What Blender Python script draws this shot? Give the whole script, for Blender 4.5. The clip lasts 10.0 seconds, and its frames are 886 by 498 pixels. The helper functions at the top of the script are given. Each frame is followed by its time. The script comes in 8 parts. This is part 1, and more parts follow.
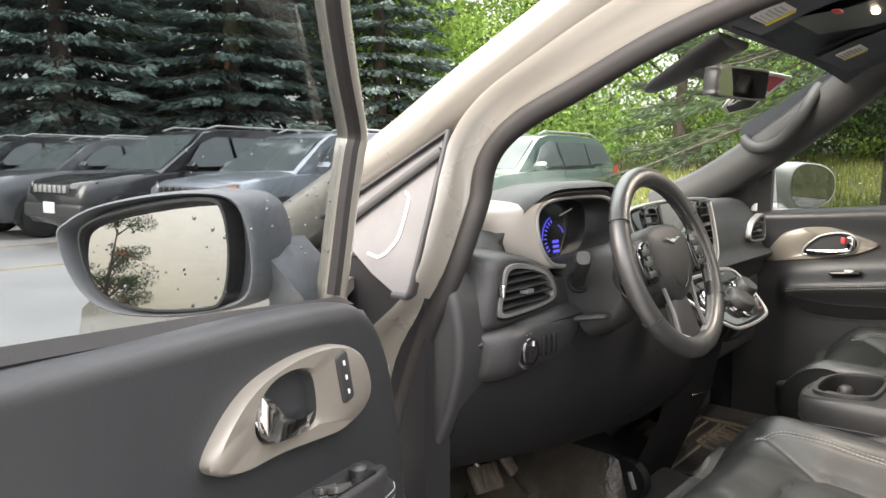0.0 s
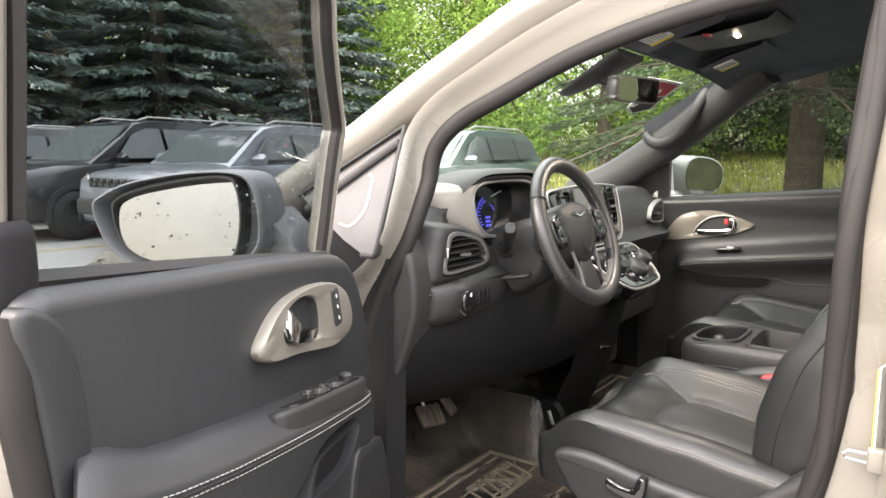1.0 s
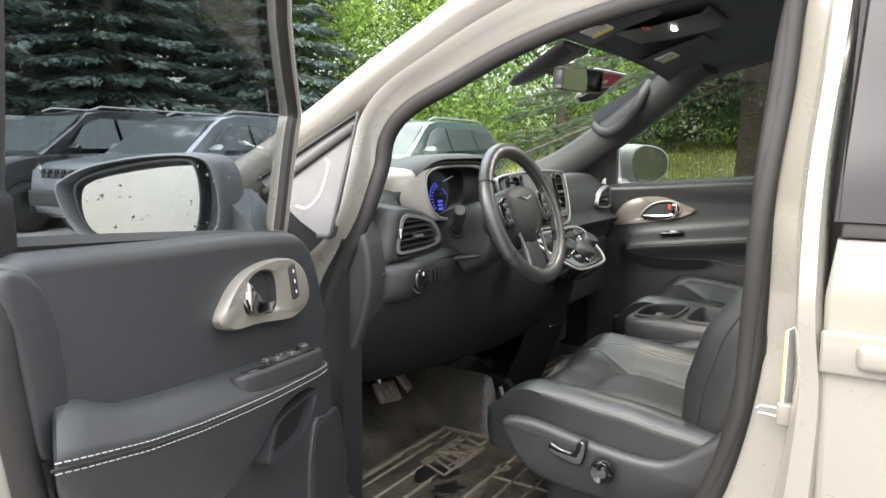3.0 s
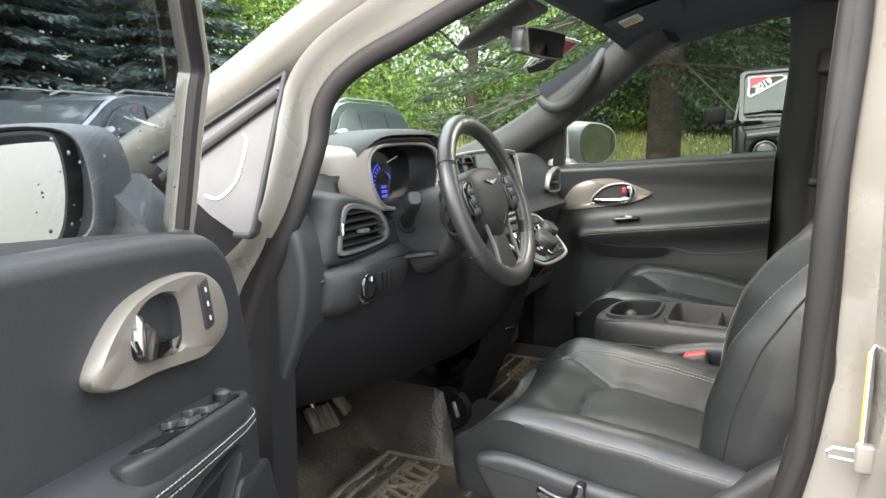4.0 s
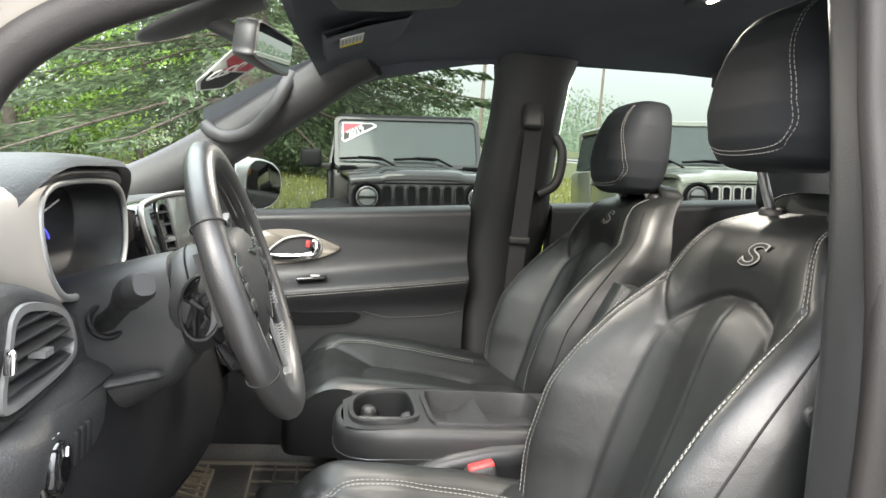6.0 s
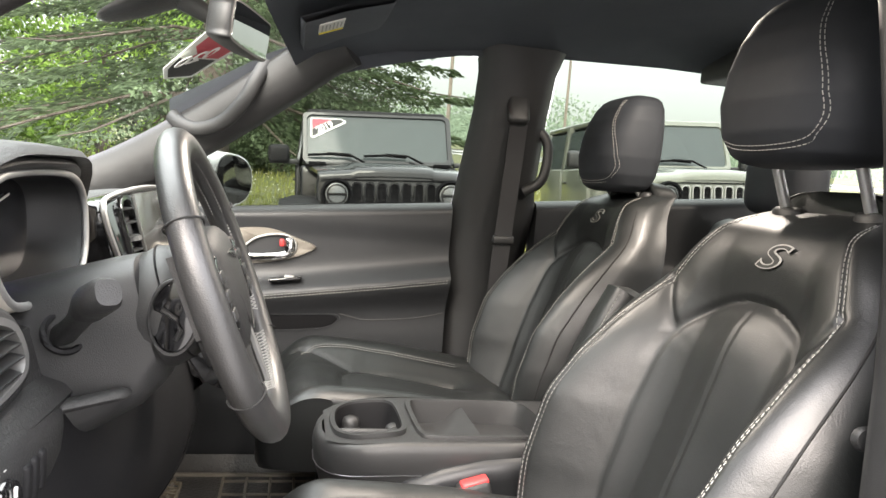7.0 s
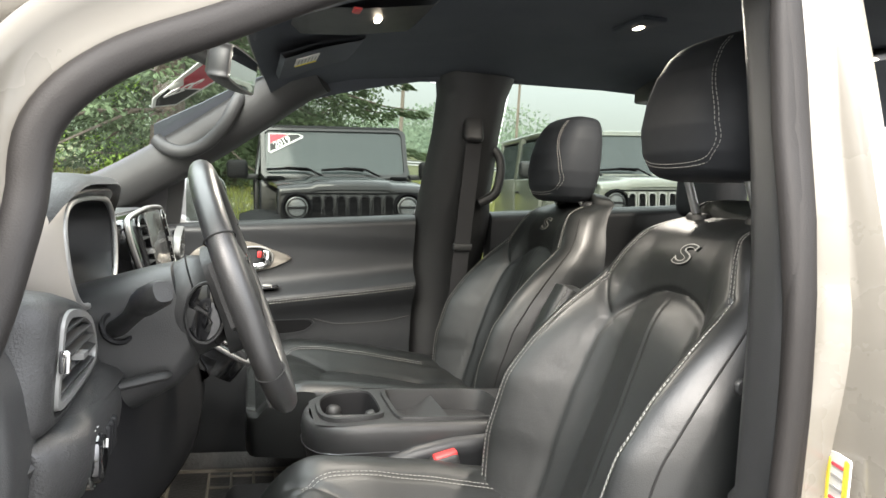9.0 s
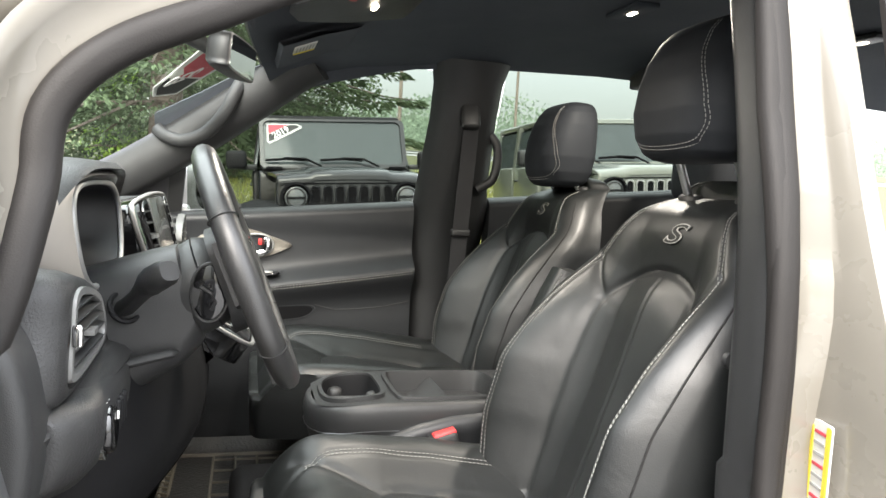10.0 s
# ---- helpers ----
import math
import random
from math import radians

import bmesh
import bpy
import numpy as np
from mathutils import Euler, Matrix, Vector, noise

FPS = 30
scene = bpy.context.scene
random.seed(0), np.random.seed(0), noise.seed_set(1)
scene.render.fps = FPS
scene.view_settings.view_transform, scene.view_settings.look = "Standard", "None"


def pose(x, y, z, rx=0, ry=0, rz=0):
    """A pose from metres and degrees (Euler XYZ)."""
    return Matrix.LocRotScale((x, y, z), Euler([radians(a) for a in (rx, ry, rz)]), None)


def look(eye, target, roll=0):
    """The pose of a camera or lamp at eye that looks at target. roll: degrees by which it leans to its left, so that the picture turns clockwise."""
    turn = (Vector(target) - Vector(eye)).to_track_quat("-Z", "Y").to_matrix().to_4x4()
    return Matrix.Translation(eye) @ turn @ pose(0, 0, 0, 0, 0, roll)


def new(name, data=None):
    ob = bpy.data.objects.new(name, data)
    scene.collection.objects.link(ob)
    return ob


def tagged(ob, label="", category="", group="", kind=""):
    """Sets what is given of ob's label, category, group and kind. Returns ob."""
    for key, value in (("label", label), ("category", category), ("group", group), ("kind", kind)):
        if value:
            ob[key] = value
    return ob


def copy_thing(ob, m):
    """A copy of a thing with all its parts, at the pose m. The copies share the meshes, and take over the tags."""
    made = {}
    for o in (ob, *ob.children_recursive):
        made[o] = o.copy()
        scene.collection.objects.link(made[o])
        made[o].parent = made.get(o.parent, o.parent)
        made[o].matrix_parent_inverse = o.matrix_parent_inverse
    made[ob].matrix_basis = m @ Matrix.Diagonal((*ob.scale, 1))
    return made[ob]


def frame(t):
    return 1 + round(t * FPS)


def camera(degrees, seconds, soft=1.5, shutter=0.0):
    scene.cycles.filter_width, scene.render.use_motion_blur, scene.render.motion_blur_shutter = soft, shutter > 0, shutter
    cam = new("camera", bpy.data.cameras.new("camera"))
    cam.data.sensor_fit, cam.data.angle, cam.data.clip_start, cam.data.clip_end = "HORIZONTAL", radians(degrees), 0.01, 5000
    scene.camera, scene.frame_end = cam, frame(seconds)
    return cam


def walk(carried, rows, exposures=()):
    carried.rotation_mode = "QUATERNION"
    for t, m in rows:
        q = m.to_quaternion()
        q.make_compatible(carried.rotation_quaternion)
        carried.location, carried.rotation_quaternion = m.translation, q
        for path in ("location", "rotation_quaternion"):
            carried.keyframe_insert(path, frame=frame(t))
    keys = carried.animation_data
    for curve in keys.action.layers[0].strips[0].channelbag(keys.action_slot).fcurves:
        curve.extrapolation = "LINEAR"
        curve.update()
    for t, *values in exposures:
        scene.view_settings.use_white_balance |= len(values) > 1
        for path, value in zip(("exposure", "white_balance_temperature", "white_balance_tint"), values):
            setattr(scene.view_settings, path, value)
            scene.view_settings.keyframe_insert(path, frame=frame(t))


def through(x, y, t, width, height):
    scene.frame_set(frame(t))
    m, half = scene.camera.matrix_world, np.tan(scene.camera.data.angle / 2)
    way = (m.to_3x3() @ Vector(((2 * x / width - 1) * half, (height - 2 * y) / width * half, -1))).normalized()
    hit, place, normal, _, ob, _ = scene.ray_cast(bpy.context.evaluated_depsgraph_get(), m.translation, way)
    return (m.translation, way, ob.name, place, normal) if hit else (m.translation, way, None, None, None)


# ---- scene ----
# ---- camera and walk ----
cam = camera(62.0, 10.0)
METRES, EYE, TILT, LEAN, TURN = 2.1, 1.29, -7.0, 0.0, -50.0
ROWS = [
    (0.0, 0.0, 0.0, 0.0, -0.0, 0.0, 0.0),
    (0.5, -0.0137, -0.0689, -0.0111, -2.28, -0.28, -0.03),
    (1.0, -0.026, -0.1494, -0.023, -5.4, -0.44, 0.18),
    (1.5, -0.0162, -0.233, -0.0371, -6.02, -0.65, 0.24),
    (2.0, -0.0149, -0.2806, -0.0445, -5.95, -0.86, 0.4),
    (3.5, -0.0288, -0.1102, -0.0263, -11.42, -1.6, 0.77),
    (4.0, -0.0342, -0.028, -0.0246, -15.47, -2.48, 1.4),
    (4.5, -0.0302, 0.0718, -0.008, -21.49, -2.44, 2.02),
    (5.0, -0.0384, 0.1514, 0.0036, -34.41, -1.18, 2.32),
    (5.5, -0.0569, 0.2133, 0.0077, -43.87, -0.53, 1.44),
    (7.0, -0.0362, 0.3022, 0.0122, -51.4, -0.68, 0.76),
    (7.5, -0.0432, 0.296, 0.0101, -51.58, -0.39, 0.6),
    (8.0, -0.0772, 0.273, 0.0151, -52.44, -0.25, 1.73),
    (8.5, -0.1035, 0.2613, 0.0134, -53.85, 0.04, 2.31),
    (9.0, -0.1174, 0.2543, 0.0094, -54.86, 0.04, 2.11),
    (9.5, -0.1247, 0.2496, 0.007, -55.01, -0.13, 2.31),
    (10.0, -0.1277, 0.2452, 0.0028, -54.89, -0.71, 2.59),
]
EXPOSURES = [(0.0, 2.35, 6900, 14), (1.0, 2.4, 6950, 14), (2.0, 2.05, 6600, 11), (3.5, 2.3, 6500, 10), (4.0, 2.35, 6450, 10), (4.5, 2.5, 6450, 10), (5.5, 2.65, 6400, 9), (7.0, 2.85, 6800, 14), (8.0, 2.8, 6750, 12), (9.0, 2.6, 6600, 10), (10.0, 2.52, 6550, 10)]
walk(cam, [(t, pose(-1.7, 0, EYE, TILT, LEAN, TURN) @ pose(METRES * x, METRES * y, METRES * z, 90 + pitch, roll, yaw)) for t, x, y, z, yaw, pitch, roll in ROWS], EXPOSURES)

# ---- world and light: a bright hazy overcast day ----
world = bpy.data.worlds.new("overcast_sky")
scene.world = world
world.use_nodes = True
wn, wl = world.node_tree.nodes, world.node_tree.links
wn.clear()
sky = wn.new("ShaderNodeTexSky")
sky.sky_type, sky.sun_disc = "NISHITA", False
sky.sun_elevation, sky.sun_rotation = radians(38), radians(293)
sky.dust_density, sky.air_density, sky.ozone_density = 6.0, 1.2, 0.6
veil = wn.new("ShaderNodeMixRGB")
veil.inputs["Fac"].default_value = 0.78
# cloud: three times brighter overhead than at the horizon
where, up, cloud = wn.new("ShaderNodeTexCoord"), wn.new("ShaderNodeSeparateXYZ"), wn.new("ShaderNodeMixRGB")
wl.new(where.outputs["Generated"], up.inputs["Vector"])
cloud.inputs["Color1"].default_value, cloud.inputs["Color2"].default_value = (1.75, 1.8, 1.68, 1), (17.5, 18.0, 19.0, 1)
wl.new(up.outputs["Z"], cloud.inputs["Fac"])
wl.new(cloud.outputs["Color"], veil.inputs["Color2"])
bg = wn.new("ShaderNodeBackground")
bg.inputs["Strength"].default_value = 0.115
wo = wn.new("ShaderNodeOutputWorld")
wl.new(sky.outputs["Color"], veil.inputs["Color1"])
wl.new(veil.outputs["Color"], bg.inputs["Color"])
wl.new(bg.outputs["Background"], wo.inputs["Surface"])
sun = new("sun", bpy.data.lights.new("sun", "SUN"))
sun.data.energy, sun.data.angle, sun.data.color = 1.3, radians(40), (1.0, 0.965, 0.925)
sun.matrix_world = look((-13, 5.5, 11), (0, 0, 0))


# ---- materials ----
def material(name, color, rough=0.5, metal=0.0, color2=None, scale=6.0, amount=0.5, bump=0.0, bump_scale=300.0,
             rough_var=0.1, stain=0.0, coat=0.0, spec=0.5, alpha=None, emit=None, random_tint=0.0, holes=0, crease=0.0):
    """A principled surface with two scales of variation: broad tone from one noise, fine relief from another."""
    m = bpy.data.materials.new(name)
    m.use_nodes = True
    n, l = m.node_tree.nodes, m.node_tree.links
    b = n["Principled BSDF"]
    b.inputs["Metallic"].default_value = metal
    b.inputs["Specular IOR Level"].default_value = spec
    b.inputs["Coat Weight"].default_value = coat
    b.inputs["Coat Roughness"].default_value = 0.06
    tc = n.new("ShaderNodeTexCoord")
    noise1 = n.new("ShaderNodeTexNoise")
    noise1.inputs["Scale"].default_value, noise1.inputs["Detail"].default_value = scale, 6
    noise1.inputs["Roughness"].default_value = 0.65
    l.new(tc.outputs["Object"], noise1.inputs["Vector"])
    ramp = n.new("ShaderNodeMapRange")
    ramp.inputs["From Min"].default_value, ramp.inputs["From Max"].default_value = 0.32, 0.68
    l.new(noise1.outputs["Fac"], ramp.inputs["Value"])
    mix = n.new("ShaderNodeMixRGB")
    mix.inputs["Color1"].default_value = (*color, 1)
    c2 = color2 or tuple(c * (1 - 0.25 * amount) for c in color)
    mix.inputs["Color2"].default_value = (*c2, 1)
    l.new(ramp.outputs["Result"], mix.inputs["Fac"])
    out = mix.outputs["Color"]
    if random_tint:
        info = n.new("ShaderNodeObjectInfo")
        hsv = n.new("ShaderNodeHueSaturation")
        mr = n.new("ShaderNodeMapRange")
        mr.inputs["To Min"].default_value, mr.inputs["To Max"].default_value = 1 - random_tint, 1 + random_tint
        l.new(info.outputs["Random"], mr.inputs["Value"])
        l.new(mr.outputs["Result"], hsv.inputs["Value"])
        l.new(out, hsv.inputs["Color"])
        out = hsv.outputs["Color"]
    if holes:
        dots, cut = n.new("ShaderNodeTexVoronoi"), n.new("ShaderNodeMapRange")
        dots.inputs["Scale"].default_value, dots.inputs["Randomness"].default_value = holes, 0.15
        cut.inputs["From Min"].default_value, cut.inputs["From Max"].default_value, cut.inputs["To Min"].default_value = 0.16, 0.24, 0.15
        l.new(tc.outputs["Object"], dots.inputs["Vector"])
        l.new(dots.outputs["Distance"], cut.inputs["Value"])
        dark = n.new("ShaderNodeMixRGB")
        dark.blend_type, dark.inputs["Fac"].default_value = "MULTIPLY", 1.0
        l.new(out, dark.inputs["Color1"])
        l.new(cut.outputs["Result"], dark.inputs["Color2"])
        out = dark.outputs["Color"]
    l.new(out, b.inputs["Base Color"])
    rr = n.new("ShaderNodeMapRange")
    rr.inputs["To Min"].default_value, rr.inputs["To Max"].default_value = max(0.02, rough - rough_var), min(1, rough + rough_var)
    l.new(noise1.outputs["Fac"], rr.inputs["Value"])
    l.new(rr.outputs["Result"], b.inputs["Roughness"])
    if bump:
        noise2 = n.new("ShaderNodeTexNoise")
        noise2.inputs["Scale"].default_value, noise2.inputs["Detail"].default_value = bump_scale, 3
        l.new(tc.outputs["Object"], noise2.inputs["Vector"])
        bp = n.new("ShaderNodeBump")
        bp.inputs["Strength"].default_value, bp.inputs["Distance"].default_value = bump, 1.5 / bump_scale
        l.new(noise2.outputs["Fac"], bp.inputs["Height"])
        l.new(bp.outputs["Normal"], b.inputs["Normal"])
        if crease:
            noise3, bp2 = n.new("ShaderNodeTexNoise"), n.new("ShaderNodeBump")
            noise3.inputs["Scale"].default_value, noise3.inputs["Detail"].default_value, noise3.inputs["Distortion"].default_value = 14.0, 5, 1.2
            bp2.inputs["Strength"].default_value, bp2.inputs["Distance"].default_value = crease, 0.010
            l.new(tc.outputs["Object"], noise3.inputs["Vector"])
            l.new(noise3.outputs["Fac"], bp2.inputs["Height"])
            l.new(bp2.outputs["Normal"], bp.inputs["Normal"])
    if emit:
        b.inputs["Emission Color"].default_value = (*emit[:3], 1)
        b.inputs["Emission Strength"].default_value = emit[3]
    return m


def glass_material(name, tint, rough=0.0, gloss=1.0):
    """A thin pane: tinted see-through, with a gloss that grows towards grazing angles."""
    m = bpy.data.materials.new(name)
    m.use_nodes = True
    n, l = m.node_tree.nodes, m.node_tree.links
    n.clear()
    tr, gl, lw, pw, ma, mx, o = (n.new("ShaderNode" + k) for k in ("BsdfTransparent", "BsdfGlossy", "LayerWeight", "Math", "Math", "MixShader", "OutputMaterial"))
    tr.inputs["Color"].default_value = (*tint, 1)
    gl.inputs["Roughness"].default_value = rough
    lw.inputs["Blend"].default_value = 0.5
    pw.operation, ma.operation = "POWER", "MULTIPLY_ADD"
    pw.inputs[1].default_value = 4.0
    ma.inputs[1].default_value, ma.inputs[2].default_value = 0.6 * gloss, 0.035 * gloss
    l.new(lw.outputs["Facing"], pw.inputs[0])
    l.new(pw.outputs[0], ma.inputs[0])
    l.new(ma.outputs[0], mx.inputs["Fac"])
    l.new(tr.outputs["BSDF"], mx.inputs[1])
    l.new(gl.outputs["BSDF"], mx.inputs[2])
    l.new(mx.outputs["Shader"], o.inputs["Surface"])
    return m


def leaf_material(name, color, color2, spread=0.4, through=0.35, scale=0.6):
    """Foliage: a mottled leaf colour that lets some light through."""
    m = bpy.data.materials.new(name)
    m.use_nodes = True
    n, l = m.node_tree.nodes, m.node_tree.links
    n.clear()
    geo, tc, no, mx, hs, df, tl, ms, o = (n.new("ShaderNode" + k) for k in ("NewGeometry", "TexCoord", "TexNoise", "MixRGB", "HueSaturation", "BsdfDiffuse", "BsdfTranslucent", "MixShader", "OutputMaterial"))
    no.inputs["Scale"].default_value = scale
    no.inputs["Detail"].default_value = 4
    mx.inputs["Color1"].default_value, mx.inputs["Color2"].default_value = (*color, 1), (*color2, 1)
    mr, mr2 = n.new("ShaderNodeMapRange"), n.new("ShaderNodeMapRange")
    mr.inputs["From Min"].default_value, mr.inputs["From Max"].default_value = 0.35, 0.65
    mr2.inputs["To Min"].default_value, mr2.inputs["To Max"].default_value = 1 - spread, 1 + spread
    l.new(tc.outputs["Object"], no.inputs["Vector"])
    l.new(no.outputs["Fac"], mr.inputs["Value"])
    l.new(mr.outputs["Result"], mx.inputs["Fac"])
    l.new(geo.outputs["Random Per Island"], mr2.inputs["Value"])
    l.new(mr2.outputs["Result"], hs.inputs["Value"])
    l.new(mx.outputs["Color"], hs.inputs["Color"])
    l.new(hs.outputs["Color"], df.inputs["Color"])
    l.new(hs.outputs["Color"], tl.inputs["Color"])
    ms.inputs["Fac"].default_value = through
    l.new(df.outputs["BSDF"], ms.inputs[1])
    l.new(tl.outputs["BSDF"], ms.inputs[2])
    l.new(ms.outputs["Shader"], o.inputs["Surface"])
    return m


M = {}
M["paint"] = material("cream_pearl_paint", (0.190, 0.177, 0.152), 0.28, 0.0, amount=0.15, scale=3, coat=0.8, rough_var=0.05)
M["plastic"] = material("black_grained_plastic", (0.027, 0.0275, 0.028), 0.44, spec=0.55, bump=0.25, bump_scale=900, amount=0.6)
M["plastic_grey"] = material("dark_grey_trim", (0.026, 0.0265, 0.027), 0.48, spec=0.45, bump=0.35, bump_scale=600)
M["softdash"] = material("soft_black_dash_skin", (0.025, 0.0250, 0.0252), 0.46, spec=0.55, bump=0.30, bump_scale=420)
M["leather"] = material("black_leather", (0.0105, 0.0118, 0.0118), 0.42, spec=0.72, crease=0.10, bump=0.16, bump_scale=620, rough_var=0.12, scale=9)
M["leather_perf"] = material("perforated_black_leather", (0.0120, 0.0133, 0.0133), 0.46, spec=0.66, bump=0.14, bump_scale=620, rough_var=0.08, scale=9, holes=330)
M["leather_matte"] = material("matte_black_leather", (0.030, 0.033, 0.038), 0.66, spec=0.25, bump=0.10, bump_scale=800, scale=9)
# darker copy of the black plastic: under-dash shade in its colour, also dull trim
M["plastic_deep"] = material("dull_black_plastic_with_shade", (0.010, 0.010, 0.011), 0.60, bump=0.25, bump_scale=900, amount=0.6, spec=0.22)
M["leather_door"] = material("black_leatherette_door_skin", (0.0255, 0.027, 0.029), 0.44, spec=0.45, bump=0.12, bump_scale=420, scale=9)
M["fabric"] = material("black_headliner_fabric", (0.064, 0.072, 0.086), 0.95, bump=0.4, bump_scale=1500)
M["rubber"] = material("black_rubber_seal", (0.0175, 0.0158, 0.015), 0.60, spec=0.30, bump=0.15, bump_scale=500)
M["thread"] = material("white_thread", (0.36, 0.355, 0.335), 0.8, bump=0.3, bump_scale=2500)
M["thread_tan"] = material("faded_tan_thread", (0.10, 0.085, 0.07), 0.8)
M["thread_black"] = material("black_thread", (0.01, 0.01, 0.01), 0.8)
M["champagne"] = material("champagne_satin_bezel", (0.235, 0.215, 0.185), 0.40, 0.35, scale=20, amount=0.2)
M["hood_cream"] = material("cream_satin_hood", (0.40, 0.37, 0.33), 0.45, 0.15, scale=20, amount=0.15)
M["chrome"] = material("chrome", (0.85, 0.85, 0.85), 0.08, 1.0, rough_var=0.03)
M["satin_dull"] = material("dull_grey_satin", (0.23, 0.23, 0.225), 0.5, 0.5, scale=20)
M["post"] = material("brushed_chrome", (0.88, 0.88, 0.87), 0.34, 0.85)
M["satin"] = material("satin_silver", (0.42, 0.42, 0.41), 0.48, 0.7)
M["piano"] = material("piano_black", (0.008, 0.008, 0.009), 0.08, coat=1.0, rough_var=0.03)
M["screen"] = material("dark_screen_glass", (0.014, 0.015, 0.018), 0.1, coat=0.6, rough_var=0.03)
M["red"] = material("red_plastic", (0.62, 0.05, 0.05), 0.4)
M["white_plastic"] = material("white_plastic", (0.78, 0.78, 0.76), 0.4)
M["blue_glow"] = material("blue_gauge_light", (0.02, 0.02, 0.2), 0.4, emit=(0.12, 0.13, 1.0, 0.17))
M["lamp_glow"] = material("warm_lamp_lens", (0.9, 0.85, 0.75), 0.3, emit=(1.0, 0.86, 0.66, 6.0))
M["label"] = material("white_paper_label", (0.72, 0.72, 0.70), 0.6, amount=0.4, scale=60)
M["print"] = material("grey_label_print", (0.38, 0.38, 0.37), 0.6)
M["yellow"] = material("yellow_label_print", (0.75, 0.60, 0.05), 0.6)
M["ink"] = material("black_ink", (0.03, 0.03, 0.03), 0.6)
M["mirror"] = material("silvered_mirror", (0.86, 0.87, 0.87), 0.02, 1.0, rough_var=0.015)
# reflectance lowered by colour so the mirrored sky stays below white
M["mirror_dim"] = material("dimmed_mirror", (0.52, 0.52, 0.515), 0.004, 1.0, rough_var=0.002)
M["mat_rubber"] = material("worn_rubber_mat", (0.020, 0.019, 0.018), 0.33, color2=(0.090, 0.078, 0.061), scale=9, bump=0.35, bump_scale=120, rough_var=0.18)
M["mat_dark"] = material("black_rubber_mat", (0.028, 0.027, 0.026), 0.5, color2=(0.05, 0.046, 0.042), scale=7, bump=0.3, bump_scale=120)
M["mud"] = material("dried_mud", (0.105, 0.092, 0.074), 0.9, color2=(0.045, 0.041, 0.036), scale=22, bump=0.6, bump_scale=200)
M["wet"] = material("wet_black_rubber", (0.012, 0.012, 0.012), 0.3)
M["carpet"] = material("black_carpet", (0.03, 0.03, 0.031), 1.0, bump=0.9, bump_scale=900)
M["glass_clear"] = glass_material("windshield_glass", (0.955, 0.985, 0.96), gloss=0.35)
M["glass_tint"] = glass_material("tinted_side_glass", (0.57, 0.60, 0.57), gloss=0.5)
M["glass_dark"] = material("privacy_glass", (0.030, 0.028, 0.030), 0.22, spec=0.22, rough_var=0.05, scale=3)
M["glass_door"] = glass_material("door_glass", (0.62, 0.65, 0.66))
M["mirror_shell"] = material("weathered_grey_plastic", (0.20, 0.20, 0.21), 0.5, bump=0.3, bump_scale=700)
M["droplet"] = material("water_droplet", (0.10, 0.10, 0.105), 0.08, coat=1.0)
M["leather_rim"] = material("worn_rim_leather", (0.030, 0.030, 0.030), 0.36, spec=0.9, bump=0.2, bump_scale=600, rough_var=0.12, scale=14)
M["screen_grey"] = material("switched_off_screen", (0.08, 0.08, 0.075), 0.15, coat=0.4, rough_var=0.03)
M["pedal"] = material("worn_pedal_rubber", (0.075, 0.062, 0.048), 0.7, color2=(0.13, 0.105, 0.08), scale=25, bump=0.5, bump_scale=200)
M["mat_rib"] = material("rubber_mat_rib", (0.17, 0.15, 0.12), 0.6, bump=0.3, bump_scale=200)
M["mud_light"] = material("pale_dried_mud", (0.20, 0.175, 0.13), 0.95, color2=(0.16, 0.135, 0.10), scale=40, bump=0.6, bump_scale=200)
M["webbing"] = material("belt_webbing", (0.028, 0.028, 0.03), 0.7, bump=0.6, bump_scale=700)
# opaque grey: reflected sky and dust are both put into the pane's colour
M["quarter"] = material("quarter_glass_reflection_grey", (0.135, 0.132, 0.132), 0.45, spec=0.2, coat=0.0, scale=12, amount=0.6, rough_var=0.05)
M["mirror_grey"] = material("pale_grey_mirror_cap", (0.66, 0.66, 0.655), 0.4, coat=0.5)
M["asphalt"] = material("wet_grey_asphalt", (0.20, 0.198, 0.195), 0.55, color2=(0.275, 0.271, 0.264), scale=0.6, bump=0.7, bump_scale=60, rough_var=0.2)
M["grass_ground"] = material("meadow_soil", (0.07, 0.085, 0.03), 0.95, color2=(0.11, 0.11, 0.045), scale=0.8, bump=0.6, bump_scale=30)
M["spruce"] = leaf_material("blue_green_spruce_needles", (0.13, 0.18, 0.165), (0.23, 0.29, 0.265), through=0.35)
M["leaf"] = leaf_material("fresh_green_leaves", (0.14, 0.25, 0.05), (0.25, 0.36, 0.09), through=0.4)
M["leaf_dark"] = leaf_material("dark_green_leaves", (0.070, 0.098, 0.055), (0.125, 0.165, 0.095), through=0.3)
# distance haze is mixed into these paler, evener greens
M["leaf_far"] = leaf_material("far_trees_haze_tinted", (0.20, 0.265, 0.195), (0.26, 0.325, 0.235), spread=0.12, through=0.2, scale=0.08)
M["grass"] = leaf_material("meadow_grass", (0.20, 0.23, 0.06), (0.32, 0.32, 0.11), through=0.3, scale=0.5)
M["flower"] = material("white_clover", (0.75, 0.75, 0.68), 0.8)
M["bark"] = material("grey_brown_bark", (0.07, 0.052, 0.04), 0.95, color2=(0.12, 0.10, 0.08), scale=8, bump=1.0, bump_scale=25)
M["tyre"] = material("tyre_rubber", (0.02, 0.02, 0.02), 0.8)
M["alloy"] = material("grey_alloy", (0.30, 0.30, 0.31), 0.35, 0.9)
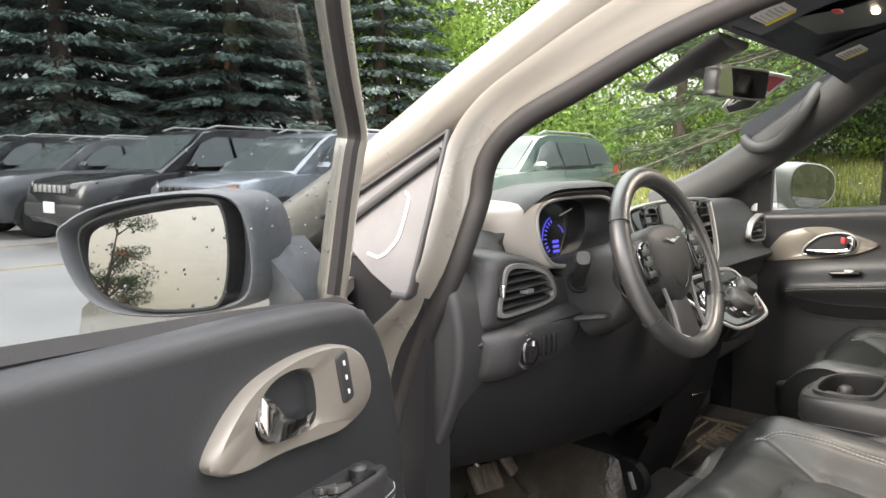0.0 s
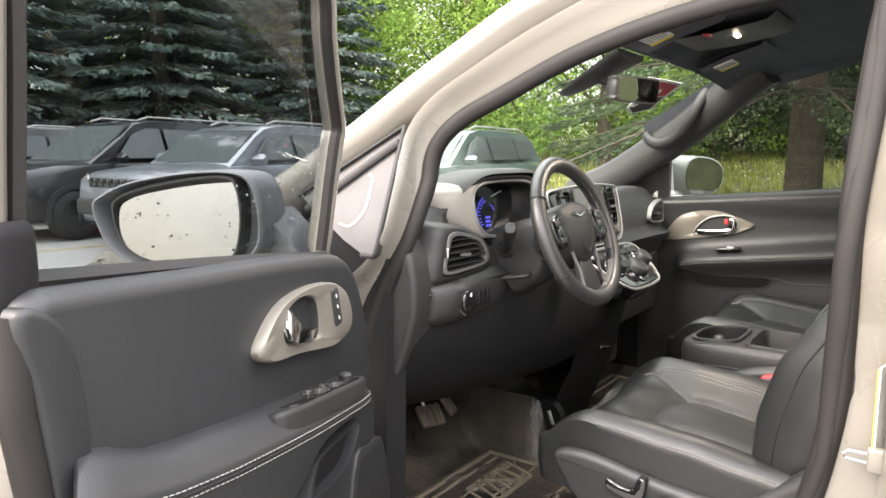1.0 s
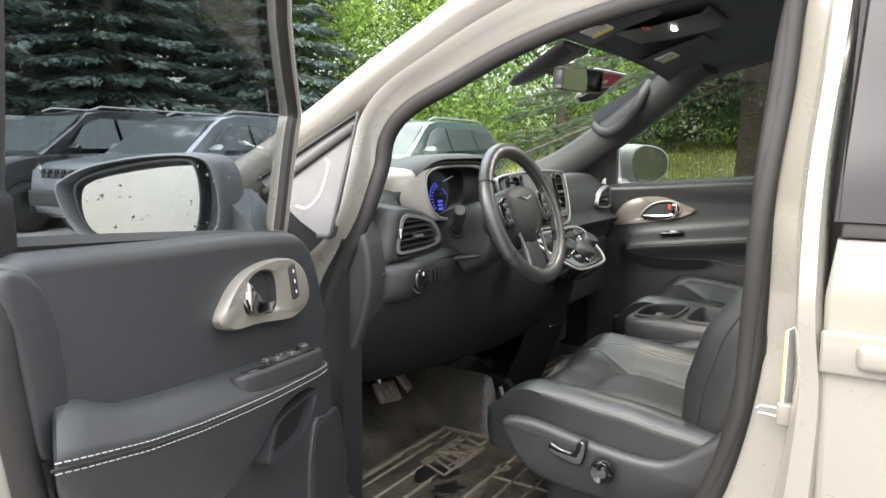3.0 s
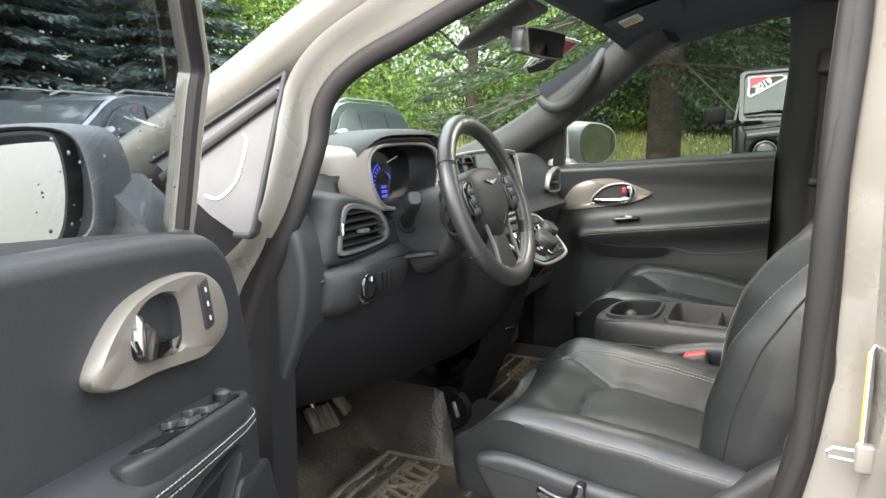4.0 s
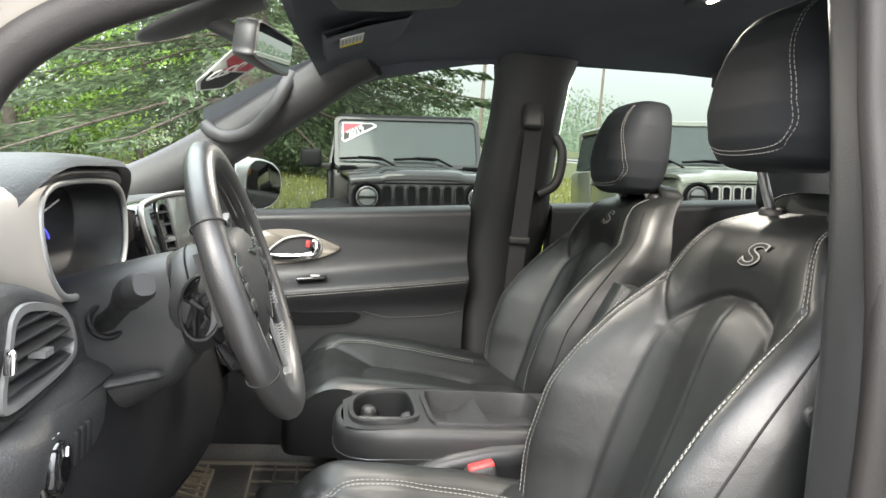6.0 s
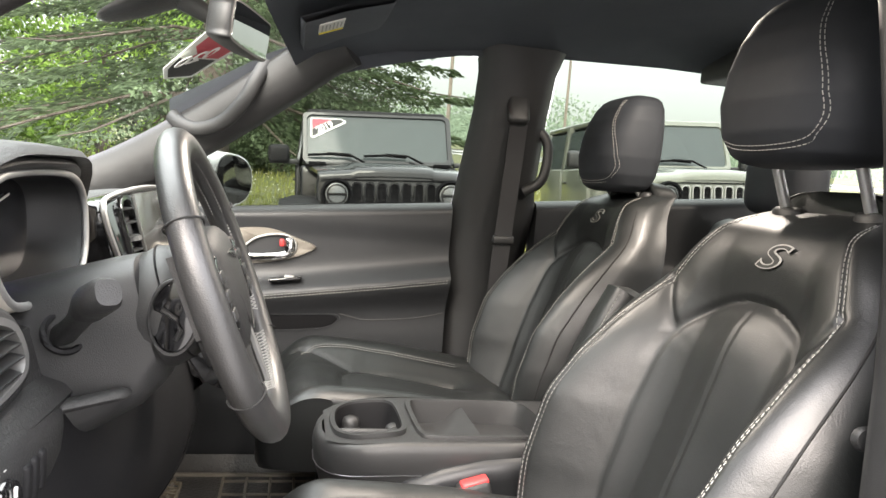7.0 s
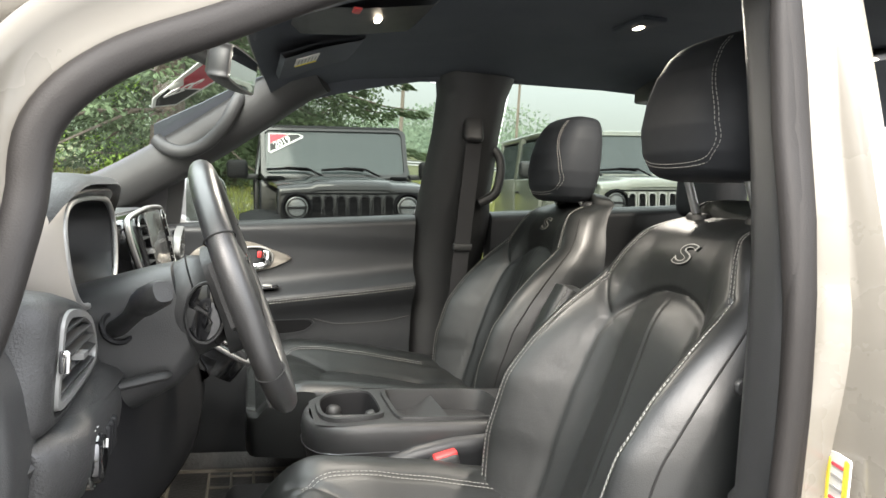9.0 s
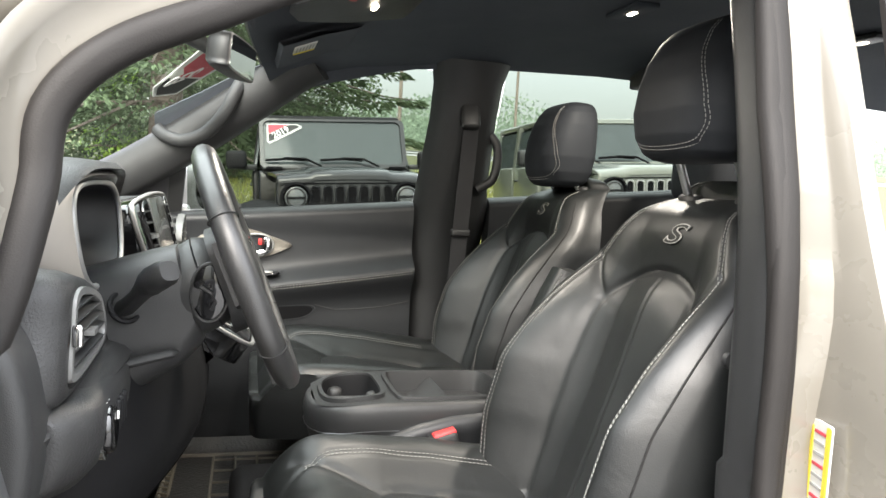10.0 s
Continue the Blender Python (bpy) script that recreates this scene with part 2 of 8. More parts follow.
M["car_black"] = material("black_car_paint", (0.010, 0.010, 0.012), 0.5, spec=0.2, coat=1.0, rough_var=0.05, scale=2)
M["car_grey"] = material("granite_grey_car_paint", (0.085, 0.088, 0.095), 0.3, 0.3, coat=1.0, rough_var=0.05, scale=2)
M["car_silver"] = material("silver_blue_car_paint", (0.22, 0.24, 0.27), 0.3, 0.4, coat=1.0, rough_var=0.05, scale=2)
M["car_teal"] = material("dark_green_grey_car_paint", (0.10, 0.15, 0.14), 0.25, 0.2, coat=1.0, rough_var=0.05, scale=2)
M["car_sage"] = material("sage_grey_car_paint", (0.175, 0.185, 0.155), 0.32, coat=1.0, rough_var=0.05, scale=2)
M["mesh_dark"] = material("matte_black_mesh", (0.006, 0.006, 0.007), 0.9, spec=0.1)
M["lamp_off"] = material("unlit_headlamp_glass", (0.12, 0.125, 0.13), 0.12, spec=0.8, scale=30)
M["car_glass"] = material("dark_car_window", (0.065, 0.078, 0.080), 0.05, rough_var=0.02, spec=0.4)
M["lamp_clear"] = material("headlamp_lens", (0.26, 0.27, 0.28), 0.12, 0.3, coat=1.0, scale=40)
M["lamp_amber"] = material("amber_marker_lens", (0.75, 0.22, 0.04), 0.25, coat=0.8)
M["sticker_red"] = material("red_sticker", (0.60, 0.06, 0.09), 0.5)
M["galvanised"] = material("galvanised_steel", (0.42, 0.43, 0.44), 0.5, 0.7, scale=5)
M["pole"] = material("weathered_pole", (0.24, 0.20, 0.17), 0.8)
M["line"] = material("worn_yellow_road_paint", (0.38, 0.27, 0.10), 0.8, color2=(0.16, 0.13, 0.08), scale=9)


# ---- geometry helpers ----
def mesh_from(verts, faces):
    bm = bmesh.new()
    vs = [bm.verts.new(v) for v in verts]
    for f in faces:
        if len(set(f)) == len(f):
            try:
                bm.faces.new([vs[i] for i in f])
            except ValueError:
                pass
    return bm


def finish(bm, smooth=True, normals=True):
    bmesh.ops.remove_doubles(bm, verts=bm.verts, dist=1e-5)
    if normals:
        bmesh.ops.recalc_face_normals(bm, faces=bm.faces)
    for f in bm.faces:
        f.smooth = smooth
    if smooth:
        for e in bm.edges:
            if len(e.link_faces) == 2 and e.calc_face_angle(0) > 0.9:
                e.smooth = False
    return bm


def part(name, bm, mat, parent=None, label="", smooth=True):
    """One mesh object out of a bmesh (or a list of them), under a thing or a part."""
    if isinstance(bm, (list, tuple)):
        bm = joined(bm)
    finish(bm, smooth)
    me = bpy.data.meshes.new(name)
    bm.to_mesh(me)
    bm.free()
    me.materials.append(mat)
    ob = new(name, me)
    if parent:
        ob.parent = parent
    if label:
        ob["label"] = label
    return ob


def thing(name, label, category, group="", kind="", at=None):
    ob = new(name)
    ob.empty_display_size = 0.1
    if at is not None:
        ob.matrix_basis = at
    return tagged(ob, label, category, group, kind)


def joined(bms):
    verts, faces = [], []
    for bm in bms:
        bm.verts.ensure_lookup_table()
        base = len(verts)
        bm.verts.index_update()
        verts += [v.co.copy() for v in bm.verts]
        faces += [[base + v.index for v in f.verts] for f in bm.faces]
        bm.free()
    return mesh_from(verts, faces)


def grid(P, close_u=False, close_v=False, cap=False):
    """Quads over rows of points."""
    nu, nv = len(P), len(P[0])
    verts = [Vector(p) for row in P for p in row]
    faces = []
    for i in range(nu if close_u else nu - 1):
        for j in range(nv if close_v else nv - 1):
            a, b = i, (i + 1) % nu
            c, d = j, (j + 1) % nv
            faces.append((a * nv + c, a * nv + d, b * nv + d, b * nv + c))
    if cap:
        faces.append(tuple(range(nv)))
        faces.append(tuple((nu - 1) * nv + j for j in reversed(range(nv))))
    return mesh_from(verts, faces)


def shell(P, offset, close_u=False):
    """A sheet of points given thickness by an offset vector, or a function of (i, j)."""
    off = offset if callable(offset) else (lambda i, j: Vector(offset))
    nv = len(P[0])
    Q = [[Vector(p) for p in row] + [Vector(row[j]) + off(i, j) for j in reversed(range(nv))] for i, row in enumerate(P)]
    return grid(Q, close_u=close_u, close_v=True, cap=not close_u)


def spline(pts, n=6, closed=False):
    """Catmull-Rom through the points."""
    P = [Vector(p) for p in pts]
    k = len(P)
    out = []
    for i in range(k if closed else k - 1):
        p0 = P[(i - 1) % k] if closed or i else P[0] * 2 - P[1]
        p1, p2 = P[i], P[(i + 1) % k]
        p3 = P[(i + 2) % k] if closed or i + 2 < k else P[-1] * 2 - P[-2]
        for s in range(n):
            t = s / n
            out.append(0.5 * (2 * p1 + (p2 - p0) * t + (2 * p0 - 5 * p1 + 4 * p2 - p3) * t * t + (3 * p1 - p0 - 3 * p2 + p3) * t ** 3))
    if not closed:
        out.append(P[-1])
    return out


def resample(pts, n, closed=False):
    P = [Vector(p) for p in pts] + ([Vector(pts[0])] if closed else [])
    L = [0.0]
    for a, b in zip(P, P[1:]):
        L.append(L[-1] + (b - a).length)
    out = []
    for k in range(n):
        s = L[-1] * k / (n if closed else n - 1)
        i = 0
        while i < len(L) - 2 and L[i + 1] < s:
            i += 1
        f = (s - L[i]) / max(1e-9, L[i + 1] - L[i])
        out.append(P[i].lerp(P[i + 1], f))
    return out


def sweep(path, profile, normal, closed=False, cap=True, scale=None):
    """A profile of (a, b) carried along a path: a along the normal there, b across it."""
    P = [Vector(p) for p in path]
    k = len(P)
    rows = []
    for i, p in enumerate(P):
        a, b = (P[(i - 1) % k], P[(i + 1) % k]) if closed else (P[max(0, i - 1)], P[min(k - 1, i + 1)])
        t = (b - a).normalized()
        nn = Vector(normal(i, p) if callable(normal) else normal)
        nn = (nn - t * nn.dot(t)).normalized()
        bb = t.cross(nn)
        s = scale(i / max(1, k - 1)) if scale else 1
        rows.append([p + nn * u * s + bb * v * s for u, v in profile])
    return grid(rows, close_u=closed, close_v=True, cap=cap and not closed)


def ellipse(a, b, n=10):
    return [(a * math.cos(2 * math.pi * i / n), b * math.sin(2 * math.pi * i / n)) for i in range(n)]


def squircle(cx, cz, hw, hh, n=28, e=0.55):
    return [(cx + hw * math.copysign(abs(math.cos(a)) ** e, math.cos(a)), cz + hh * math.copysign(abs(math.sin(a)) ** e, math.sin(a))) for a in (2 * math.pi * k / n for k in range(n))]


def soft(v):
    v = min(1.0, max(0.0, v))
    return v * v * (3 - 2 * v)


def tube(path, r, n=8, closed=False, normal=(0.13, 0.27, 0.95), scale=None):
    return sweep(path, ellipse(r, r, n), normal, closed, scale=scale)


def box(c, s, bevel=0.0, seg=2, rot=None):
    bm = bmesh.new()
    bmesh.ops.create_cube(bm, size=1)
    bmesh.ops.scale(bm, vec=s, verts=bm.verts)
    if bevel:
        bmesh.ops.bevel(bm, geom=list(bm.edges), offset=min(bevel, min(s) * 0.49), segments=seg, profile=0.5, affect="EDGES")
    m = Matrix.Translation(c) @ (rot if rot is not None else Matrix.Identity(4))
    bmesh.ops.transform(bm, matrix=m, verts=bm.verts)
    return bm


def rod(a, b, r, r2=None, n=12):
    a, b = Vector(a), Vector(b)
    t = (b - a).normalized()
    u = t.orthogonal().normalized()
    v = t.cross(u)
    rows = [[p + (u * math.cos(2 * math.pi * k / n) + v * math.sin(2 * math.pi * k / n)) * rr for k in range(n)] for p, rr in ((a, r), (b, r2 if r2 is not None else r))]
    return grid(rows, close_v=True, cap=True)


def lathe(profile, at, axis=(0, 0, 1), n=20):
    """Rings of (radius, height) round an axis."""
    t = Vector(axis).normalized()
    u = t.orthogonal().normalized()
    v = t.cross(u)
    at = Vector(at)
    rows = [[at + t * h + (u * math.cos(2 * math.pi * k / n) + v * math.sin(2 * math.pi * k / n)) * max(r, 1e-4) for k in range(n)] for r, h in profile]
    return grid(rows, close_v=True, cap=True)


def plate(outline, place, thick, bevel=0.0, seg=2):
    """A flat outline (u, v), set into space by place(u, v, w), from w=0 down to -thick, with its upper edge rounded."""
    pts = [Vector((u, v)) for u, v in outline]
    area = sum(a.x * b.y - b.x * a.y for a, b in zip(pts, pts[1:] + pts[:1]))
    if area < 0:
        pts.reverse()
    k = len(pts)

    def inset(d):
        out = []
        for i in range(k):
            a, p, b = pts[i - 1], pts[i], pts[(i + 1) % k]
            e1, e2 = (p - a).normalized(), (b - p).normalized()
            n1, n2 = Vector((-e1.y, e1.x)), Vector((-e2.y, e2.x))
            nn = n1 + n2
            nn = nn / max(0.5, nn.length_squared / 2) if nn.length > 1e-6 else n1
            out.append(p + nn * d)
        return out
    rings = [[(p.x, p.y, -thick) for p in pts]]
    if bevel:
        for s in range(seg + 1):
            a = math.pi / 2 * s / seg
            rings.append([(p.x, p.y, -bevel * (1 - math.sin(a))) for p in inset(bevel * (1 - math.cos(a)))])
    else:
        rings.append([(p.x, p.y, 0) for p in pts])
    return grid([[place(*q) for q in ring] for ring in rings], close_v=True, cap=True)


def round_rect(cx, cy, w, h, r, n=4):
    out = []
    for sx, sy, a0 in ((1, 1, 0), (-1, 1, 90), (-1, -1, 180), (1, -1, 270)):
        for k in range(n + 1):
            a = radians(a0 + 90 * k / n)
            out.append((cx + sx * (w / 2 - r) + r * math.cos(a), cy + sy * (h / 2 - r) + r * math.sin(a)))
    return out


def ring_plate(outer, inner, place, thick, bevel=0.003):
    """A frame between two outlines of equal length."""
    k = len(outer)
    rows = [[place(u, v, w) for u, v in line] for line, w in ((outer, -thick), (outer, -bevel), ([(a[0] * 0.9 + b[0] * 0.1, a[1] * 0.9 + b[1] * 0.1) for a, b in zip(outer, inner)], 0.0),
            ([(a[0] * 0.1 + b[0] * 0.9, a[1] * 0.1 + b[1] * 0.9) for a, b in zip(outer, inner)], 0.0), (inner, -bevel), (inner, -thick))]
    return grid(rows, close_u=True, close_v=True)


def stitches(path, length=0.006, gap=0.003, r=0.0009, lift=(0, 0, 0)):
    """Single thread stitches lying along a seam."""
    P = [Vector(p) + Vector(lift) for p in path]
    L = sum((b - a).length for a, b in zip(P, P[1:]))
    n = max(2, int(L / (length + gap)))
    Q = resample(P, n * 3 + 1)
    bms = []
    for k in range(n):
        bms.append(rod(Q[3 * k], Q[3 * k + 2], r, n=4))
    return joined(bms)


# ---- the minivan's shell ----
def xside(z, out=0.0):
    """Half-breadth of the body side at a height."""
    return 0.85 - max(0.0, z - 1.05) * 0.36 + out


van = thing("minivan", "cream pearl minivan with its driver door standing open", "minivan")

OPENING = [(0.835, 0.82), (0.790, 0.96), (0.735, 1.09), (0.713, 1.20), (0.703, 1.285), (0.650, 1.345), (0.560, 1.393), (0.459, 1.446), (0.365, 1.483), (0.272, 1.510),
           (0.180, 1.528), (0.099, 1.538), (0.0, 1.544), (-0.05, 1.540), (-0.075, 1.515), (-0.070, 1.437), (-0.060, 1.234), (-0.061, 1.04), (-0.058, 0.917), (-0.036, 0.777),
           (0.0, 0.66), (0.06, 0.56), (0.16, 0.475), (0.32, 0.44), (0.55, 0.435), (0.70, 0.45), (0.80, 0.52), (0.845, 0.66)]
OUTER = [(0.92, 0.82), (0.90, 0.96), (0.764, 1.085), (0.749, 1.20), (0.752, 1.315), (0.712, 1.390), (0.62, 1.455), (0.508, 1.520), (0.395, 1.572), (0.29, 1.605),
         (0.19, 1.622), (0.10, 1.632), (0.0, 1.640), (-0.09, 1.64), (-0.150, 1.60), (-0.152, 1.437), (-0.142, 1.234), (-0.150, 1.04), (-0.165, 0.917), (-0.165, 0.777),
         (-0.165, 0.66), (-0.165, 0.50), (0.0, 0.34), (0.32, 0.32), (0.55, 0.32), (0.75, 0.33), (0.91, 0.45), (0.93, 0.66)]


def rear_share(y):
    """How far a place on the opening belongs to the centre pillar: 1 there, 0 at the front."""
    f = min(1.0, max(0.0, (y + 0.05) / 0.36))
    return 1 - f * f * (3 - 2 * f)


def pillar_x(z):
    """Half-breadth of the seal line on the centre pillar, which leans in less than the windscreen pillar."""
    return float(np.interp(z, (0.45, 0.85, 0.95, 1.05, 1.15, 1.25, 1.35, 1.42, 1.5, 1.57, 1.64), (0.818, 0.812, 0.804, 0.805, 0.801, 0.780, 0.748, 0.732, 0.712, 0.692, 0.672)))


def flange(p, out=0.0):
    """A point of the opening's flange on the driver side; p holds (y, z)."""
    y, z = p[0], p[1]
    k = rear_share(y)
    front_in = 0.022 * min(1.0, max(0.0, (1.33 - z) / 0.1)) * (1.0 if y > 0.5 else 0.0)
    return Vector((-((xside(z) - front_in) * (1 - k) + pillar_x(z) * k) - out, y + 0.012 * k, z))


def body_aperture():
    """The painted frame round the front door opening: jamb, flange and outer skin."""
    rows = []
    inner = spline([(a, b, 0) for a, b in OPENING], 5, True)
    outer = spline([(a, b, 0) for a, b in OUTER], 5, True)
    for f, g, extra in ((0.02, 0.0, -0.035), (0.06, 0.0, -0.012), (0.30, 0.10, 0.0), (0.50, 0.30, 0.0), (0.62, 0.62, 0.0), (0.75, 0.94, 0.0), (0.90, 1.0, 0.0), (0.97, 1.0, -0.014), (1.0, 1.0, -0.042), (0.98, 1.0, -0.12)):
        row = []
        for a, b in zip(inner, outer):
            p, q = flange(a), Vector((0, b.x, b.y))
            k = rear_share(a.x)
            q.x = -xside(b.y, 0.044)
            f2 = f + (float(np.interp(g, (0, 0.1, 0.3, 0.62, 0.94, 1.0), (0.11, 0.55, 0.58, 0.61, 0.68, 0.97))) - f) * k if 0.05 < f < 0.9 else f
            v = p.lerp(q, f2)
            g_ = g - (0.30 * k * min(1.0, max(0.0, (1.12 - a.y) / 0.15)) if g == 0.10 else 0.0)
            v.x = p.x + (q.x - p.x) * g_ - extra * (0.2 + 0.8 * k if f < 0.1 else 1.0)
            row.append(v)
        rows.append(row)
    return grid(rows, close_v=True)


part("door_frame", body_aperture(), M["paint"], van, "cream painted door frame")
seal = [flange((p.y, p.z), 0.004 - 0.010 * rear_share(p.y)) for p in spline([(0, a, b) for a, b in OPENING], 6, True)]
SEAL_PROF = [(p.x, p.y) for p in spline([(0.006, -0.012, 0), (0.009, -0.004, 0), (0.009, 0.004, 0), (0.006, 0.013, 0), (-0.002, 0.018, 0), (-0.012, 0.016, 0), (-0.014, 0.0, 0), (-0.012, -0.015, 0), (-0.002, -0.017, 0)], 3, True)]
part("door_seal", sweep(seal, SEAL_PROF, (-1, 0, 0), True),
     M["rubber"], van, "soft black rubber seal")
# the broad lip of the seal down the centre pillar
PILLAR_Z = (0.60, 0.70, 0.78, 0.85, 0.95, 1.05, 1.15, 1.25, 1.35, 1.42, 1.53)
SLIT_Y = (0.055, 0.018, -0.010, -0.026, -0.026, -0.028, -0.029, -0.039, -0.047, -0.049, -0.05)
JAMB_Y = (0.030, -0.008, -0.034, -0.050, -0.055, -0.060, -0.061, -0.067, -0.075, -0.077, -0.078)


def pillar_line(z, table):
    return float(np.interp(z, PILLAR_Z, table))


lip = []
for z in np.linspace(0.60, 1.53, 24):
    x, y0, y1 = -pillar_x(z), pillar_line(z, SLIT_Y), pillar_line(z, JAMB_Y)
    lip.append([Vector((x + dx, y0 + (y1 - y0) * f, z)) for dx, f in ((0.014, 0.10), (0.008, -0.02), (0.002, 0.0), (-0.003, 0.14), (-0.005, 0.40), (-0.005, 0.62), (-0.004, 0.85), (0.0, 0.98), (0.006, 1.02), (0.02, 0.9), (0.02, 0.4))])
part("seal_lip", grid(lip, close_v=True, cap=True), M["rubber"], van, "broad dark rubber lip")
# grained trim on the inside of the centre pillar
trim = []
for z in (0.50, 0.80, 0.915, 0.925, 1.0, 1.1, 1.2, 1.3, 1.4, 1.47, 1.53, 1.57):
    o, dy = pillar_x(z) - 0.803 - (0.012 if z < 0.92 else 0.0), min(0.0, pillar_line(z, SLIT_Y) + 0.029)
    trim.append([Vector((x - o, y + dy, z)) for x, y in ((-0.792, -0.060), (-0.792, -0.036), (-0.786, -0.031), (-0.765, -0.031), (-0.745, -0.030), (-0.735, -0.031), (-0.724, -0.036), (-0.70, -0.065), (-0.685, -0.12), (-0.68, -0.20), (-0.74, -0.21))])
part("centre_pillar", grid(trim, close_v=True, cap=True), M["plastic"], van, "black grained centre pillar trim")
# black inner trim behind the seal
inner_trim = []
for f, x in ((0.0, -0.010), (0.06, -0.025), (0.20, -0.045), (0.45, -0.075)):
    row = []
    for p in spline([(0, a, b) for a, b in OPENING], 5, True):
        g = f * (0.03 - 0.30 * rear_share(p.y) if p.z < 1.50 else 0.02)
        row.append(flange((p.y + (0.34 - p.y) * g, p.z + (1.0 - p.z) * g), x * (1.0 if p.y < 0.3 else 0.35)))
    inner_trim.append(row)
part("pillar_trim", grid(inner_trim, close_v=True), M["plastic"], van)


def side_plate(outline, side, out, thick, bevel=0.0):
    """A plate lying on the body side; outline in (y, z)."""
    return plate(outline, lambda u, v, w: Vector((side * (xside(v, out) + w), u, v)), thick, bevel)


def quarter_glass(side):
    tri = [(0.752, 1.333), (0.7545, 1.085), (0.762, 1.077), (0.79, 1.079), (0.85, 1.104), (0.93, 1.148), (0.995, 1.185), (0.905, 1.240)]
    part("quarter_window", side_plate(tri, side, 0.036, 0.006), M["quarter"], van, "small pale grey triangular quarter window")

    def strip(pts, r, out):
        return sweep([Vector((side * xside(b, out), a, b)) for a, b in pts], [(0.003, -r), (0.005, -0.5 * r), (0.005, 0.5 * r), (0.003, r), (-0.010, r), (-0.010, -r)], (side, 0, 0))
    part("window_moulding", [strip([(0.752, 1.334), (0.753, 1.20), (0.7545, 1.085), (0.760, 1.078), (0.79, 1.078)], 0.0045, 0.041), strip([(0.752, 1.334), (0.84, 1.281), (0.905, 1.242), (1.0, 1.186)], 0.003, 0.041)], M["ink"], van, "black rubber window moulding")
    part("division_bar", strip([(0.756, 1.302), (0.83, 1.252), (0.907, 1.199), (0.965, 1.160)], 0.007, 0.043), M["ink"], van, "black division bar")
    part("pale_pane_line", sweep([Vector((side * xside(b, 0.037), a, b)) for a, b in [(p.x, p.y) for p in spline([(0.818, 1.236, 0), (0.807, 1.225, 0), (0.808, 1.18, 0), (0.815, 1.155, 0), (0.840, 1.132, 0), (0.87, 1.135, 0)], 5)]], ellipse(0.002, 0.003, 6), (side, 0, 0)), M["mirror_grey"], van, "pale curved line on the quarter window")


for s in (-1, 1):
    quarter_glass(s)


def a_pillar_skin(side):
    """The outer pillar between windscreen and quarter window, running on as the roof rail."""
    line = spline([(0, 1.22, 1.085), (0, 1.0, 1.215), (0, 0.865, 1.300), (0, 0.748, 1.385), (0, 0.62, 1.470), (0, 0.508, 1.538), (0, 0.30, 1.608), (0, 0.05, 1.645), (0, -0.4, 1.66), (0, -1.2, 1.66), (0, -2.3, 1.63)], 5)
    path = [Vector((side * xside(p.z, 0.0), p.y - (0.07 if side > 0 else 0), p.z - (0.02 if side > 0 else 0))) for p in line]
    prof = [(0.050, -0.035), (0.056, -0.01), (0.046, 0.015), (0.02, 0.035), (-0.02, 0.042), (-0.06, 0.035), (-0.06, -0.02), (0.0, -0.045), (0.035, -0.045)]
    if side > 0:
        prof = [(max(0.0, a) + 0.02, -b * 0.7) for a, b in reversed(prof)]
    return sweep(path, prof, (side, 0, 0.25))


for s in (-1, 1):
    part("roof_pillar", a_pillar_skin(s), M["paint"], van, "cream windscreen pillar and roof rail")

# roof skin and headliner
roof_rows, liner_rows = [], []
for y, zc, w in ((0.47, 1.575, 0.66), (0.30, 1.64, 0.655), (0.0, 1.70, 0.65), (-0.6, 1.735, 0.645), (-1.4, 1.735, 0.64), (-2.4, 1.68, 0.62)):
    roof_rows.append([Vector((w * 1.02 * u, y + 0.03 + (0.07 * (1 - u * u) if y > 0.2 else 0.0), zc + 0.03 - 0.075 * abs(u) ** 2.5)) for u in np.linspace(-1, 1, 15)])
part("roof_panel", shell(roof_rows, (0, 0, 0.012)), M["paint"], van)
for y, zc in ((0.475, 1.545), (0.42, 1.575), (0.25, 1.615), (0.0, 1.645), (-0.5, 1.66), (-1.4, 1.65), (-2.35, 1.60)):
    liner_rows.append([Vector((0.635 * u, y + (0.07 * (1 - u * u) if y > 0.3 else 0.0), zc - 0.06 * abs(u) ** 3.0)) for u in np.linspace(-1, 1, 17)])
part("headliner", shell(liner_rows, (0, 0, 0.012)), M["fabric"], van, "black fabric headliner")

# windscreen, bowed forward in the middle
def screen_z(y):
    return 1.10 + (1.19 - y) * 0.633


def glass_at(x, y):
    """A point of the windscreen; y is its place along the side edge."""
    k = max(0.0, (y - 0.47) / 0.73)
    u = max(-1.0, min(1.0, x / (0.64 + 0.11 * k)))
    return Vector((x, y + (0.07 + 0.10 * math.sqrt(k)) * (1 - u * u), screen_z(y) + 0.012 * (1 - u * u)))


scr = []
for k in range(13):
    y = 0.47 + 0.73 * k / 12
    scr.append([glass_at((0.64 + 0.11 * k / 12) * u, y) for u in np.linspace(-1, 1, 21)])
ws = part("windscreen", shell(scr, (0, 0.003, 0.005)), M["glass_clear"], van, "slightly green windscreen glass")
ws.visible_shadow = False


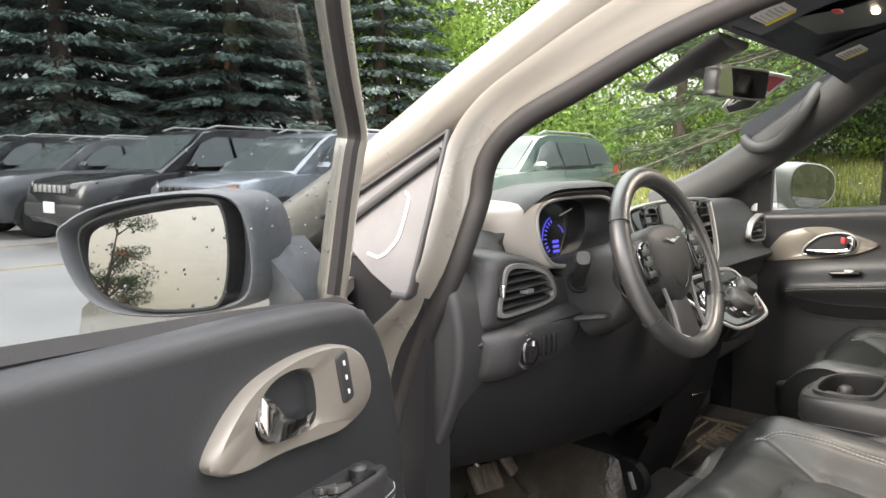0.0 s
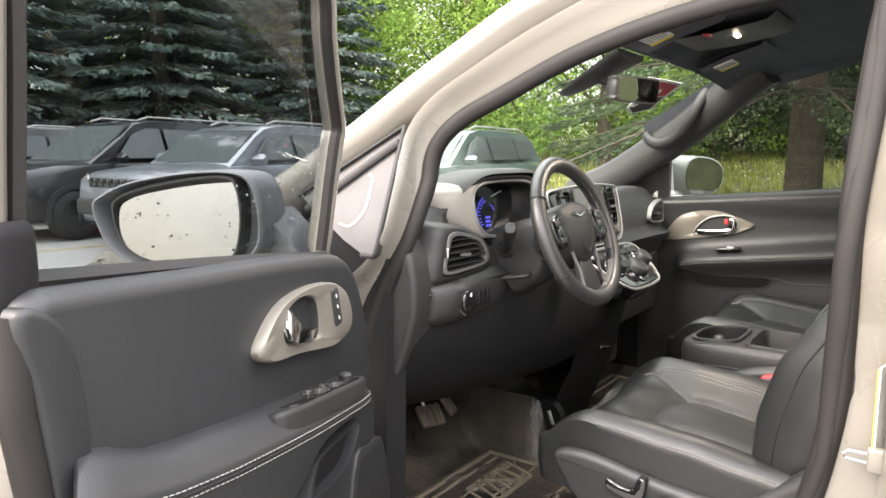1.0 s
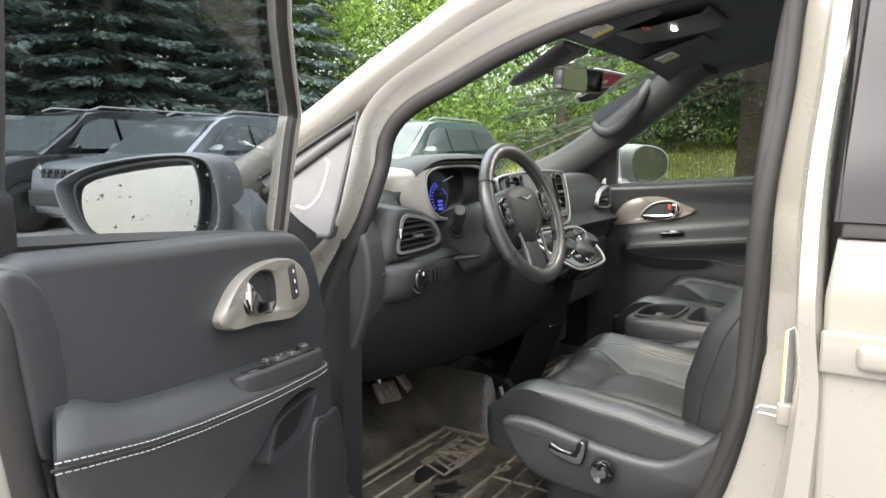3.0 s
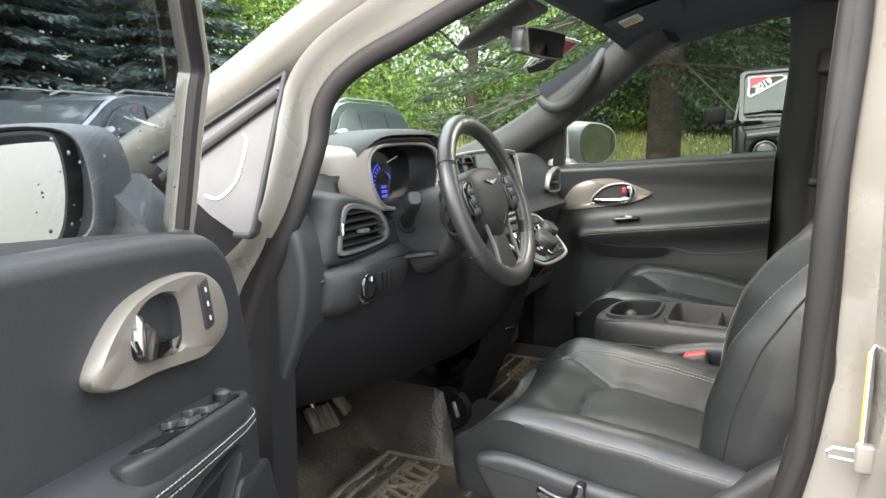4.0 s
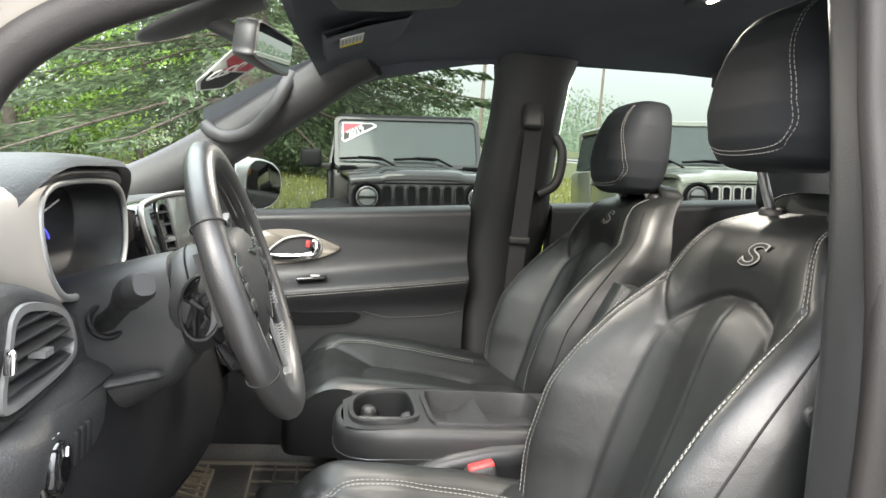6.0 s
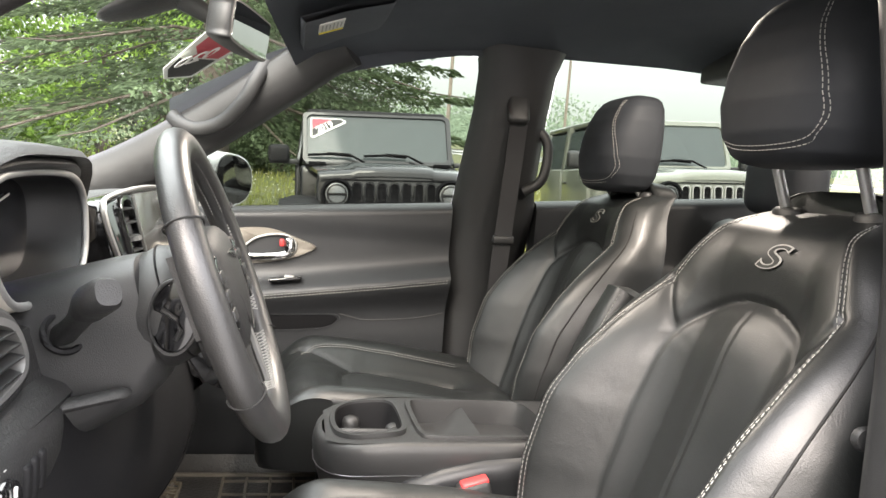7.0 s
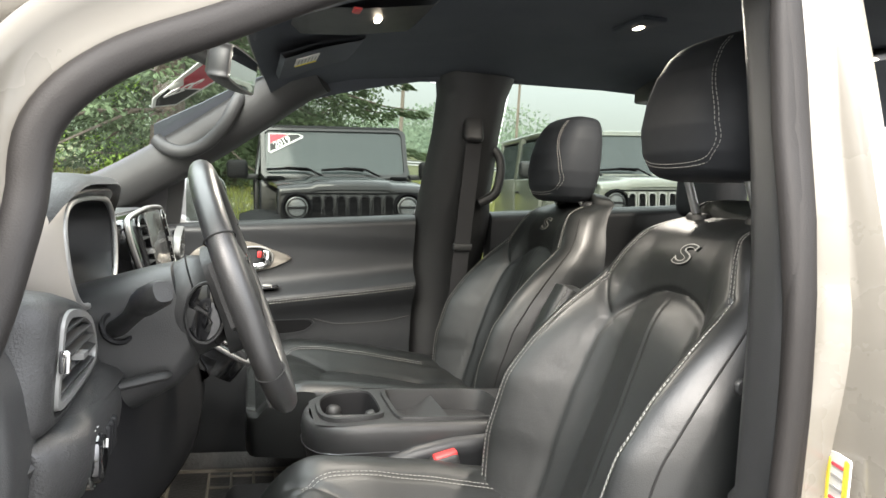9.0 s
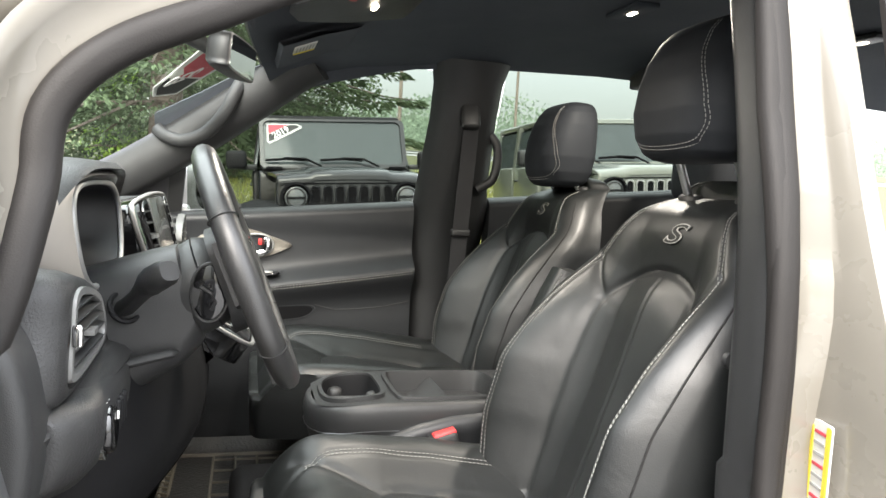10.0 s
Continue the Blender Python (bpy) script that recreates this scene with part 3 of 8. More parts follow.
def pillar_trim(side):
    line = spline([(side * 0.745, 1.08, 1.12), (side * 0.735, 0.90, 1.20), (side * 0.70, 0.70, 1.325), (side * 0.655, 0.52, 1.455), (side * 0.625, 0.42, 1.53), (side * 0.60, 0.36, 1.565)], 5)
    prof = [(0.036, -0.045), (0.044, 0.0), (0.036, 0.045), (0.012, 0.062), (-0.035, 0.060), (-0.045, 0.0), (-0.035, -0.060), (0.012, -0.062)]
    if side < 0:
        line = [p + Vector((0.0, 0.055, 0.030)) for p in line]
        prof = [(a * 0.6, b * 0.6) for a, b in prof]
    return sweep(line, prof, (-side, -0.45, 0.25))


for s in (-1, 1):
    part("pillar_cover", pillar_trim(s), M["plastic_grey"], van, "dark grey windscreen pillar cover")

# passenger side: window openings framed by pillars and rails
def far_rail():
    rows = []
    for y, zt in ((0.78, 1.30), (0.66, 1.365), (0.552, 1.428), (0.43, 1.480), (0.295, 1.522), (0.16, 1.556), (0.073, 1.574), (0.0, 1.58), (-0.1, 1.595), (-0.22, 1.600), (-0.5, 1.640), (-0.9, 1.635), (-1.4, 1.62), (-2.3, 1.58)):
        top = min(1.66, zt + 0.09)
        rows.append([Vector((xside(zt, 0.0), y, zt)), Vector((xside(zt, -0.035), y, zt - 0.006)), Vector((xside(zt, -0.05), y, zt + 0.02)), Vector((xside(top, -0.06), y, top)), Vector((xside(top, 0.0), y, top + 0.01))])
    return grid(rows, close_v=True, cap=True)


part("roof_rail", far_rail(), M["fabric"], van, "dark padded roof rail")


def bpillar(side):
    rows = []
    for z, y0, y1 in ((0.45, 0.03, -0.22), (0.80, 0.035, -0.22), (1.05, 0.04, -0.215), (1.18, 0.028, -0.215), (1.25, 0.024, -0.205), (1.44, 0.010, -0.198), (1.54, 0.012, -0.20), (1.60, 0.025, -0.215)):
        x = xside(z)
        rows.append([Vector((side * p[0], p[1], z)) for p in ((x - 0.012, y0), (x - 0.05, y0 - 0.01), (x - 0.085, y0 - 0.05), (x - 0.085, y1 + 0.05), (x - 0.05, y1 + 0.01), (x - 0.012, y1))])
    return grid(rows, close_v=True, cap=True)


part("centre_pillar", bpillar(1), M["plastic"], van, "black centre pillar trim")
# divider bar ahead of the passenger window
part("window_divider", sweep(spline([(0.80, 0.735, 1.12), (0.765, 0.725, 1.22), (0.735, 0.715, 1.33)], 4), [(0.014, -0.02), (0.014, 0.02), (-0.014, 0.02), (-0.014, -0.02)], (1, 0, 0)), M["plastic"], van)

front_win = [(0.70, 1.13), (0.52, 1.137), (0.03, 1.18), (0.0, 1.57), (0.073, 1.578), (0.295, 1.525), (0.552, 1.432), (0.70, 1.34)]
p_win = part("passenger_window", side_plate(front_win, 1, -0.008, 0.004), M["glass_tint"], van, "tinted front passenger window")
rear_win = [(-0.20, 1.205), (-1.15, 1.22), (-1.15, 1.63), (-0.5, 1.64), (-0.21, 1.605)]
r_win = part("sliding_door_window", side_plate(rear_win, 1, -0.008, 0.004), M["glass_tint"], van, "tinted sliding door window")
for o in (p_win, r_win):
    o.visible_shadow = False


# ---- passenger door, closed ----
ARM_LINE = ((0.02, 0.981), (0.20, 0.955), (0.33, 0.938), (0.45, 0.922), (0.56, 0.908), (0.62, 0.898), (0.66, 0.888), (0.80, 0.875))


def arm_top(y):
    """Height of the passenger door's armrest edge."""
    return float(np.interp(y, [a for a, b in ARM_LINE], [b for a, b in ARM_LINE]))


def lining_x(y, z):
    """Depth of the passenger door lining: armrest shelf, hollow upper panel, pocket and lower break."""
    d, amp = z - arm_top(y), soft((0.675 - y) / 0.05)
    x = 0.752
    if d > 0:
        x -= 0.050 * amp * math.exp(-(d / 0.030) ** 1.6)
    else:
        x -= 0.050 * amp * math.exp(-(d / 0.060) ** 2)
    x += 0.008 * soft(d / 0.05) * soft((1.12 - z) / 0.06)
    x -= 0.008 * soft((0.90 - z) / 0.10) * soft((0.70 - y) / 0.08)
    x += 0.010 * soft((0.62 - z) / 0.1)
    return x


def door_skin(y0, y1, plain=False):
    rows = []
    for y in np.linspace(y0, y1, 84):
        belt = 1.138 + (0.524 - y) * 0.09
        zs = list(np.linspace(belt - 0.02, 0.44, 96))
        row = [Vector((0.800, y, belt + 0.004)), Vector((0.775, y, belt + 0.001)), Vector((0.763, y, belt - 0.005)), Vector((0.756, y, belt - 0.012))]
        row += [Vector((0.752 - (0.030 * math.exp(-((z - 1.0) / 0.03) ** 2)) if plain else lining_x(y, z), y, z)) for z in zs]
        rows.append(row + [Vector((0.83, y, 0.42)), Vector((0.845, y, 0.9))])
    return grid(rows, close_v=True, cap=True)


pdoor = part("passenger_door", door_skin(0.80, 0.03), M["leather_door"], van, "black passenger door lining with satin handle bezel")
part("sliding_door", door_skin(-0.215, -1.2, True), M["leather_door"], van, "black sliding door lining")
LENS_BEZEL = [(p.x, p.y) for p in spline([(0.718, 0.974, 0), (0.695, 1.018, 0), (0.662, 1.056, 0), (0.612, 1.077, 0), (0.56, 1.084, 0), (0.51, 1.080, 0), (0.46, 1.064, 0), (0.398, 1.040, 0), (0.43, 1.018, 0), (0.48, 1.000, 0), (0.54, 0.988, 0), (0.60, 0.979, 0), (0.65, 0.972, 0), (0.70, 0.966, 0)], 4, True)]
LENS_HOLE = [(p.x, p.y) for p in spline([(0.604, 0.999, 0), (0.598, 1.018, 0), (0.580, 1.038, 0), (0.555, 1.056, 0), (0.52, 1.066, 0), (0.49, 1.068, 0), (0.468, 1.062, 0), (0.453, 1.044, 0), (0.456, 1.022, 0), (0.475, 1.008, 0), (0.505, 1.003, 0), (0.54, 1.000, 0), (0.565, 0.997, 0), (0.588, 0.995, 0)], 4, True)]


def bez_x(u, v, w):
    return Vector((0.755 - w - 0.006 * soft((0.60 - u) / 0.2), u, v))


part("handle_bezel", ring_plate(LENS_BEZEL, LENS_HOLE, bez_x, 0.014, 0.005), M["champagne"], pdoor, "champagne satin handle bezel")
part("bezel_edge", sweep([bez_x(u, v, 0.000) for u, v in LENS_HOLE], ellipse(0.0035, 0.0035, 8), (-1, 0, 0), True), M["satin"], pdoor, "bright satin edge round the handle hollow")
part("handle_cup", grid([[bez_x(0.53 + (u - 0.53) * s, 1.03 + (v - 1.03) * s, w) for u, v in LENS_HOLE] for s, w in ((1.0, -0.002), (0.97, -0.018), (0.85, -0.030), (0.4, -0.034), (0.02, -0.034))], close_v=True), M["plastic"], pdoor, "dark hollow behind the handle")
part("door_handle", [sweep(spline([(0.752, 0.590, 1.004), (0.744, 0.565, 1.005), (0.738, 0.53, 1.008), (0.736, 0.495, 1.012), (0.738, 0.472, 1.020), (0.742, 0.462, 1.035)], 5), ellipse(0.005, 0.009, 10), (1, 0, 0)), box((0.738, 0.470, 1.040), (0.012, 0.022, 0.042), 0.005, 3)], M["chrome"], pdoor, "chrome inside handle")
part("lock_tab", box((0.738, 0.490, 1.047), (0.008, 0.012, 0.020), 0.003), M["red"], pdoor, "red lock tab")
for dz in (-0.004, -0.011):
    seam = [Vector((lining_x(y, arm_top(y) + dz) - 0.0012, y, arm_top(y) + dz)) for y in np.linspace(0.635, 0.035, 60)]
    part("stitching", stitches(seam, 0.0055, 0.0035, 0.0008), M["thread"], pdoor, "white stitched seam")
part("panel_break", sweep([Vector((lining_x(y, z) - 0.0005, y, z)) for y, z in ((p.x, p.y) for p in spline([(0.035, 0.875, 0), (0.12, 0.857, 0), (0.246, 0.847, 0), (0.29, 0.853, 0), (0.325, 0.862, 0)], 6))], ellipse(0.0016, 0.0022, 6), (-1, 0, 0)), M["ink"], pdoor, "dark joint across the lower lining")
PK = [(p.x, p.y) for p in spline([(0.635, 0.868, 0), (0.612, 0.842, 0), (0.575, 0.818, 0), (0.50, 0.812, 0), (0.40, 0.818, 0), (0.352, 0.828, 0), (0.330, 0.846, 0), (0.345, 0.857, 0), (0.40, 0.856, 0), (0.50, 0.852, 0), (0.58, 0.860, 0)], 5, True)]
part("door_pocket", ring_plate([(0.48 + (a - 0.48) * 1.05, 0.838 + (b - 0.838) * 1.20) for a, b in PK], PK, lambda a, b, c: Vector((lining_x(a, b) - 0.003 - c, a, b)), 0.012, 0.003), M["leather_door"], pdoor, "soft lip round the map pocket")
# flat plate on the lining; its dark colour stands for the pocket's inner shade
part("pocket_dark_plate", plate(PK, lambda a, b, c: Vector((lining_x(a, b) - 0.0015 - c, a, b)), 0.003), M["plastic_deep"], pdoor)
sw_ = part("window_switch", box((0.722, 0.475, 0.953), (0.030, 0.085, 0.010), 0.004, rot=Matrix.Rotation(radians(-7), 4, "X")), M["piano"], pdoor, "gloss black window switch plate")
part("switch_key", box((0.715, 0.465, 0.960), (0.014, 0.026, 0.008), 0.003), M["satin"], sw_)

# floor pan
part("floor_pan", box((0, -0.4, 0.395), (1.66, 2.7, 0.03), 0.005), M["carpet"], van, "black carpeted floor")
part("firewall", box((0, 1.16, 0.75), (1.6, 0.04, 0.75), 0.01), M["carpet"], van)
part("sill", [box((-0.80, 0.32, 0.41), (0.13, 0.95, 0.06), 0.02)], M["plastic"], van, "black door sill plate")
part("tailgate_lining", box((0, -2.38, 0.76), (1.5, 0.04, 0.72), 0.01), M["plastic"], van)
tg = part("tailgate_window", box((0, -2.45, 1.36), (1.3, 0.006, 0.46), 0.002, rot=Matrix.Rotation(radians(12), 4, "X")), M["glass_tint"], van, "tinted tailgate window")
tg.visible_shadow = False

# sliding door outside, behind the driver opening
sd = side_plate([(-0.168, 0.35), (-0.156, 0.80), (-0.150, 1.06), (-0.158, 1.14), (-1.9, 1.16), (-1.9, 0.35)], -1, 0.040, 0.03, 0.008)
sdoor = part("rear_side_door", sd, M["paint"], van, "cream sliding rear door")
def rear_pane(y0, y1, out):
    rows = []
    for z in np.linspace(1.165, 1.62, 12):
        lean = 0.02 * (z - 1.165) / 0.45
        rows.append([Vector((-pillar_x(z) - out, y, z)) for y in np.linspace(y0 - lean, y1, 10)])
    return shell(rows, (0.008, 0, 0))


part("door_glass", rear_pane(-0.295, -1.3, 0.054), M["glass_dark"], sdoor, "dark privacy glass")
part("pillar_strip", rear_pane(-0.156, -0.285, 0.056), M["glass_dark"], sdoor, "gloss black pillar strip")
part("division_bar", rear_pane(-0.283, -0.297, 0.060), M["rubber"], sdoor, "ribbed black division bar")
part("division_bar", rear_pane(-0.301, -0.306, 0.059), M["rubber"], sdoor)
part("glass_edge", rear_pane(-0.152, -0.158, 0.059), M["rubber"], sdoor)
part("belt_moulding", side_plate([(-0.162, 1.142), (-0.162, 1.168), (-1.9, 1.188), (-1.9, 1.162)], -1, 0.040, 0.02, 0.004), M["rubber"], sdoor, "dark grey belt moulding")
part("door_handle", [box((-0.905, -0.345, 0.985), (0.022, 0.30, 0.036), 0.012, 3), box((-0.895, -0.33, 0.985), (0.012, 0.36, 0.062), 0.005, 2)], M["paint"], sdoor, "cream pull handle")
part("key_cover", box((-0.917, -0.275, 0.985), (0.006, 0.012, 0.018), 0.002), M["ink"], sdoor)

# bonnet, wing and windscreen cowl
hood = []
for y, z, w in ((1.18, 1.07, 0.80), (1.5, 1.05, 0.80), (1.9, 0.98, 0.78), (2.15, 0.86, 0.72), (2.22, 0.70, 0.66)):
    hood.append([Vector((w * u, y, z + 0.04 * (1 - u * u))) for u in np.linspace(-1, 1, 13)])
part("bonnet", shell(hood, (0, 0, -0.02)), M["paint"], van, "cream bonnet")
for s in (-1, 1):
    wing = []
    for y in np.linspace(0.93, 2.1, 9):
        k = (y - 0.93) / 1.17
        zt = 1.09 - 0.18 * k * k
        wing.append([Vector((s * (x - 0.10 * k * k), y, z)) for x, z in ((0.78, zt), (0.84, zt - 0.005), (0.885, zt - 0.04), (0.90, zt - 0.12), (0.90, 0.75), (0.88, 0.40))])
    part("front_wing", shell(wing, (-s * 0.02, 0, -0.01)), M["paint"], van, "cream front wing")
part("cowl", box((0, 1.16, 1.055), (1.45, 0.14, 0.03), 0.01), M["plastic"], van)
# front wheel and rear wheel
for x in (-0.80, 0.80):
    for y in (1.45, -1.64):
        w = part("wheel", lathe([(0.05, -0.09), (0.22, -0.10), (0.31, -0.10), (0.345, -0.07), (0.352, 0.0), (0.345, 0.07), (0.31, 0.10), (0.22, 0.10), (0.05, 0.09)], (x, y, 0.352), (1, 0, 0), 28), M["rubber"], van)
part("underbody", box((0, -0.3, 0.33), (1.5, 4.2, 0.08), 0.02), M["plastic"], van)
part("tail_panel", box((0, -2.5, 0.72), (1.7, 0.06, 0.8), 0.03), M["paint"], van)



# ---- dashboard ----
dash = thing("dashboard", "black dashboard with a cream instrument hood", "dashboard")


def dash_bump(x):
    return math.exp(-((x + 0.43) / 0.198) ** 6)


rows = []
for x in np.linspace(-0.815, 0.815, 67):
    e = (abs(x) / 0.815) ** 8
    cb = dash_bump(x)
    flat = [(1.17, 1.085), (1.08, 1.11), (0.97, 1.145), (0.88, 1.165), (0.80, 1.172), (0.775, 1.168), (0.760, 1.160), (0.744, 1.146), (0.724, 1.122), (0.706, 1.098), (0.702, 1.045)]
    high = [(1.17, 1.085), (1.08, 1.115), (0.97, 1.180), (0.88, 1.222), (0.80, 1.242), (0.745, 1.246), (0.712, 1.243), (0.704, 1.235), (0.80, 1.215), (0.80, 1.088), (0.705, 1.070)]
    prof = [(p[0] + (q[0] - p[0]) * cb, p[1] + (q[1] - p[1]) * cb) for p, q in zip(flat, high)]
    prof += [(0.692, 1.024), (0.672, 1.016), (0.664, 1.008), (0.668, 0.998), (0.686, 0.985), (0.696, 0.955), (0.708, 0.930), (0.730, 0.914), (0.80, 0.90), (0.93, 0.88), (1.15, 0.88)]
    rows.append([Vector((x, y + 0.05 * e, z - 0.025 * e)) for y, z in prof])
part("dash_body", grid(rows, close_v=True, cap=True), M["softdash"], dash, "soft black dash moulding")
part("defroster_grille", [box((-0.45 + 0.012 * k, 1.05, 1.147), (0.004, 0.07, 0.01)) for k in range(70)], M["plastic"], dash, "row of thin defroster fins")

# instrument hood and cluster
CL = [(-0.150, 0.020), (-0.140, 0.052), (-0.105, 0.068), (-0.05, 0.073), (0.0, 0.074), (0.05, 0.073), (0.105, 0.068), (0.140, 0.052), (0.150, 0.020), (0.138, -0.030), (0.105, -0.063), (0.05, -0.072), (0.0, -0.073), (-0.05, -0.072), (-0.105, -0.063), (-0.138, -0.030)]
cl_out = [(p.x, p.y) for p in spline([(a, b, 0) for a, b in CL], 4, True)]


def clp(a, b, c=0.0):
    return Vector((-0.43 + a, 0.722 - c + b * 0.10, 1.151 + b * 0.88))


part("cluster_hood", grid([[clp(a * s + da, b * sb, c) for a, b in cl_out] for s, sb, da, c in ((1.62, 1.06, 0, -0.10), (1.60, 1.06, 0, -0.060), (1.52, 1.07, 0, -0.034), (1.40, 1.07, 0, -0.014), (1.25, 1.06, 0, -0.001), (1.10, 1.04, 0, 0.006), (1.02, 1.015, 0, 0.006))], close_v=True), M["hood_cream"], dash, "cream satin instrument hood")
part("cluster_rim", sweep([clp(a * 1.01, b * 1.01, 0.005) for a, b in cl_out], ellipse(0.0045, 0.0045, 8), (0, -1, 0), True), M["satin"], dash, "thin satin cluster rim")
part("cluster_well", grid([[clp(a * s, b * s, c) for a, b in cl_out] for s, c in ((1.0, 0.004), (0.97, -0.02), (0.90, -0.05), (0.86, -0.058))], close_v=True), M["plastic"], dash, "black cluster shroud")
part("instrument_display", plate([(a * 0.9, b * 0.9) for a, b in cl_out], lambda a, b, c: clp(a, b, c - 0.055), 0.006), M["screen"], dash, "dark instrument display with blue gauge light")
part("brow", sweep(spline([clp(0.175 * k, 0.084 - 0.034 * abs(k) ** 4, 0.006 - 0.03 * abs(k) ** 4) for k in np.linspace(-1, 1, 11)], 3), ellipse(0.013, 0.007, 8), (0, -1, 0.1)), M["softdash"], dash, "soft black brow over the cluster")
GX, GY = 0.005, -0.022
gauge = []
for k in range(9):
    a = radians(110 + k * 14)
    gauge.append(rod(clp(GX + 0.036 * math.cos(a), GY + 0.036 * math.sin(a), -0.0535), clp(GX + 0.044 * math.cos(a), GY + 0.044 * math.sin(a), -0.0535), 0.0013, n=4))
for a0, a1, r in ((110, 190, 0.050), (20, 70, 0.030)):
    gauge.append(tube([clp(GX + r * math.cos(radians(a)), GY + r * math.sin(radians(a)), -0.0535) for a in range(a0, a1, 8)], 0.0012, 4))
for k in range(3):
    gauge.append(box(clp(GX - 0.003, GY - 0.008 - 0.011 * k, -0.0535), (0.022, 0.001, 0.006)))
part("gauge_light", joined(gauge), M["blue_glow"], dash, "blue lit gauge ring")
part("gauge_needle", box(clp(GX + 0.045, 0.034, -0.053), (0.05, 0.001, 0.0025), rot=Matrix.Rotation(radians(-14), 4, "Y")), M["white_plastic"], dash)


def vent(name, place, outline, slats, parent, label, vertical=False, surround=1.2, trim=None):
    """An air vent: surround, dark well, each slat and a tab."""
    o = [(p.x, p.y) for p in spline([(a, b, 0) for a, b in outline], 4, True)]
    cx, cy = sum(a for a, b in o) / len(o), sum(b for a, b in o) / len(o)
    big = [(cx + (a - cx) * surround, cy + (b - cy) * (surround + 0.08)) for a, b in o]
    v = part(name, ring_plate(big, o, lambda a, b, c: place(a, b, c + 0.004), 0.018, 0.004), trim or M["satin"], parent, label)
    part("vent_well", plate(o, lambda a, b, c: place(a, b, c - 0.022), 0.004), M["ink"], v)
    ys = [b for a, b in o]
    lo, hi = min(ys), max(ys)
    for k in range(slats):
        b = lo + (hi - lo) * (k + 0.7) / (slats + 0.4)
        hit = sorted(a1 + (a2 - a1) * (b - b1) / (b2 - b1) for (a1, b1), (a2, b2) in zip(o, o[1:] + o[:1]) if (b1 - b) * (b2 - b) < 0)
        if len(hit) < 2:
            continue
        a0, a1 = hit[0], hit[-1]
        part("slat", grid([[place(a, b + dz, c) for c, dz in ((0.004, 0.0), (0.0045, 0.002), (-0.016, 0.008), (-0.016, 0.006))] for a in (a0, a1)], close_v=True, cap=True), M["plastic"], v)
    part("vent_tab", grid([[place(cx + da, cy + dz, 0.006 + dc) for da, dc in ((-0.012, -0.01), (-0.010, 0.004), (0.010, 0.004), (0.012, -0.01))] for dz in (-0.003, 0.003)], close_v=True, cap=True), M["satin_dull"], v)
    return v


def left_vent(a, b, c=0.0):
    return Vector((-0.655 + a, 0.690 - c - 0.10 * (a + 0.08) * 0, 1.070 + b))


SIDE_VENT = [(-0.056, 0.034), (-0.02, 0.036), (0.045, 0.020), (0.075, -0.005), (0.078, -0.022), (0.055, -0.030), (0.0, -0.034), (-0.065, -0.034), (-0.075, -0.02), (-0.066, 0.01)]
vent("side_vent", left_vent, SIDE_VENT, 5, dash, "black air vent with satin surround", surround=1.15, trim=M["satin_dull"])
sv = [(p.x, p.y) for p in spline([(a, b, 0) for a, b in SIDE_VENT], 4, True)]
part("vent_pod", grid([[left_vent(a * k, b * (k + 0.15) - 0.002, c) for a, b in sv] for k, c in ((1.75, -0.06), (1.62, -0.022), (1.46, -0.006), (1.30, 0.0), (1.16, 0.001), (1.08, -0.004))], close_v=True), M["softdash"], dash, "rounded black vent pod")
vent("side_vent", lambda a, b, c=0.0: Vector((0.60 - a, 0.695 - c, 1.080 + b)), [(a * 0.8, b * 0.9) for a, b in SIDE_VENT], 4, dash, "black air vent with satin surround", trim=M["satin_dull"])
part("vent_wheel", box(left_vent(-0.083, 0.006, 0.008), (0.006, 0.01, 0.022), 0.003), M["chrome"], dash, "chrome vent wheel")
# headlamp switch below the ledge
def lower_dash(x):
    """The rounded face under the vent ledge, drawn back towards the door."""
    b = 0.055 * soft((-0.70 - x) / 0.11) ** 1.5 + 0.03 * soft((x + 0.56) / 0.12)
    return [Vector((x, y + b, z)) for y, z in ((0.700, 1.014), (0.672, 1.008), (0.662, 0.998), (0.660, 0.982), (0.662, 0.962), (0.668, 0.944), (0.682, 0.928), (0.710, 0.917), (0.76, 0.912))]


part("lower_dash", shell([lower_dash(x) for x in np.linspace(-0.770, -0.44, 31)], (0, 0.02, 0.0)), M["softdash"], dash, "rounded black lower dash face")
kn = part("headlamp_knob", lathe([(0.030, -0.004), (0.030, 0.002), (0.024, 0.004), (0.024, 0.009), (0.022, 0.012), (0.012, 0.013), (0.0, 0.012)], (-0.688, 0.667, 0.970), (0, -1, 0.05), 26), M["piano"], dash, "round gloss black headlamp knob")
part("knob_ring", lathe([(0.031, -0.002), (0.031, 0.003), (0.028, 0.004), (0.028, -0.002)], (-0.688, 0.667, 0.970), (0, -1, 0.05), 26), M["chrome"], kn)
part("knob_mark", box((-0.688, 0.653, 0.985), (0.003, 0.002, 0.008)), M["white_plastic"], kn)
for k in range(6):
    a = radians(30 + 24 * k)
    part("switch_mark", box((-0.688 + 0.029 * math.cos(a), 0.6635, 0.970 + 0.029 * math.sin(a)), (0.004, 0.002, 0.002)), M["print"], kn)
for k in range(3):
    part("rocker", box((-0.645 + 0.017 * k, 0.662, 0.972), (0.012, 0.012, 0.034), 0.003), M["plastic_deep"], dash)

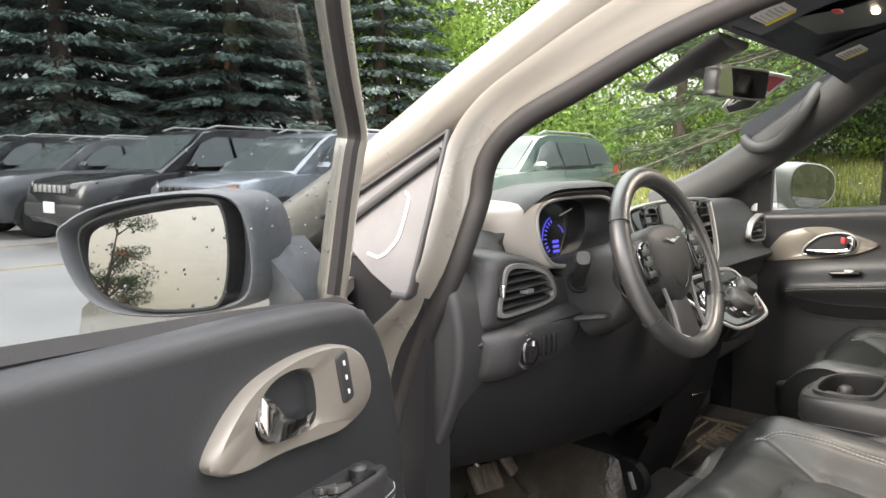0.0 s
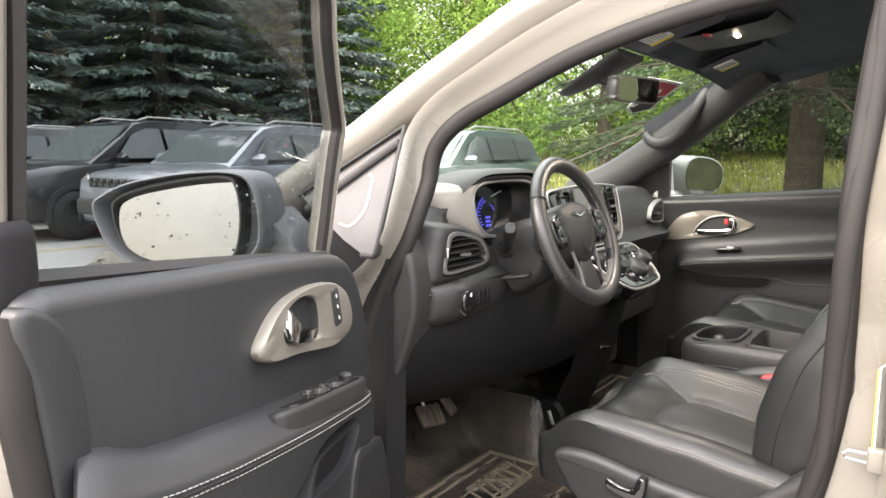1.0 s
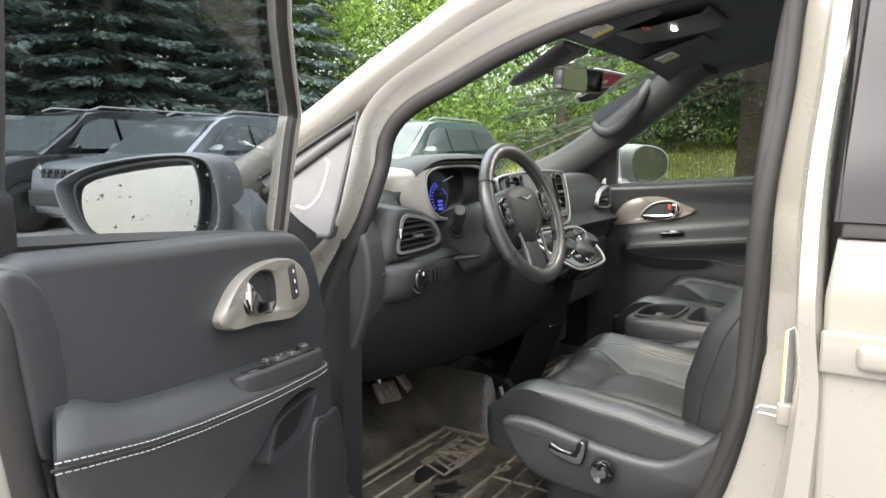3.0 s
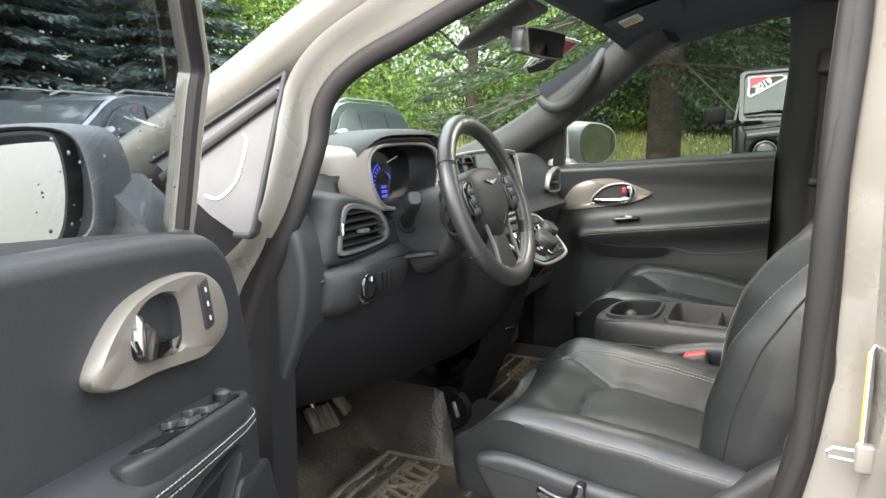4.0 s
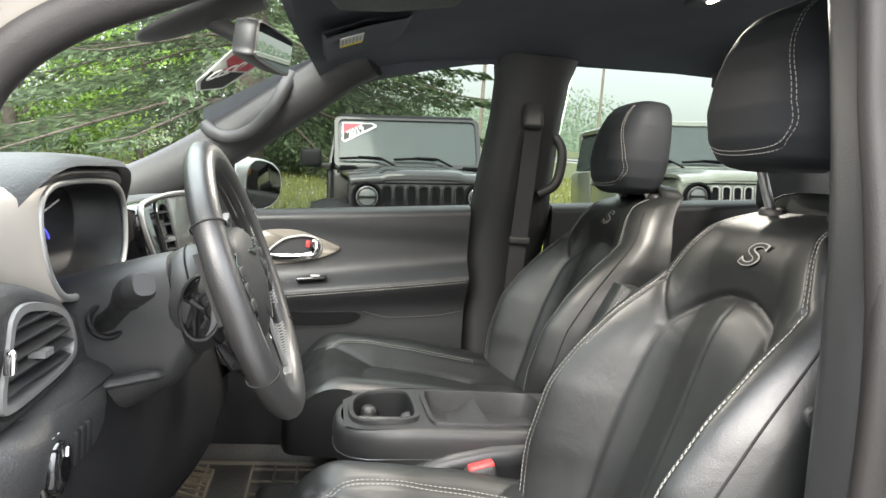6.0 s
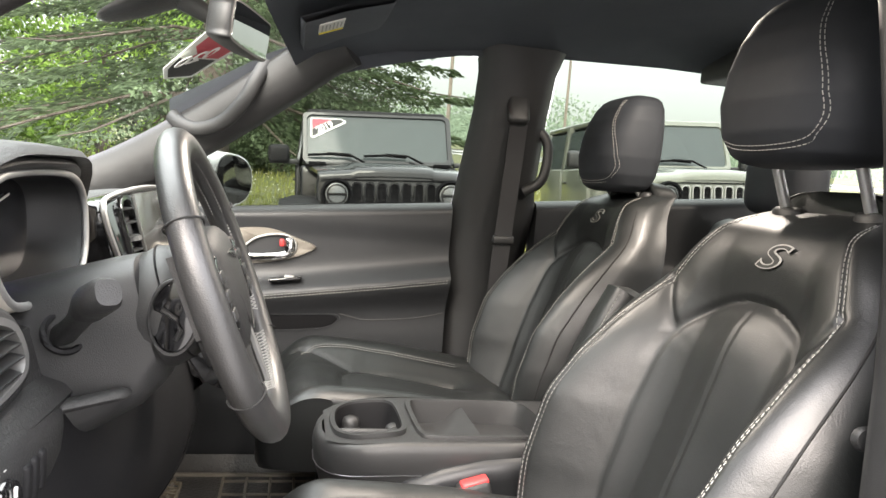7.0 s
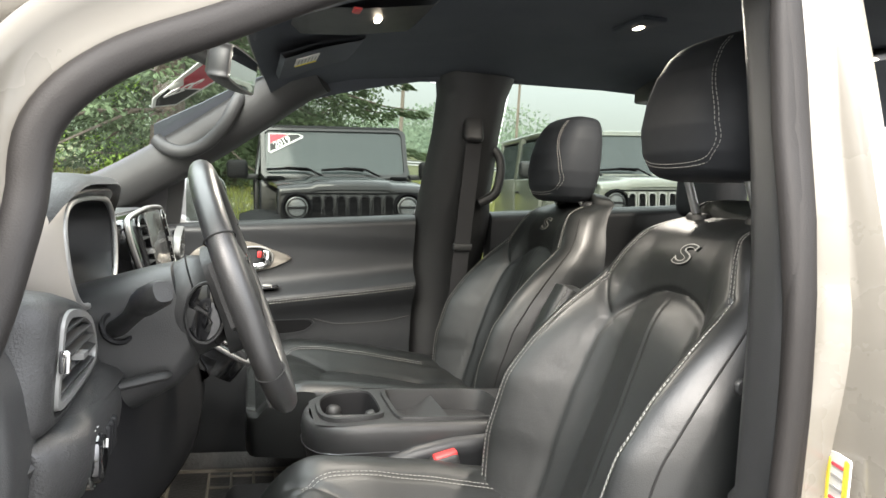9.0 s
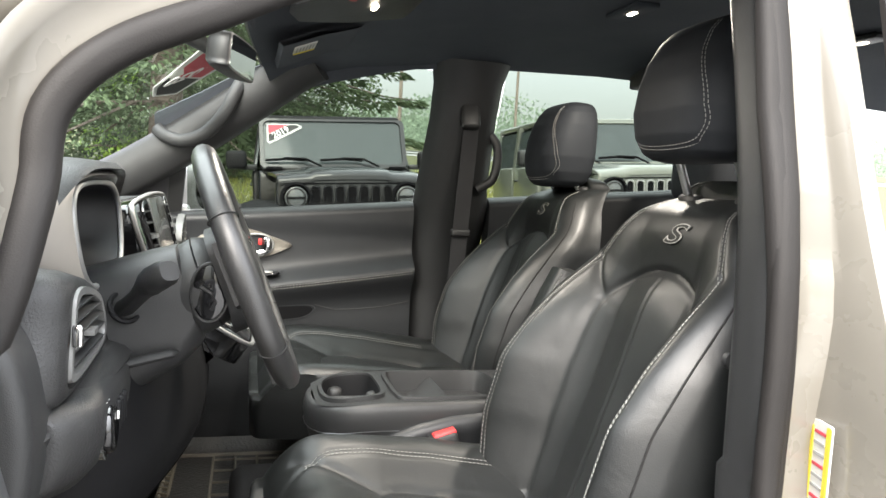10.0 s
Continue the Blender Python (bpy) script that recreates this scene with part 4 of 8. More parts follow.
# centre stack: gloss surround, screen, vents
cs_out = [(p.x, p.y) for p in spline([(-0.245, 0.045, 0), (-0.20, 0.066, 0), (0.0, 0.074, 0), (0.20, 0.066, 0), (0.225, 0.045, 0), (0.215, -0.03, 0), (0.185, -0.088, 0), (0.10, -0.10, 0), (-0.10, -0.10, 0), (-0.175, -0.088, 0), (-0.225, -0.03, 0)], 4, True)]


def csp(a, b, c=0.0):
    return Vector((a, 0.685 - c * 0.96 + b * 0.26 + 0.35 * max(0, abs(a) - 0.1) ** 2, 1.122 + b * 0.96 + c * 0.26))


part("centre_panel", plate(cs_out, csp, 0.05, 0.010, 3), M["piano"], dash, "gloss black centre panel")
part("centre_trim", sweep([csp(a * 1.005, b * 1.01, 0.0) for a, b in cs_out], ellipse(0.004, 0.003, 6), (0, -1, 0.2), True), M["satin"], dash, "thin satin trim line")
part("touch_screen", plate(round_rect(0.0, 0.004, 0.205, 0.125, 0.008), lambda a, b, c: csp(a, b, c + 0.004), 0.008, 0.002), M["screen_grey"], dash, "switched-off grey touch screen")
CV = [(-0.028, 0.045), (0.022, 0.050), (0.026, 0.0), (0.022, -0.050), (-0.012, -0.048), (-0.026, -0.01)]
vent("centre_vent", lambda a, b, c=0.0: csp(-0.155 + a, 0.004 + b, c + 0.001), CV, 5, dash, "tall centre air vent", surround=1.06, trim=M["piano"])
vent("centre_vent", lambda a, b, c=0.0: csp(0.150 - a, 0.004 + b, c + 0.001), CV, 5, dash, "tall centre air vent", surround=1.06, trim=M["piano"])


def ccp(a, b, c=0.0):
    return Vector((0.01 + a, 0.570 + b * 0.80 - c * 0.60, 0.970 + b * 0.60 + c * 0.80))


cl_o = [(p.x, p.y) for p in spline([(-0.17, 0.075, 0), (0.0, 0.082, 0), (0.17, 0.075, 0), (0.165, 0.01, 0), (0.12, -0.058, 0), (0.06, -0.074, 0), (-0.06, -0.074, 0), (-0.12, -0.058, 0), (-0.165, 0.01, 0)], 4, True)]
part("climate_panel", plate(cl_o, ccp, 0.05, 0.010, 3), M["piano"], dash, "gloss black climate panel")
part("climate_trim", sweep([ccp(a * 1.01, b * 1.01, -0.004) for a, b in cl_o], ellipse(0.004, 0.004, 6), (0, -0.6, 0.8), True), M["satin"], dash)
for a, b, r in ((-0.095, 0.005, 0.026), (0.095, 0.005, 0.026), (0.0, -0.02, 0.033)):
    d = part("dial", lathe([(r * 1.22, 0.0), (r * 1.2, 0.005), (r, 0.007), (r * 0.96, 0.024), (r * 0.85, 0.028), (0.0, 0.028)], ccp(a, b, 0.0), (0, -0.60, 0.80), 28), M["plastic"], dash, "knurled rotary dial")
    part("dial_ring", lathe([(r * 1.24, 0.001), (r * 1.24, 0.006), (r * 1.12, 0.008), (r * 1.10, 0.001)], ccp(a, b, 0.0), (0, -0.60, 0.80), 28), M["chrome"], d)
for k in range(5):
    part("button", plate(round_rect(-0.12 + 0.06 * k, 0.052, 0.045, 0.020, 0.004), lambda a, b, c: ccp(a, b, c + 0.004), 0.006, 0.002), M["plastic_grey"], dash)
# shade below the stack is put into the near-black colour
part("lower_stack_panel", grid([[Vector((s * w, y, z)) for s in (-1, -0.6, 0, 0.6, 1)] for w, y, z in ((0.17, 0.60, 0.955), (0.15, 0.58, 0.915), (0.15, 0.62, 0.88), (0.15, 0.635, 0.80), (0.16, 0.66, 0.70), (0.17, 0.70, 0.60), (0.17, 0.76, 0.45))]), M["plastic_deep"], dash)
part("cubby_trim", box((0.07, 0.655, 0.710), (0.085, 0.006, 0.006), 0.002, rot=Matrix.Rotation(radians(8), 4, "Y")), M["chrome"], dash, "short chrome trim strip")
part("socket_panel", box((0.02, 0.606, 0.893), (0.09, 0.02, 0.03), 0.005), M["ink"], dash)
for k in range(3):
    part("socket", box((-0.005 + 0.025 * k, 0.594, 0.893), (0.014, 0.006, 0.012), 0.002), M["satin"], dash)
# knee bolster below the column, kick panels at the sides
KNEE = [(0.672, 1.00), (0.655, 0.96), (0.642, 0.90), (0.642, 0.85), (0.658, 0.80), (0.690, 0.752), (0.735, 0.716), (0.80, 0.685), (0.88, 0.650), (0.97, 0.622), (1.06, 0.615), (1.13, 0.615)]


def knee_out(x):
    return -0.05 + 0.125 * max(0.0, -0.25 - x) / 0.53


knee = [[Vector((x, y + knee_out(x), z + 0.03 * max(0.0, -0.45 - x) / 0.3)) for x in np.linspace(-0.80, -0.09, 25)] for y, z in [(p_.x, p_.y) for p_ in spline([(a, b, 0) for a, b in KNEE], 4)]]
# knee and kick panels carry the footwell's shade in their colour
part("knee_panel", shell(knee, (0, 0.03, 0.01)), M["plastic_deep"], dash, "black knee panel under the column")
part("knee_seam", tube(spline([(x, y + knee_out(x) - 0.001, z) for x, y, z in ((-0.15, 0.643, 0.86), (-0.22, 0.645, 0.83), (-0.30, 0.666, 0.785), (-0.38, 0.700, 0.744), (-0.42, 0.735, 0.723))], 5), 0.0012, 5), M["mesh_dark"], dash)
for s in (-1, 1):
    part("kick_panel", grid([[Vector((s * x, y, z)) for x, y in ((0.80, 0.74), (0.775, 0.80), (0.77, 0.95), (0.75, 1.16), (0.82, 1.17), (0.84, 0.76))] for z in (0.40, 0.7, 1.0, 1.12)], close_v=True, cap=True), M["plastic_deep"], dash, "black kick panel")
part("dash_end", plate([(p.x, p.y) for p in spline([(0.80, 1.140, 0), (0.750, 1.118, 0), (0.716, 1.08, 0), (0.702, 1.03, 0), (0.700, 0.98, 0), (0.708, 0.93, 0), (0.735, 0.85, 0), (0.785, 0.76, 0), (0.83, 0.70, 0), (0.93, 0.69, 0), (0.95, 0.90, 0), (0.93, 1.10, 0)], 4, True)], lambda a, b, c: Vector((-0.826 - c, a, b)), 0.09, 0.016, 4), M["plastic"], dash, "smooth black dash end panel")
part("speaker_panel", box((0.50, 0.86, 0.70), (0.45, 0.03, 0.35), 0.02), M["plastic_deep"], dash)
rib = [tube([(0.19, 0.66 + 0.004 * k + 0.0, 0.90 - 0.013 * k), (0.30, 0.70 + 0.004 * k, 0.895 - 0.013 * k)], 0.003, 4) for k in range(22)]
part("side_panel", box((0.25, 0.735, 0.76), (0.15, 0.05, 0.32), 0.02), M["plastic"], dash, "finely ribbed side panel")
part("panel_ribs", rib, M["plastic"], dash)["kind"] = "stuff"
part("glovebox", box((0.47, 0.735, 0.83), (0.42, 0.06, 0.22), 0.02, 3), M["softdash"], dash, "black glove box door")

# ---- steering wheel ----
WC, WT = Vector((-0.435, 0.53, 1.11)), radians(22)
wu, wv, wn_ = Vector((1, 0, 0)), Vector((0, math.sin(WT), math.cos(WT))), Vector((0, -math.cos(WT), math.sin(WT)))


def wp(a, b, c=0.0):
    return WC + wu * a + wv * b + wn_ * c


wheel = thing("steering_wheel", "black leather steering wheel with white stitching and a silver winged emblem", "steering wheel")
rim = [wp(0.166 * math.cos(a), 0.1585 * math.sin(a) - 0.001) for a in (2 * math.pi * k / 72 for k in range(72))]
part("rim", sweep(rim, ellipse(0.0165, 0.0185, 14), lambda i, p: wn_, True), M["leather_rim"], wheel, "worn black leather rim")
for a in (28, 152, 212, 328):
    a = radians(a)
    c = wp(0.166 * math.cos(a), 0.166 * math.sin(a))
    ex = (c - WC).normalized()
    part("rim_joint", tube([c + ex * 0.0162 * math.cos(q) + wn_ * 0.0182 * math.sin(q) for q in np.linspace(0, 2 * math.pi, 17)[:-1]], 0.0012, 5, True), M["thread_black"], wheel)
hub_o = [(p.x, p.y) for p in spline([(-0.080, 0.045, 0), (-0.05, 0.062, 0), (0.0, 0.067, 0), (0.05, 0.062, 0), (0.080, 0.045, 0), (0.076, -0.01, 0), (0.055, -0.055, 0), (0.0, -0.080, 0), (-0.055, -0.055, 0), (-0.076, -0.01, 0)], 5, True)]
hub_rows = []
for s, c in ((1.0, -0.035), (1.0, -0.004), (0.97, 0.004), (0.85, 0.010), (0.6, 0.014), (0.3, 0.016), (0.02, 0.0165)):
    hub_rows.append([wp(a * s, b * s, c - 0.004 * max(0, -b * s / 0.08) ** 2 * 3) for a, b in hub_o])
part("hub", grid(hub_rows, close_v=True, cap=True), M["plastic_grey"], wheel, "dark grey airbag cover")
part("hub_crease", tube([wp(-0.045, -0.01, 0.0135), wp(-0.02, -0.045, 0.011), wp(0.0, -0.055, 0.010), wp(0.02, -0.045, 0.011), wp(0.045, -0.01, 0.0135)], 0.0010, 4), M["ink"], wheel)
part("emblem", plate([(-0.036, 0.005), (-0.022, 0.008), (-0.009, 0.003), (0, 0.006), (0.009, 0.003), (0.022, 0.008), (0.036, 0.005), (0.022, 0.002), (0.010, -0.002), (0, -0.005), (-0.010, -0.002), (-0.022, 0.002)], lambda a, b, c: wp(a, b + 0.030, 0.0175 + c), 0.003, 0.0006), M["chrome"], wheel, "silver winged emblem")
for s in (-1, 1):
    part("spoke", grid([[wp(s * a, b, c) for b, c in ((h0, -0.004), (h0 - 0.008, 0.006), (h1 + 0.008, 0.006), (h1, -0.004), (h1, -0.022), (h0, -0.022))] for a, h0, h1 in ((0.06, 0.048, -0.03), (0.10, 0.044, -0.034), (0.135, 0.046, -0.03), (0.158, 0.056, -0.022))], close_v=True, cap=True), M["plastic_grey"], wheel)
    pad_ = part("button_pad", plate([(p.x, p.y) for p in spline([(s * 0.084, 0.036, 0), (s * 0.112, 0.036, 0), (s * 0.132, 0.024, 0), (s * 0.132, -0.012, 0), (s * 0.112, -0.034, 0), (s * 0.084, -0.026, 0)], 3, True)], lambda a, b, c: wp(a, b, c + 0.010), 0.010, 0.003), M["piano"], wheel, "gloss black button pad")
    for q in range(3):
        part("button", box(wp(s * 0.106, 0.020 - 0.019 * q, 0.0105), (0.026, 0.012, 0.003), 0.002, rot=Matrix.Rotation(radians(90) - WT, 4, "X")), M["plastic"], pad_)
part("lower_spoke", plate([(-0.028, -0.055), (0.028, -0.055), (0.036, -0.10), (0.042, -0.158), (-0.042, -0.158), (-0.036, -0.10)], lambda a, b, c: wp(a, b, c - 0.004), 0.018, 0.005), M["plastic_grey"], wheel)
for s in (-1, 1):
    part("spoke_trim", sweep([wp(s * 0.060, -0.045, -0.002), wp(s * 0.052, -0.09, -0.002), wp(s * 0.060, -0.152, -0.002)], ellipse(0.004, 0.003, 6), wn_), M["satin_dull"], wheel, "dark silver spoke trim")
for a0, a1 in ((32, 148), (216, 256), (284, 324), (-24, 24), (156, 204)):
    lace = []
    for k in range(int((a1 - a0) / 1.9)):
        a, b = radians(a0 + k * 1.9), radians(a0 + k * 1.9 + 1.7)
        for c0, c1 in ((0.0062, -0.0062), (-0.0062, 0.0062)):
            lace.append(rod(wp(0.1488 * math.cos(a), 0.1415 * math.sin(a), c0), wp(0.1488 * math.cos(b), 0.1415 * math.sin(b), c1), 0.0011, n=4))
    part("stitching", joined(lace), M["thread"], wheel, "white cross stitching")
col = [(0.044, 1.0, 1.0, 0.0, 0.024), (0.056, 1.0, 1.0, 0.0, 0.034), (0.063, 1.0, 1.0, 0.0, 0.055), (0.066, 1.0, 0.95, -0.004, 0.075), (0.058, 1.0, 0.92, -0.010, 0.10), (0.055, 1.0, 0.90, -0.014, 0.24)]
part("column_cover", grid([[wp(r * math.cos(a) * sx, r * math.sin(a) * sy + off, -d) for a in (2 * math.pi * k / 28 for k in range(28))] for r, sx, sy, off, d in col], close_v=True, cap=True), M["plastic"], wheel, "black steering column cover")
part("column_ring", tube([wp(0.0635 * math.cos(a), 0.0635 * math.sin(a), -0.056) for a in np.linspace(0, 2 * math.pi, 33)[:-1]], 0.0012, 5, True), M["plastic_deep"], wheel)
pod = part("switch_pod", plate([(0.024 * math.cos(q), 0.036 * math.sin(q)) for q in np.linspace(0, 2 * math.pi, 33)[:-1]], lambda a, b, c: wp(-0.064 - c, b - 0.008, -0.052 + a + 0.25 * b), 0.010, 0.003), M["piano"], wheel, "lens-shaped gloss black switch pod")
part("pod_rim", tube([wp(-0.065, 0.036 * math.sin(q) - 0.008, -0.052 + 0.025 * math.cos(q) + 0.009 * math.sin(q)) for q in np.linspace(0, 2 * math.pi, 33)[:-1]], 0.0022, 6, True), M["plastic_grey"], pod)
part("pod_key", tube([wp(-0.066, 0.004, -0.060), wp(-0.0675, -0.010, -0.050), wp(-0.0675, -0.022, -0.050), wp(-0.066, -0.030, -0.058)], 0.0028, 6), M["plastic_grey"], pod)
def column_axis(d):
    return WC - wn_ * d


rows = []
for d, hw, hh, dz in ((0.075, 0.048, 0.050, -0.004), (0.080, 0.060, 0.064, -0.006), (0.11, 0.066, 0.074, -0.012), (0.16, 0.070, 0.080, -0.014), (0.24, 0.078, 0.086, -0.014)):
    c = column_axis(d)
    rows.append([Vector((x, c.y + (z - c.z) * 0.30, z)) for x, z in squircle(c.x, c.z + dz, hw, hh)])
part("column_surround", grid(rows, close_v=True, cap=True), M["plastic"], wheel, "black upper column shroud")
STALK_D = Vector((-0.10, -0.066, 0.064)).normalized()
STALK_U = STALK_D.cross(Vector((0, 0, 1))).normalized()
STALK_V = STALK_U.cross(STALK_D).normalized()
stalk = []
for p, w_, h_ in (((-0.490, 0.684, 1.056), 0.015, 0.015), ((-0.510, 0.670, 1.068), 0.012, 0.012), ((-0.530, 0.657, 1.082), 0.011, 0.012), ((-0.545, 0.648, 1.094), 0.014, 0.014), ((-0.556, 0.641, 1.102), 0.017, 0.019), ((-0.562, 0.637, 1.106), 0.0165, 0.018), ((-0.565, 0.635, 1.108), 0.0175, 0.020), ((-0.588, 0.620, 1.119), 0.0165, 0.019), ((-0.594, 0.616, 1.122), 0.013, 0.015)):
    ring_ = squircle(0, 0, w_ * 0.86, h_ * 0.80, 20, 0.7)
    stalk.append([Vector(p) + STALK_U * a + STALK_V * b_ for a, b_ in ring_])
part("indicator_stalk", grid(stalk, close_v=True, cap=True), M["plastic_grey"], wheel, "thick black indicator stalk")
part("stalk_boot", tube([Vector((-0.503, 0.675, 1.064)) + (STALK_U * math.cos(q) + STALK_V * math.sin(q)) * 0.019 for q in np.linspace(0, 2 * math.pi, 25)[:-1]], 0.0035, 6, True), M["plastic_deep"], wheel)
part("tilt_lever", sweep(spline([(-0.545, 0.715, 0.993), (-0.532, 0.686, 0.996), (-0.518, 0.655, 1.000), (-0.506, 0.628, 1.004), (-0.500, 0.612, 1.006)], 4), ellipse(0.006, 0.012, 12), (0, 0, 1), scale=lambda k: min(1.0, 0.5 + 4 * (1 - k))), M["plastic_grey"], wheel, "black tilt lever")

# ---- pedals ----
ped = thing("pedals", "worn brake and accelerator pedals on a metal arm", "pedals")
bp_ = part("brake_pad", box((-0.466, 0.914, 0.600), (0.086, 0.018, 0.060), 0.007, 3, rot=Matrix.Rotation(radians(-38), 4, "X") @ Matrix.Rotation(radians(10), 4, "Y")), M["pedal"], ped, "worn brown-black rubber brake pad")
for k in range(3):
    part("pad_rib", box((-0.488 + 0.022 * k, 0.9035, 0.609), (0.006, 0.004, 0.046), 0.0015, rot=Matrix.Rotation(radians(-38), 4, "X") @ Matrix.Rotation(radians(10), 4, "Y")), M["pedal"], bp_)
part("brake_arm", tube([(-0.478, 0.922, 0.605), (-0.482, 0.945, 0.68), (-0.480, 0.975, 0.80), (-0.478, 1.0, 0.92)], 0.006, 8), M["satin"], ped, "bare metal brake arm")
part("accelerator", box((-0.376, 0.950, 0.636), (0.034, 0.016, 0.150), 0.007, 3, rot=Matrix.Rotation(radians(-32), 4, "X") @ Matrix.Rotation(radians(-14), 4, "Y")), M["pedal"], ped, "worn rubber accelerator pedal")

# ---- floor mats ----
def mat_z(x, y, cx, w):
    edge = max(0.0, (abs(x - cx) - (w - 0.05)) / 0.05)
    if cx < 0 and x > cx + w - 0.055 and y > 0.70:
        return 0.428 + 0.170 * min(1.0, (x - cx - w + 0.055) / 0.05) ** 0.8 * min(1.0, (y - 0.70) / 0.05)
    return 0.428 + 0.035 * min(1, edge) ** 1.2 + 0.32 * max(0, (y - 0.90) / 0.30) ** 1.35 - 0.0


def floor_mat(cx, w, label, dirt):
    t = thing("floor_mat", label, "floor mat", "floor mats")
    P = [[Vector((x, y, mat_z(x, y, cx, w))) for x in np.linspace(cx - w, cx + w, 41)] for y in np.linspace(0.28, 1.17, 41)]
    part("tray", shell(P, (0, 0, -0.006)), M["mat_rubber"] if cx < 0 else M["mat_dark"], t)
    lines = []
    for k in range(9):
        y = 0.36 + 0.06 * k
        if abs(y - 0.66) < 0.03:
            continue
        lines.append([(cx - w + 0.08, y, 0), (cx + w - 0.08, y, 0)])
    for k in range(6):
        x = cx - 0.20 + 0.08 * k
        if k % 3 == 0 or cx > 0:
            lines.append([(x, 0.34, 0), (x, 0.60, 0)])
    for q in lines:
        pts = [Vector((a, b, mat_z(a, b, cx, w) + 0.003)) for a, b, _ in resample(q, 8)]
        part("mat_ridge", sweep(pts, [(0.002, -0.0025), (0.002, 0.0025), (-0.004, 0.004), (-0.004, -0.004)], (0, 0, 1)), dirt, t)
    # raised emblem: a frame with slanted bars
    ex, ey = cx + 0.10, 0.745
    fr_ = [(ex - 0.13, ey - 0.045), (ex + 0.08, ey - 0.045), (ex + 0.12, ey + 0.05), (ex - 0.09, ey + 0.05)]
    segs = list(zip(fr_, fr_[1:] + fr_[:1])) + [((ex - 0.13 + 0.035 * k, ey - 0.045), (ex - 0.075 + 0.03 * k, ey + 0.05)) for k in range(1, 6)] + [((ex - 0.02, ey + 0.05), (ex + 0.04, ey - 0.045))]
    for a, b in segs:
        pts = [Vector((x, y, mat_z(x, y, cx, w) + 0.004)) for x, y, _ in resample([(*a, 0), (*b, 0)], 4)]
        part("emblem_bar", sweep(pts, [(0.004, -0.003), (0.004, 0.003), (-0.004, 0.004), (-0.004, -0.004)], (0, 0, 1)), M["mud_light"], t)
    border = [Vector((cx + (w - 0.06) * a, 0.60 + 0.27 * b, 0)) for a, b in ((-1, -1), (1, -1), (1, 1), (-1, 1))]
    pts = [Vector((p.x, p.y, mat_z(p.x, p.y, cx, w) + 0.003)) for p in resample(border, 60, True)]
    part("mat_border", sweep(pts, [(0.004, -0.004), (0.004, 0.004), (-0.004, 0.006), (-0.004, -0.006)], (0, 0, 1), True), dirt, t)
    return t


floor_mat(-0.485, 0.315, "muddy black rubber floor mat in the driver footwell", M["mud_light"])
# dried mud lying in patches and a dark wet spill
def patch(name, cx, cy, r, mat, seed, label):
    q = random.Random(seed)
    ring = [(cx + r * (0.55 + 0.6 * q.random()) * math.cos(a), cy + 0.8 * r * (0.55 + 0.6 * q.random()) * math.sin(a)) for a in np.linspace(0, 2 * math.pi, 23)[:-1]]
    rows = [[Vector((cx + (x - cx) * s, cy + (y - cy) * s, mat_z(x, y, -0.485, 0.315) + h)) for x, y in ring] for s, h in ((1.0, 0.001), (0.9, 0.0035), (0.5, 0.005), (0.02, 0.005))]
    tagged(part(name, grid(rows, close_v=True, cap=True), mat), label, "dirt", "floor dirt")


patch("wet_spill", -0.50, 0.735, 0.075, M["wet"], 6, "dark wet spill on the floor mat")
patch("wet_spill", -0.565, 0.655, 0.050, M["wet"], 11, "small dark wet spill on the floor mat")
for k, (x_, y_, r_) in enumerate(((-0.62, 0.90, 0.035), (-0.60, 0.50, 0.050), (-0.38, 0.60, 0.030), (-0.33, 0.84, 0.030), (-0.69, 0.72, 0.030))):
    patch("mud_smear", x_, y_, r_, M["mud"], 20 + k, "dried mud smear on the floor mat")
patch("mud_smear", -0.43, 0.865, 0.040, M["mud"], 3, "dried mud smear on the floor mat")
latch = part("floor_latch", grid([[Vector((-0.150 - 0.02 * h, 0.735 + 0.060 * k * math.cos(q), 0.545 + 0.055 * k * math.sin(q))) for q in np.linspace(0, 2 * math.pi, 29)[:-1]] for k, h in ((1.0, 0.0), (1.0, 0.7), (0.9, 1.0), (0.82, 0.8), (0.02, 0.75))], close_v=True), M["plastic_deep"], van, "black oval latch cover on the tunnel side")
# two pale bars added as the white reflections in the latch slots
for dy in (-0.022, 0.018):
    part("latch_slot_glint", box((-0.168, 0.735 + dy, 0.548), (0.006, 0.012, 0.042), 0.003, rot=Matrix.Rotation(radians(-20), 4, "X")), M["satin"], latch, "bright bar standing for the white reflection in a slot")
floor_mat(0.44, 0.30, "ribbed black rubber floor mat in the passenger footwell", M["mat_rib"])

# low carpeted hump between the two footwells
hump = [[Vector((x, y, 0.40 + h * rise)) for x, h in ((-0.17, 0.0), (-0.15, 0.5), (-0.11, 0.85), (-0.05, 1.0), (0.06, 1.0), (0.11, 0.85), (0.15, 0.5), (0.17, 0.0))] for y, rise in ((0.50, 0.07), (0.65, 0.08), (0.80, 0.10), (0.92, 0.15), (1.02, 0.24), (1.135, 0.36))]
part("floor_hump", shell(hump, (0, 0, -0.03)), M["carpet"], van, "dark carpeted floor hump")
part("toe_carpet", shell([[Vector((x, y, z)) for x in (0.15, 0.40, 0.72)] for y, z in ((0.80, 0.408), (0.95, 0.412), (1.05, 0.46), (1.135, 0.56))], (0, 0, -0.02)), M["carpet"], van, "black carpet toe board")

# ---- driver door, standing open ----
DOOR_ORIGIN = Vector((-0.93, 0.705, 0))
